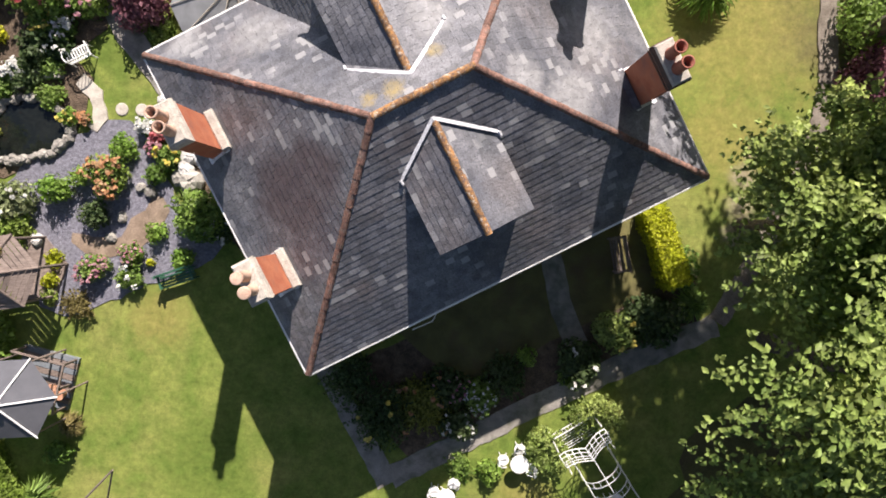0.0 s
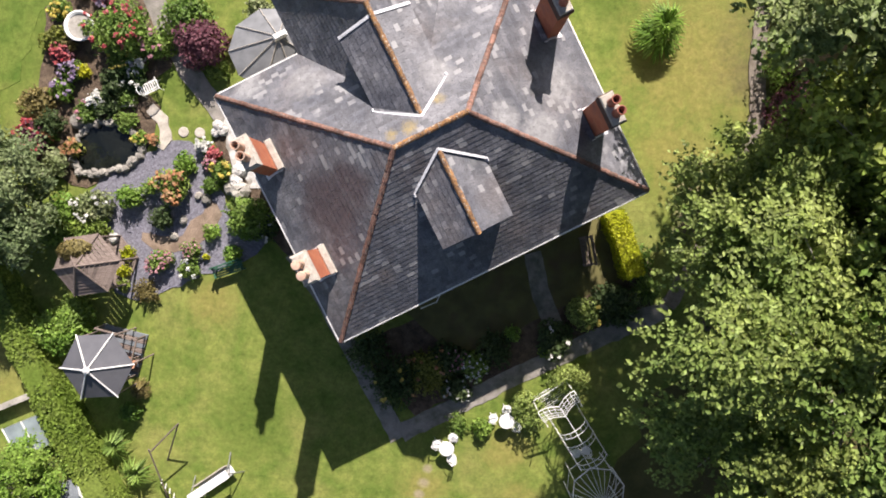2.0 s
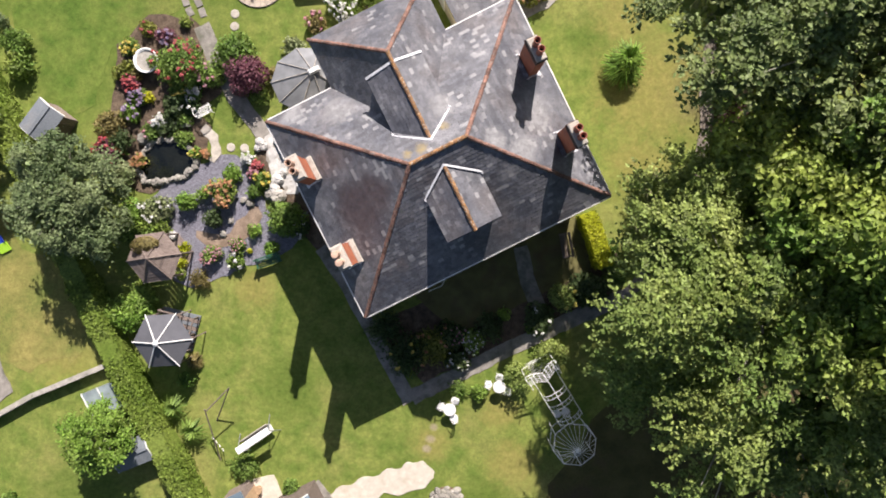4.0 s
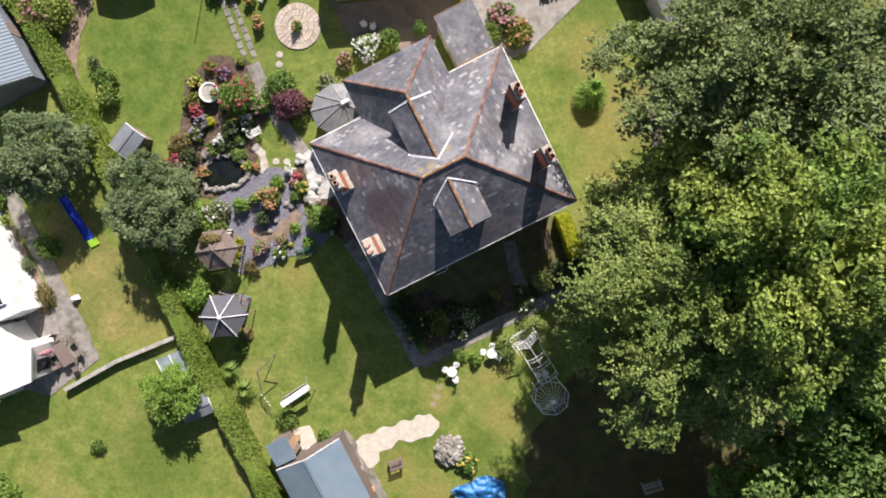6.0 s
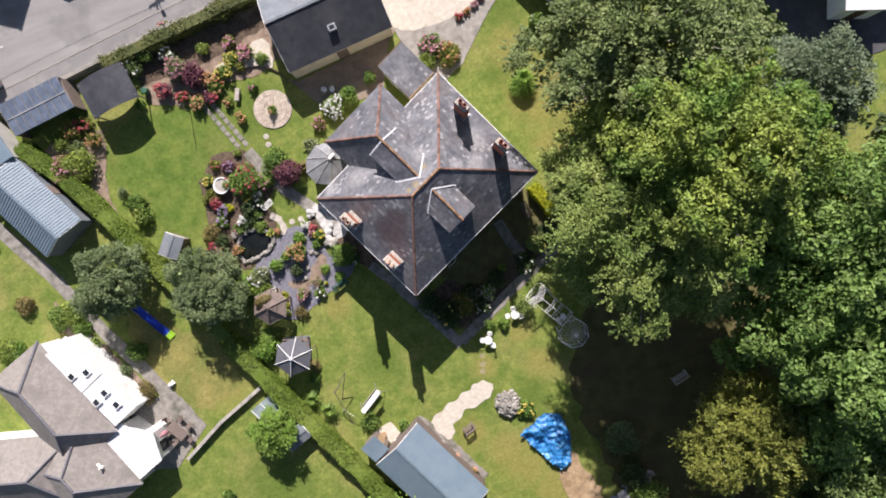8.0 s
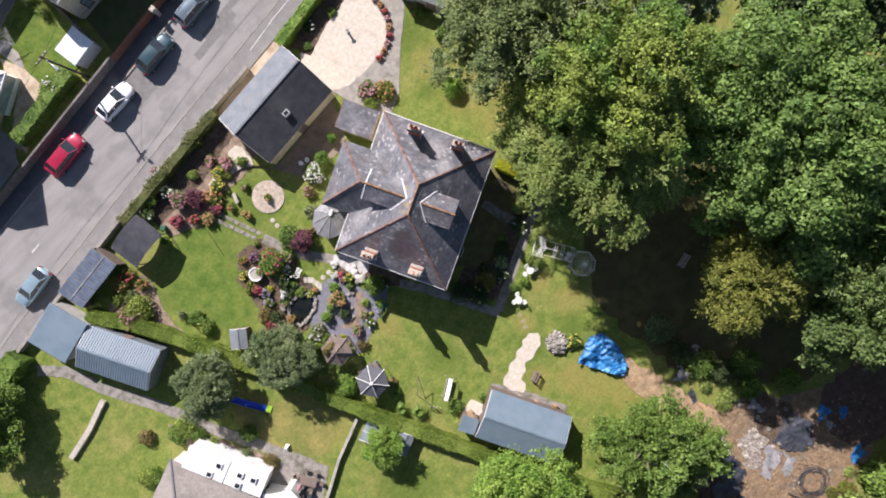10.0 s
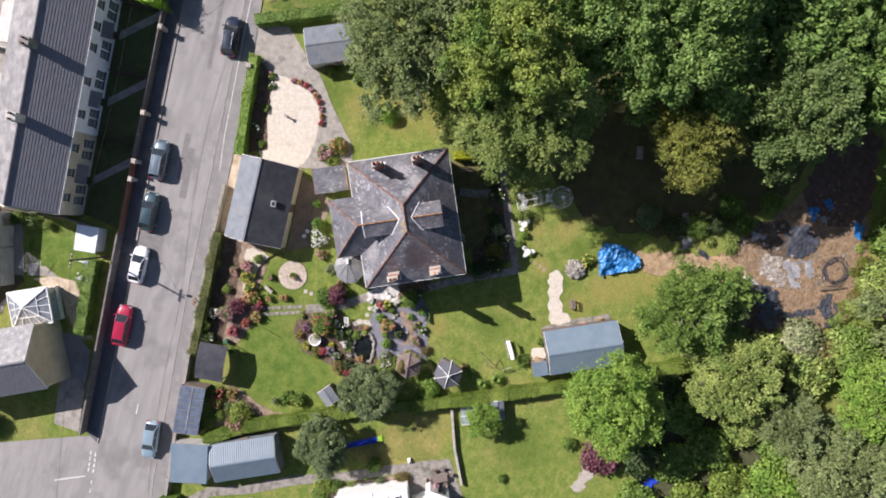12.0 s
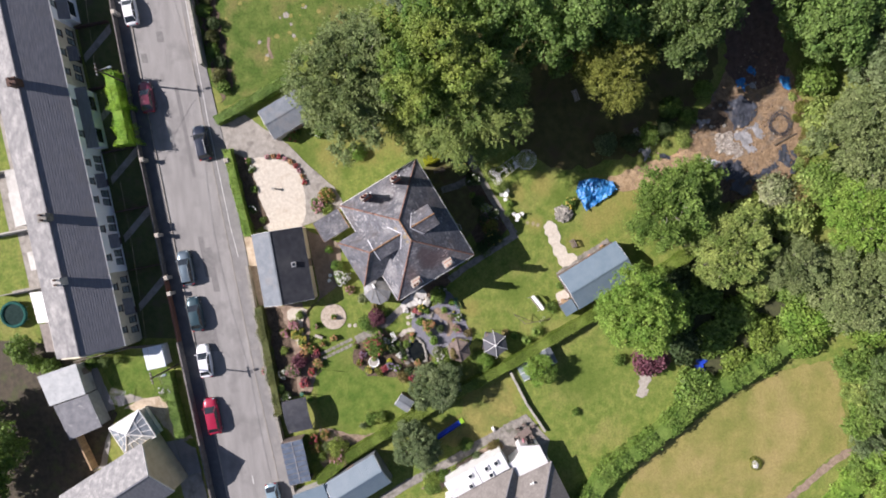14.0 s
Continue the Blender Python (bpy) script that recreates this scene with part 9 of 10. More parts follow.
for k in range(8):
    a, b = k * 0.7854 + 0.3, (k + 1) * 0.7854 + 0.3
    p, q = (1.28 * math.cos(a), 1.28 * math.sin(a)), (1.28 * math.cos(b), 1.28 * math.sin(b))
    part("post", rod((*p, 0), (*p, 2.1), 0.025), "white_metal", dm2)
    part("ring_bar", rod((*p, 2.1), (*q, 2.1), 0.028), "white_metal", dm2)
    part("waist_bar", rod((*p, 0.9), (*q, 0.9), 0.018), "white_metal", dm2)
    for j in range(3):
        s = (p[0] + (q[0] - p[0]) * j / 3, p[1] + (q[1] - p[1]) * j / 3)
        part("dome_wire", tube([(s[0], s[1], 2.1), (s[0] * 0.7, s[1] * 0.7, 2.5), (s[0] * 0.3, s[1] * 0.3, 2.85), (0, 0, 3.0)], 0.014), "white_metal", dm2)
part("finial", lathe([(0.1, 2.95), (0.12, 3.05), (0.02, 3.2)], 10), "white_metal", dm2)

# rockery, tarpaulin and clearing
rk = thing("rockery", "mound of grey rocks with plants on the lawn", "rockery", -0.08, -16.51)
for k in range(60):
    a, q = k * 2.4, 1.15 * math.sqrt(k / 60)
    ob = new("stone", stone_meshes[k % 4])
    ob.parent = rk
    ob.matrix_basis = pose(q * math.cos(a), q * math.sin(a), 0.55 * (1 - (q / 1.2) ** 2) - 0.08, rs.uniform(-20, 20), rs.uniform(-20, 20), rs.uniform(0, 360)) @ Matrix.Scale(rs.uniform(0.8, 1.5), 4)
part("mound", lathe([(1.2, -0.05), (0.9, 0.28), (0.5, 0.5), (0.1, 0.58)], 14), "soil", rk)


def sheet(name, label, outline, material, lift, seed, step=0.18, category="tarpaulin", z=0.04):
    """A crumpled sheet on the ground inside an outline."""
    rnd = random.Random(seed)
    xs, ys = [p[0] for p in outline], [p[1] for p in outline]
    x0, y0, x1, y1 = min(xs), min(ys), max(xs), max(ys)

    def inside(x, y):
        c = False
        for i in range(len(outline)):
            (ax, ay), (bx, by) = outline[i], outline[i - 1]
            if (ay > y) != (by > y) and x < (bx - ax) * (y - ay) / (by - ay) + ax:
                c = not c
        return c

    ids, V, F = {}, [], []
    nx, ny = int((x1 - x0) / step) + 1, int((y1 - y0) / step) + 1

    def vert(i, j):
        if (i, j) not in ids:
            x, y = x0 + i * step, y0 + j * step
            h = 0.8 * noise.noise(Vector((x * 0.9, y * 0.9, seed))) + 0.9 * (0.5 - abs(noise.noise(Vector((x * 1.3 + y * 0.6, y * 1.9, seed + 5))))) + 0.5 * (0.4 - abs(noise.noise(Vector((x * 3.4, y * 3.4, seed)))))
            ids[(i, j)] = len(V)
            V.append((x + rnd.uniform(-0.05, 0.05), y + rnd.uniform(-0.05, 0.05), z + lift * max(0.0, 0.35 + h)))
        return ids[(i, j)]

    for i in range(nx):
        for j in range(ny):
            if inside(x0 + (i + 0.5) * step, y0 + (j + 0.5) * step):
                F.append((vert(i, j), vert(i + 1, j), vert(i + 1, j + 1), vert(i, j + 1)))
    ob = part(name, (V, F), material, None, "", True)
    return tagged(ob, label, category)


sheet("tarpaulin", "crumpled bright blue tarpaulin over a heap", [(0.01, -19.46), (2.66, -18.35), (4.06, -18.89), (4.34, -20.92), (3.58, -23.33), (2.43, -23.68), (1.33, -21.85)], "tarp", 0.55, 1, 0.11)
CLR = 0.0
for k, (lb, mt, pts) in enumerate((
    ("torn black plastic sheet beside the bushes", "black_plastic", [(4.0, -36.8), (5.1, -38.5), (4.8, -40.4), (2.5, -41.7), (1.6, -40.6), (2.6, -39.6), (2.2, -38.4)]),
    ("torn black plastic sheet beside the bushes", "black_plastic", [(2.4, -39.4), (1.4, -40.8), (1.9, -42.0), (0.6, -41.5), (0.3, -40.0), (1.2, -38.9)]),
    ("crumpled grey-black plastic sheet in the shade", "black_plastic", [(12.3, -38.8), (13.4, -40.9), (12.4, -42.7), (10.4, -43.1), (9.3, -41.3), (9.1, -39.7), (10.6, -39.3)]),
    ("torn dark sheeting beside the log", "black_plastic", [(2.8, -41.6), (3.3, -43.2), (4.2, -45.0), (3.4, -45.3), (2.7, -43.6), (1.9, -42.0)]),
    ("torn dark sheeting beside the log", "black_plastic", [(5.8, -45.2), (6.4, -46.4), (5.2, -46.6), (4.5, -47.2), (3.4, -46.6), (4.3, -45.5)]),
    ("torn dark sheeting beside the log", "black_plastic", [(5.6, -47.2), (5.4, -47.9), (3.2, -48.5), (2.6, -46.8), (3.3, -47.2), (4.4, -47.6)]),
    ("grey plastic sheeting in the shade", "pale_plastic", [(10.7, -35.0), (10.9, -36.7), (10.3, -36.8), (9.6, -35.4)]),
    ("flat pale grey sheet on the brown earth", "pale_plastic", [(8.7, -39.7), (9.3, -41.4), (6.2, -42.5), (5.8, -41.6), (7.0, -41.0), (7.4, -40.2)]),
    ("flat pale grey sheet on the brown earth", "pale_plastic", [(9.4, -41.7), (9.6, -43.2), (7.7, -43.8), (7.8, -42.9), (8.8, -42.2)]),
    ("white crumpled plastic beside the bushes", "white_paint", [(5.9, -36.0), (4.7, -35.6), (4.0, -36.9), (5.1, -37.7)]),
    ("small blue tarpaulin in the shade", "tarp", [(15.5, -40.5), (15.6, -41.5), (14.6, -42.0), (14.0, -41.4)]),
    ("small blue tarpaulin in the shade", "tarp", [(16.6, -42.0), (17.2, -42.6), (16.7, -43.3), (15.8, -42.9)]),
    ("grey-blue plastic scrap in the shade", "pale_plastic", [(14.9, -42.2), (15.2, -43.2), (14.3, -43.1)]),
    ("small blue tarpaulin at the clearing's edge", "tarp", [(15.4, -46.3), (15.6, -47.3), (14.0, -47.6), (14.0, -46.7)]),
    ("grey plastic scraps on the earth", "pale_plastic", [(7.5, -27.2), (7.8, -28.7), (6.4, -28.6), (6.2, -27.7)]),
    ("dark plastic scraps on the earth", "black_plastic", [(6.6, -29.4), (6.5, -30.9), (5.9, -31.0), (6.0, -29.6)]),
    ("blue plastic cover under the trees", "blue_plastic", [(-21.0, -32.7), (-21.0, -34.0), (-22.7, -34.0), (-22.7, -32.7)]),
)):
    sheet("tarpaulin" if mt == "tarp" else "plastic_sheet", lb, rough_line(pts, 0.3, 0.32, True, k), mt, 0.07 if "flat" in lb else 0.2, k + 2, 0.14, "tarpaulin" if mt == "tarp" else "plastic sheet", 0.03)
def loop_of_pipe(j):
    rp = random.Random(500 + j)
    r0, p0, w1, w2 = 1.1 + 0.055 * j, rp.uniform(0, 6.28), rp.uniform(0.06, 0.16), rp.uniform(0.04, 0.1)
    ring = []
    for a in range(29):
        u = a * 0.2244 + p0
        q = r0 * (1 + 0.05 * math.cos(4 * u) + w1 * math.sin(2 * u + j) + w2 * math.sin(3 * u + 2 * j))
        ring.append((q * math.cos(u), q * math.sin(u), 0.05 + 0.035 * (j % 5)))
    return tube(ring, 0.022)


hose = tagged(part("hose_coil", join(*[loop_of_pipe(j) for j in range(10)]), "black_plastic", None), "loose coil of black drainage pipe", "pipe coil")
hose.matrix_basis = pose(9.25, -46.0, 0.02)
# broken stone and clods all over the clearing
def scatter(label, n, places, size, material, seed):
    rnd = random.Random(seed)
    shapes = []
    for _ in range(n):
        px, py, pr = rnd.choice(places)
        a, q = rnd.uniform(0, 6.283), pr * math.sqrt(rnd.uniform(0, 1))
        sc = size * rnd.uniform(0.4, 1.5)
        V, F = lathe([(0.6, 0.0), (1.0, 0.35), (0.55, 0.9)], 5)
        turn = pose(px + q * math.cos(a), py + q * math.sin(a), 0.03, rnd.uniform(-20, 20), rnd.uniform(-20, 20), rnd.uniform(0, 360))
        shapes.append(([turn @ Vector((vx * sc * rnd.uniform(0.8, 1.3), vy * sc * rnd.uniform(0.6, 1.1), vz * sc * 0.8)) for vx, vy, vz in V], F))
    return tagged(part("rubble", join(*shapes), material, None), label, "rubble", kind="stuff")


M["grit_pale"] = mat("grit_pale", (0.28, 0.255, 0.225), (0.42, 0.4, 0.37), 5, 0.9, 0.5, 25, c3=(0.25, 0.21, 0.17), scale3=2, island=0.35)
M["grit_brown"] = mat("grit_brown", (0.16, 0.11, 0.07), (0.27, 0.195, 0.13), 5, 0.95, 0.5, 25, island=0.4)
scatter("scattered pale broken stone on the rubble", 150, ((7.6, -38.4, 1.2), (7.0, -38.8, 1.3), (6.4, -40.0, 1.2)), 0.09, "grit_pale", 31)
scatter("clods and stones on the trodden earth", 520, ((5.0, -43.5, 2.6), (8.5, -46.0, 2.6), (10.8, -44.6, 1.8), (6.0, -34.0, 2.4), (5.2, -29.0, 2.0), (9.4, -34.0, 2.0), (13.6, -44.6, 2.4), (3.2, -46.0, 2.2), (17.5, -43.5, 3.0)), 0.12, "grit_brown", 32)
scatter("grey stones heaped at the end of the bare earth", 90, ((9.6, -27.2, 0.9), (9.0, -28.4, 0.9), (8.6, -29.2, 0.6)), 0.22, "grit_pale", 33)
log = tagged(part("log", join(rod((0, 0, 0.14), (3.2, 0.3, 0.12), 0.14, 0.08), rod((1.8, 0.15, 0.13), (2.6, 0.9, 0.3), 0.06, 0.03)), "bark", None), "fallen branch on the clearing", "log")
log.matrix_basis = pose(6.6, -45.1, 0.02, 0, 0, -72)
for k in range(11):
    ob = tagged(part("rubble", stone_shape(0.27, 0.2, 0.14, 300 + k), "pale_stone", None), "pale lump of broken stone beside the sheeting", "rubble", "rubble on the clearing")
    ob.matrix_basis = pose(rs.uniform(6.0, 8.6), rs.uniform(-39.8, -37.4), 0.03, 0, 0, rs.uniform(0, 360)) @ Matrix.Scale(rs.uniform(0.5, 1.4), 4)
rdg = random.Random(81)
for k in range(22):
    u = k / 21
    x, y = 13.6 - 11.2 * u + rdg.uniform(-0.6, 0.6), -48.3 - 0.8 * math.sin(u * 3.1) + rdg.uniform(-0.9, 0.9)
    shrub("weed_tuft", "low straggling dry weeds at the clearing's edge", x, y, rdg.uniform(0.4, 0.8), rdg.uniform(0.25, 0.5), ("leaf_straw", "leaf_olive", "leaf_spray")[k % 3], 960 + k, 0.1, "", 0, 0.06, 0.6, group="weeds at the clearing's edge")
for k, (x, y, r, h, lf) in enumerate(((8.2, -33.2, 0.9, 0.6, "leaf_spray"), (9.6, -32.8, 1.0, 0.9, "leaf_spray"), (11.2, -33.6, 1.1, 1.0, "leaf_mid"),
                                      (2.0, -49.2, 1.2, 0.9, "leaf_spray"), (5.8, -49.4, 1.2, 0.9, "leaf_spray"), (10.2, -30.4, 1.2, 1.1, "leaf_dark"), (9.0, -28.4, 1.3, 1.3, "leaf_mid"),
                                      (8.4, -26.0, 1.2, 1.2, "leaf_dark"), (12.6, -31.6, 1.3, 1.2, "leaf_mid"), (14.6, -36.0, 1.2, 1.1, "leaf_mid"), (8.0, -30.6, 0.6, 0.5, "leaf_spray"))):
    shrub("weed_clump", "straggling clump of weeds on the bare earth", x, y, r, h, lf, 900 + k, 0.13, "", 0, 0.06, 0.5, group="weeds on the clearing")
for k in range(16):
    ob = tagged(part("rubble", stone_shape(0.2, 0.16, 0.12, 200 + k), "pale_stone" if k % 4 == 0 else "stone", None), "lump of rubble on the bare earth", "rubble", "rubble on the clearing")
    ob.matrix_basis = pose(rs.uniform(2.5, 12.5), rs.uniform(-48, -34), 0.03, 0, 0, rs.uniform(0, 360)) @ Matrix.Scale(rs.uniform(0.5, 1.5), 4)

# neighbour's garden
line_of("low_wall", "low stone wall with pale coping across the gardens", [(-29.06, -11.71), (-25.14, -9.54), (-20.66, -7.71)], 0.3, 0.6, "stone", category="wall")
cf = thing("cold_frame", "glazed cold frame with white frame", "cold frame", -20.71, -9.73, 0, 22)
part("box", wall_ring(-1.05, -0.8, 1.05, 0.8, 0, 0.62, 0.06), "grey_metal", cf)
for x in (-1.02, 0.0):
    part("pane", slab([(x, -0.8, 0.64), (x + 1.0, -0.8, 0.64), (x + 1.0, 0.8, 0.8), (x, 0.8, 0.8)], 0.02), "pale_glass", cf)
for x in (-1.04, -0.01, 1.02):
    part("bar", slab([(x - 0.03, -0.83, 0.68), (x + 0.03, -0.83, 0.68), (x + 0.03, 0.83, 0.84), (x - 0.03, 0.83, 0.84)], 0.03), "white_paint", cf)
ss = gable_shed("small_shed", "small grey shed under the bright tree", "shed", -18.82, -12.79, 22, 2.1, 1.5, 1.3, 1.55, "old_timber", "grey_sheet", 0, 0.08)
sl = thing("water_slide", "blue plastic slide with lime green end", "slide", -28.46, 2.86)
so = (-28.46, 2.86)
se = (-26.91, -0.36)
dv = Vector((se[0] - so[0], se[1] - so[1], 0))
nv = Vector((-dv.y, dv.x, 0)).normalized() * 0.26
V0, V1 = Vector((0, 0, 1.0)), dv + Vector((0, 0, 0.25))
part("chute", join(slab([V0 - nv, V0 + nv, V1 + nv, V1 - nv], 0.04), slab([V0 + nv, V0 + nv * 1.25 + Vector((0, 0, 0.14)), V1 + nv * 1.25 + Vector((0, 0, 0.14)), V1 + nv], 0.03), slab([V0 - nv, V0 - nv * 1.25 + Vector((0, 0, 0.14)), V1 - nv * 1.25 + Vector((0, 0, 0.14)), V1 - nv], 0.03)), "blue_plastic", sl)
V2 = V1 + dv.normalized() * 0.55 - Vector((0, 0, 0.12))
part("run_out", slab([V1 - nv * 1.3, V1 + nv * 1.3, V2 + nv * 1.3, V2 - nv * 1.3], 0.1), "lime_plastic", sl)
part("ladder", join(rod((-0.2, 0.1, 0), (0, 0.1, 1.0), 0.03), rod((-0.2, -0.25, 0), (0, -0.25, 1.0), 0.03), *[rod((-0.18 + 0.05 * k, 0.1, 0.2 + 0.22 * k), (-0.18 + 0.05 * k, -0.25, 0.2 + 0.22 * k), 0.02) for k in range(4)]), "blue_plastic", sl)
pp = thing("patio_table", "dark wooden patio table on the terrace", "table", -28.96, -8.92, 0, -60)
part("tabletop", box(-0.9, -0.5, 0.7, 0.9, 0.5, 0.74), "old_timber", pp)
for x in (-0.8, 0.8):
    for y in (-0.4, 0.4):
        part("leg", box(x - 0.035, y - 0.035, 0, x + 0.035, y + 0.035, 0.7), "old_timber", pp)
for k, (x, y, r) in enumerate(((-1.3, 0, 0), (1.3, 0, 180), (-0.5, 0.85, -90), (0.5, 0.85, -90), (-0.5, -0.85, 90), (0.5, -0.85, 90))):
    c = thing("patio_chair", "dark wooden patio chair at the table", "chair", 0, 0, group="chairs round the patio table")
    c.matrix_basis = pp.matrix_basis @ pose(x, y, 0, 0, 0, r)
    part("seat", box(-0.22, -0.22, 0.42, 0.22, 0.22, 0.46), "old_timber", c)
    part("backrest", slab([(-0.22, -0.22, 0.46), (-0.22, 0.22, 0.46), (-0.3, 0.22, 0.95), (-0.3, -0.22, 0.95)], 0.03), "old_timber", c)
    for lx in (-0.19, 0.19):
        for ly in (-0.19, 0.19):
            part("leg", rod((lx, ly, 0), (lx, ly, 0.43), 0.022), "old_timber", c)
pr = thing("parasol", "folded pink and white parasol", "parasol", -29.68, -8.63)
part("pole", rod((0, 0, -0.02), (0, 0, 2.3), 0.025), "white_metal", pr)
part("canopy", lathe([(0.06, 1.0), (0.2, 1.15), (0.24, 1.5), (0.1, 2.2), (0.03, 2.3)], 12), "flower_pink", pr)
tf = tagged(part("toy_car", join(box(-0.3, -0.2, 0.1, 0.3, 0.2, 0.35, 0.06), box(-0.12, -0.16, 0.35, 0.18, 0.16, 0.55, 0.05)), "white_paint", None), "small white ride-on toy on the lawn's edge", "toy")
tf.matrix_basis = pose(-28.24, -4.81, 0, 0, 0, 25)
# patio seats behind the house
for k, (x, y, r) in enumerate(((-6.27, 15.37, 30), (-5.63, 15.16, 200))):
    iron_chair(x, y, r, "seats on the yard", "pale blue-white metal chair on the yard")
st = tagged(part("statue_seat", join(box(-0.55, -0.2, 0.3, 0.55, 0.2, 0.42, 0.05), box(-0.45, -0.15, 0, -0.25, 0.15, 0.3), box(0.25, -0.15, 0, 0.45, 0.15, 0.3)), "pale_stone", None), "pale stone garden seat on the lawn", "stone seat")
st.matrix_basis = pose(-13.70, 17.49, 0, 0, 0, 65)
pl = tagged(part("washing_pole", rod((0, 0, -0.1), (0, 0, 2.6), 0.035), "old_timber", None), "wooden washing line pole on the lawn", "pole")
pl.matrix_basis = pose(-18.22, 17.55, 0)
whb = tagged(part("water_butt", lathe([(0.26, 0), (0.3, 0.5), (0.28, 0.7), (0.24, 0.72)], 14), "green_paint", None), "green plastic water butt beside the carport", "water butt")
whb.matrix_basis = pose(-21.19, 20.45, 0)
for k in range(9):
    a = 0.35 + k * 0.19
    x, y = 6.2 + 4.6 * math.cos(a - 1.75), 21.6 + 4.2 * math.sin(a - 1.75)
    shrub("edging_flower", "low red and orange flowers edging the sandy yard", x, y, 0.35, 0.35, "leaf_mid", 600 + k, 0.06, ("red", "orange", "pink")[k % 3], 40, 0.06, group="flowers edging the yard")
sd = thing("sundial", "small stone sundial in the sandy yard", "sundial", 6.5, 21.6)
part("column", lathe([(0.2, 0), (0.2, 0.08), (0.11, 0.14), (0.1, 0.7), (0.2, 0.78), (0.22, 0.85)], 14), "stone", sd)
part("gnomon", slab([(-0.1, 0, 0.85), (0.12, 0, 0.85), (0.12, 0.01, 1.0)], 0.01), "grey_metal", sd)
# pots beside the workshop
for k, (px, py, c) in enumerate(((-4.89, -21.20, "terracotta"), (-4.82, -22.15, "tail_red"), (-6.00, -19.48, "terracotta"), (-10.74, -16.43, "white_paint"), (-11.61, -15.44, "timber"), (-6.88, -17.87, "stone"))):
    pt = tagged(part("flower_pot", lathe([(0.16, -0.02), (0.24, 0.38), (0.26, 0.38), (0.26, 0.44), (0.2, 0.44)], 14), c, None), "flower pot beside the workshop wall", "flower pot", "pots at the workshop")
    pt.matrix_basis = pose(px, py, 0)
patch("workshop_step", "pale paved corner beside the lean-to", [(-12.4, -15.0), (-10.7, -14.6), (-10.2, -15.9), (-11.2, -16.6)], "sand", 0.05, 0.03, 0.4)
# bracket on the front wall
br = tagged(part("wall_bracket", join(rod((-0.35, 0, 0), (0.25, 0.25, 0.02), 0.022), rod((-0.35, 0, 0), (-0.42, -0.04, 0.0), 0.035), rod((0.25, 0.25, 0.02), (0.8, 1.4, 0.05), 0.02)), "white_metal", None), "thin white bracket fixed below the eaves", "bracket")
br.matrix_basis = pose(-0.58, -2.70, 4.6, 0, 0, 0)

# ---- street furniture ----
def pole(label, x, y, h, rz, lamp):
    t = thing("utility_pole", label, "pole", x, y, 0, rz, group="poles along the road")
    part("shaft", rod((0, 0, -0.1), (0, 0, h), 0.13, 0.09, 10), "bark" if not lamp else "grey_metal", t)
    part("cross_arm", box(-0.75, -0.05, h - 0.5, 0.75, 0.05, h - 0.38), "old_timber" if not lamp else "grey_metal", t)
    for q in (-0.65, -0.25, 0.25, 0.65):
        part("insulator", lathe([(0.05, h - 0.38), (0.06, h - 0.3), (0.03, h - 0.22)], 8, q, 0), "white_paint", t)
    arm = part("lamp_arm", rod((0, 0, h - 0.9), (0, -1.3, h - 0.6), 0.04), "grey_metal", t)
    part("lantern", box(-0.14, -1.75, h - 0.68, 0.14, -1.25, h - 0.54, 0.04), "pale_glass", arm)


pole("wooden utility pole with street lamp by the terrace wall", 22.0, 39.6, 7.6, 8, False)
pole("wooden utility pole with street lamp by the roadside store", -15.9, 36.9, 7.6, 8, False)
for a, b in (((22.0, 39.6, 7.3), (-15.9, 36.9, 7.3)), ((22.0, 39.6, 7.3), (70, 43.6, 7.3)), ((22.0, 39.6, 7.2), (12.0, 43.2, 5.3)), ((-15.9, 36.9, 7.2), (-9.0, 41.2, 5.2)), ((-15.9, 36.9, 7.3), (-60, 28, 7.3))):
    a, b = Vector(a), Vector(b)
    pts = [a.lerp(b, k / 12) - Vector((0, 0, 1.2 * math.sin(math.pi * k / 12) * (b - a).length / 40)) for k in range(13)]
    tagged(part("cable", tube(pts, 0.013, 5), "rubber", None), "thin overhead cable between pole and houses", "cable")
for k, (x, y) in enumerate(((1.66, 37.15), (-4.03, 36.55), (-6.15, 36.35), (30.91, 39.75), (11.66, 38.1), (10.59, 27.09))):
    gp = tagged(part("gate_pillar", join(box(-0.22, -0.22, -0.05, 0.22, 0.22, 1.5), box(-0.3, -0.3, 1.5, 0.3, 0.3, 1.65, 0.1)), "pale_stone", None), "pale capped gate pillar at the pavement", "gate pillar", "gate pillars")
    gp.matrix_basis = pose(x, y, 0, 0, 0, 8)
fr = tagged(part("rock", stone_shape(0.62, 0.5, 0.6, 91), "chalk", None), "large pale rock standing in the dry field", "rock")
fr.matrix_basis = pose(-36.1, -39.7, -0.03)
rd = thing("rotary_airer", "folding rotary clothes airer on the corner lawn", "clothes airer", -19.18, 44.49)
part("mast", rod((0, 0, -0.05), (0, 0, 1.7), 0.025), "grey_metal", rd)
for k in range(4):
    a = k * 1.5708 + 0.5
    part("arm", rod((0, 0, 1.3), (1.35 * math.cos(a), 1.35 * math.sin(a), 1.8), 0.02), "grey_metal", rd)
for j in (0.5, 0.75, 1.0):
    part("line", tube([(1.35 * j * math.cos(k * 1.5708 + 0.5), 1.35 * j * math.sin(k * 1.5708 + 0.5), 1.3 + 0.5 * j) for k in range(5)], 0.012), "white_metal", rd)

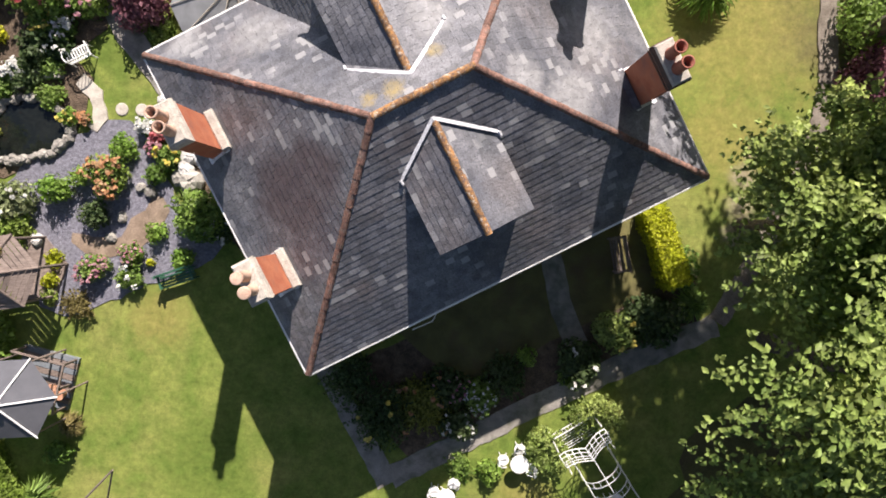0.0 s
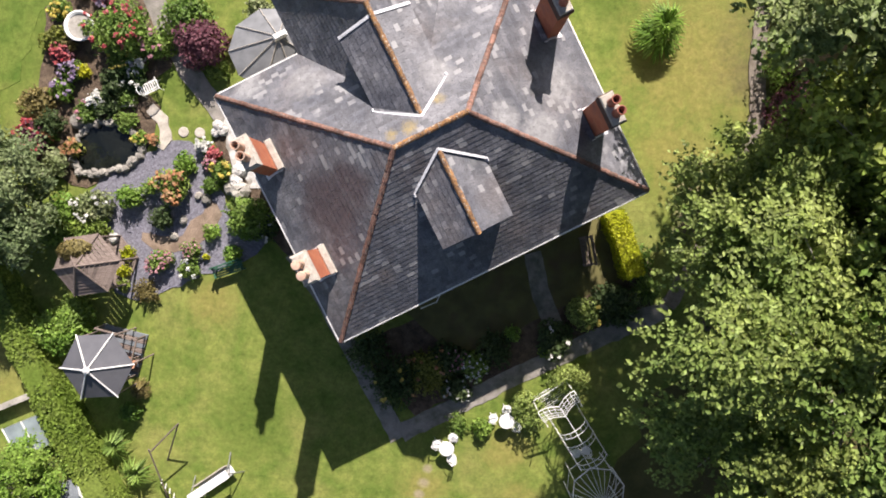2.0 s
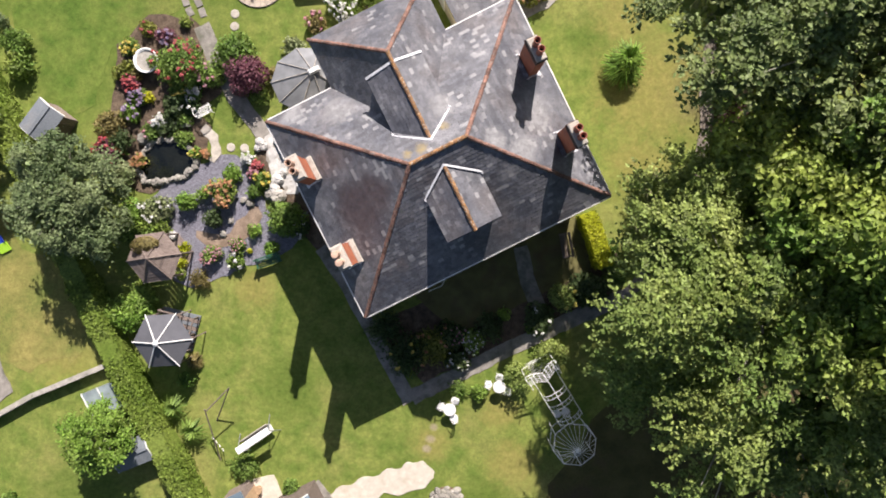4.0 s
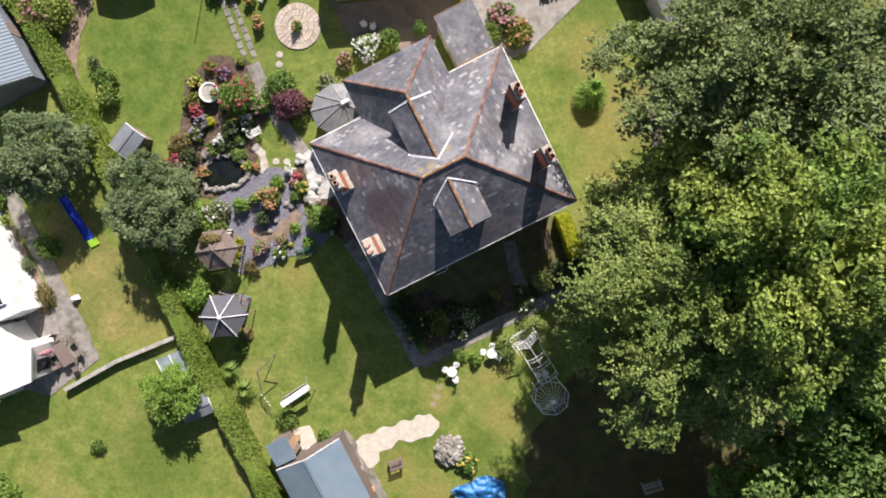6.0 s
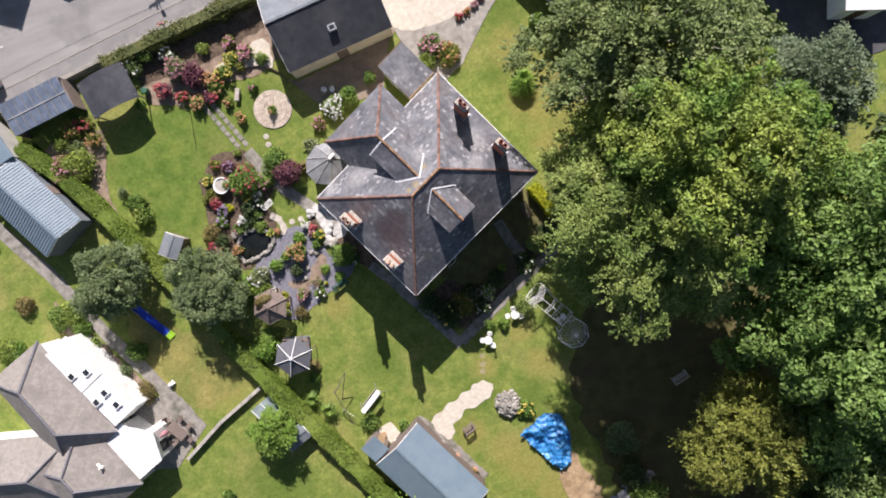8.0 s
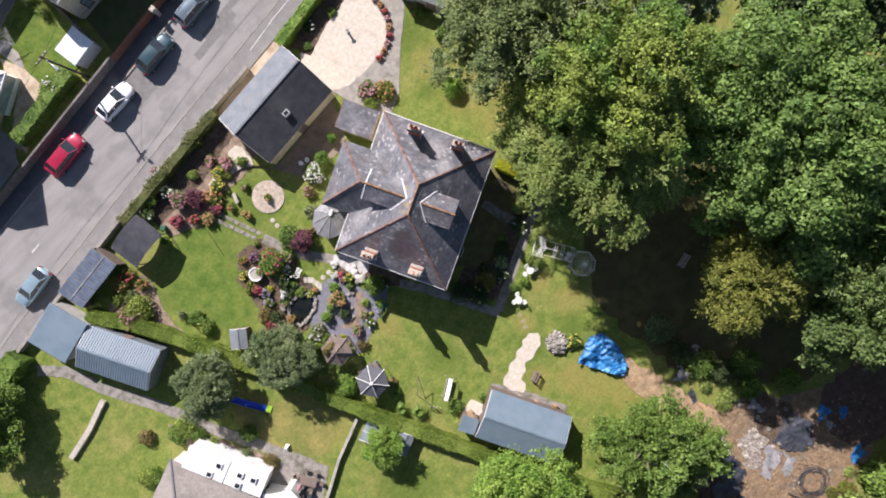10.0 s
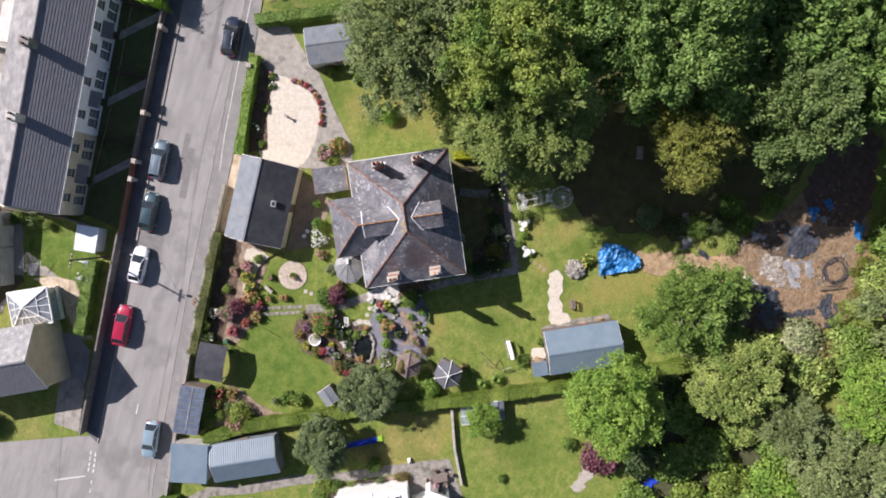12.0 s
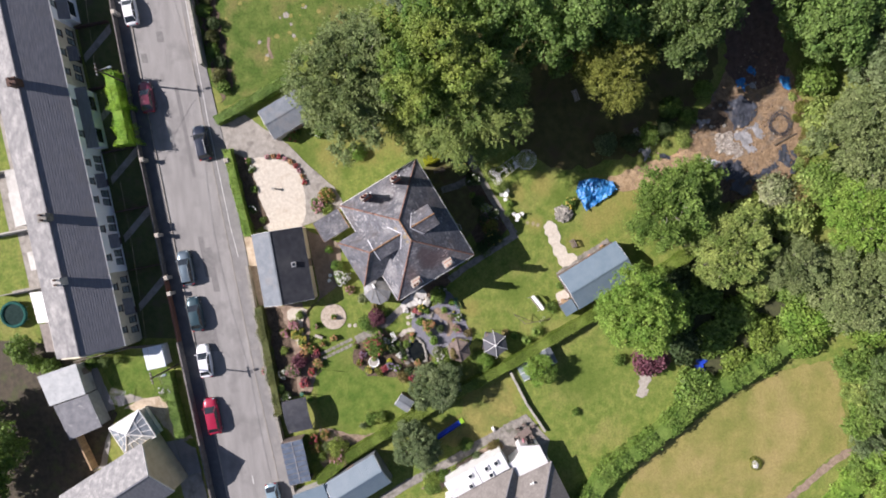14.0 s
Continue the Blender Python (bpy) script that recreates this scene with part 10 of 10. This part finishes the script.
# planters along the workshop walls
for k, (x, y, c) in enumerate(((-7.71, -16.46, "leaf_yellow"), (-7.33, -17.59, "leaf_mid"), (-6.92, -18.62, "leaf_mid"), (-6.36, -19.27, "leaf_spray"), (-9.19, -15.84, "leaf_mid"), (-8.36, -15.58, "leaf_straw"), (-5.70, -20.31, "leaf_mid"), (-4.91, -21.28, "leaf_straw"))):
    pl = thing("planter", "wooden planter of small plants beside the workshop wall", "planter", x, y, 0, -63 + 90 * (k in (4, 5)), group="planters at the workshop")
    part("trough", join(box(-0.42, -0.16, -0.02, 0.42, 0.16, 0.3, 0.02)), "old_timber", pl)
    part("soil", box(-0.38, -0.12, 0.3, 0.38, 0.12, 0.31), "soil", pl)
    rr = np.random.default_rng(950 + k)
    pc, pd = cloud(rr, 160, (0, 0, 0.36), (0.42, 0.2, 0.22), -0.1, 0.5)
    leaf_mesh("foliage", pc, pd + np.array([0, 0, 0.5]), 0.06, c, pl, seed=k)

M["teal_pad"] = mat("teal_pad", (0.012, 0.07, 0.06), (0.02, 0.1, 0.085), 3, 0.9, 0.1, 20, spec=0.2)
M["mat_web"] = mat("mat_web", (0.014, 0.03, 0.028), (0.022, 0.042, 0.038), 3, 0.95, 0.1, 40, spec=0.1)
tp = thing("trampoline", "round garden trampoline with dark green safety pad", "trampoline", -7.2, 57.6)
part("pad", tube([(1.6 * math.cos(a * 0.2244), 1.6 * math.sin(a * 0.2244), 0.84) for a in range(29)], 0.22, 8), "teal_pad", tp, "dark green padded rim")
part("jumping_mat", lathe([(1.45, 0.79), (1.45, 0.82), (0.02, 0.82)], 28), "mat_web", tp)
for k in range(6):
    part("leg", rod((1.7 * math.cos(k * 1.047), 1.7 * math.sin(k * 1.047), 0.0), (1.7 * math.cos(k * 1.047), 1.7 * math.sin(k * 1.047), 0.82), 0.03), "grey_metal", tp)

# things left on the grass behind the big trees
for nm, lb, x, y, size, mt, k in (("plastic_sack", "crumpled white plastic sack on the grass", 30.5, -5.7, (0.55, 0.42, 0.4), M["marking"], 1), ("plastic_sack", "crumpled white plastic sack on the grass", 31.2, -6.3, (0.4, 0.35, 0.3), M["marking"], 2),
                                  ("sheeting", "crumpled teal plastic sheet on the grass", 31.5, -5.3, (0.75, 0.6, 0.3), mat("teal_plastic", (0.08, 0.3, 0.3), (0.16, 0.42, 0.4), 3, 0.4, 0.6, 9, depth=0.05), 3)):
    ob = tagged(part(nm, stone_shape(*size, 400 + k), mt, None), lb, "rubbish")
    ob.matrix_basis = pose(x, y, size[2] * 0.3, 0, 0, 40 * k)
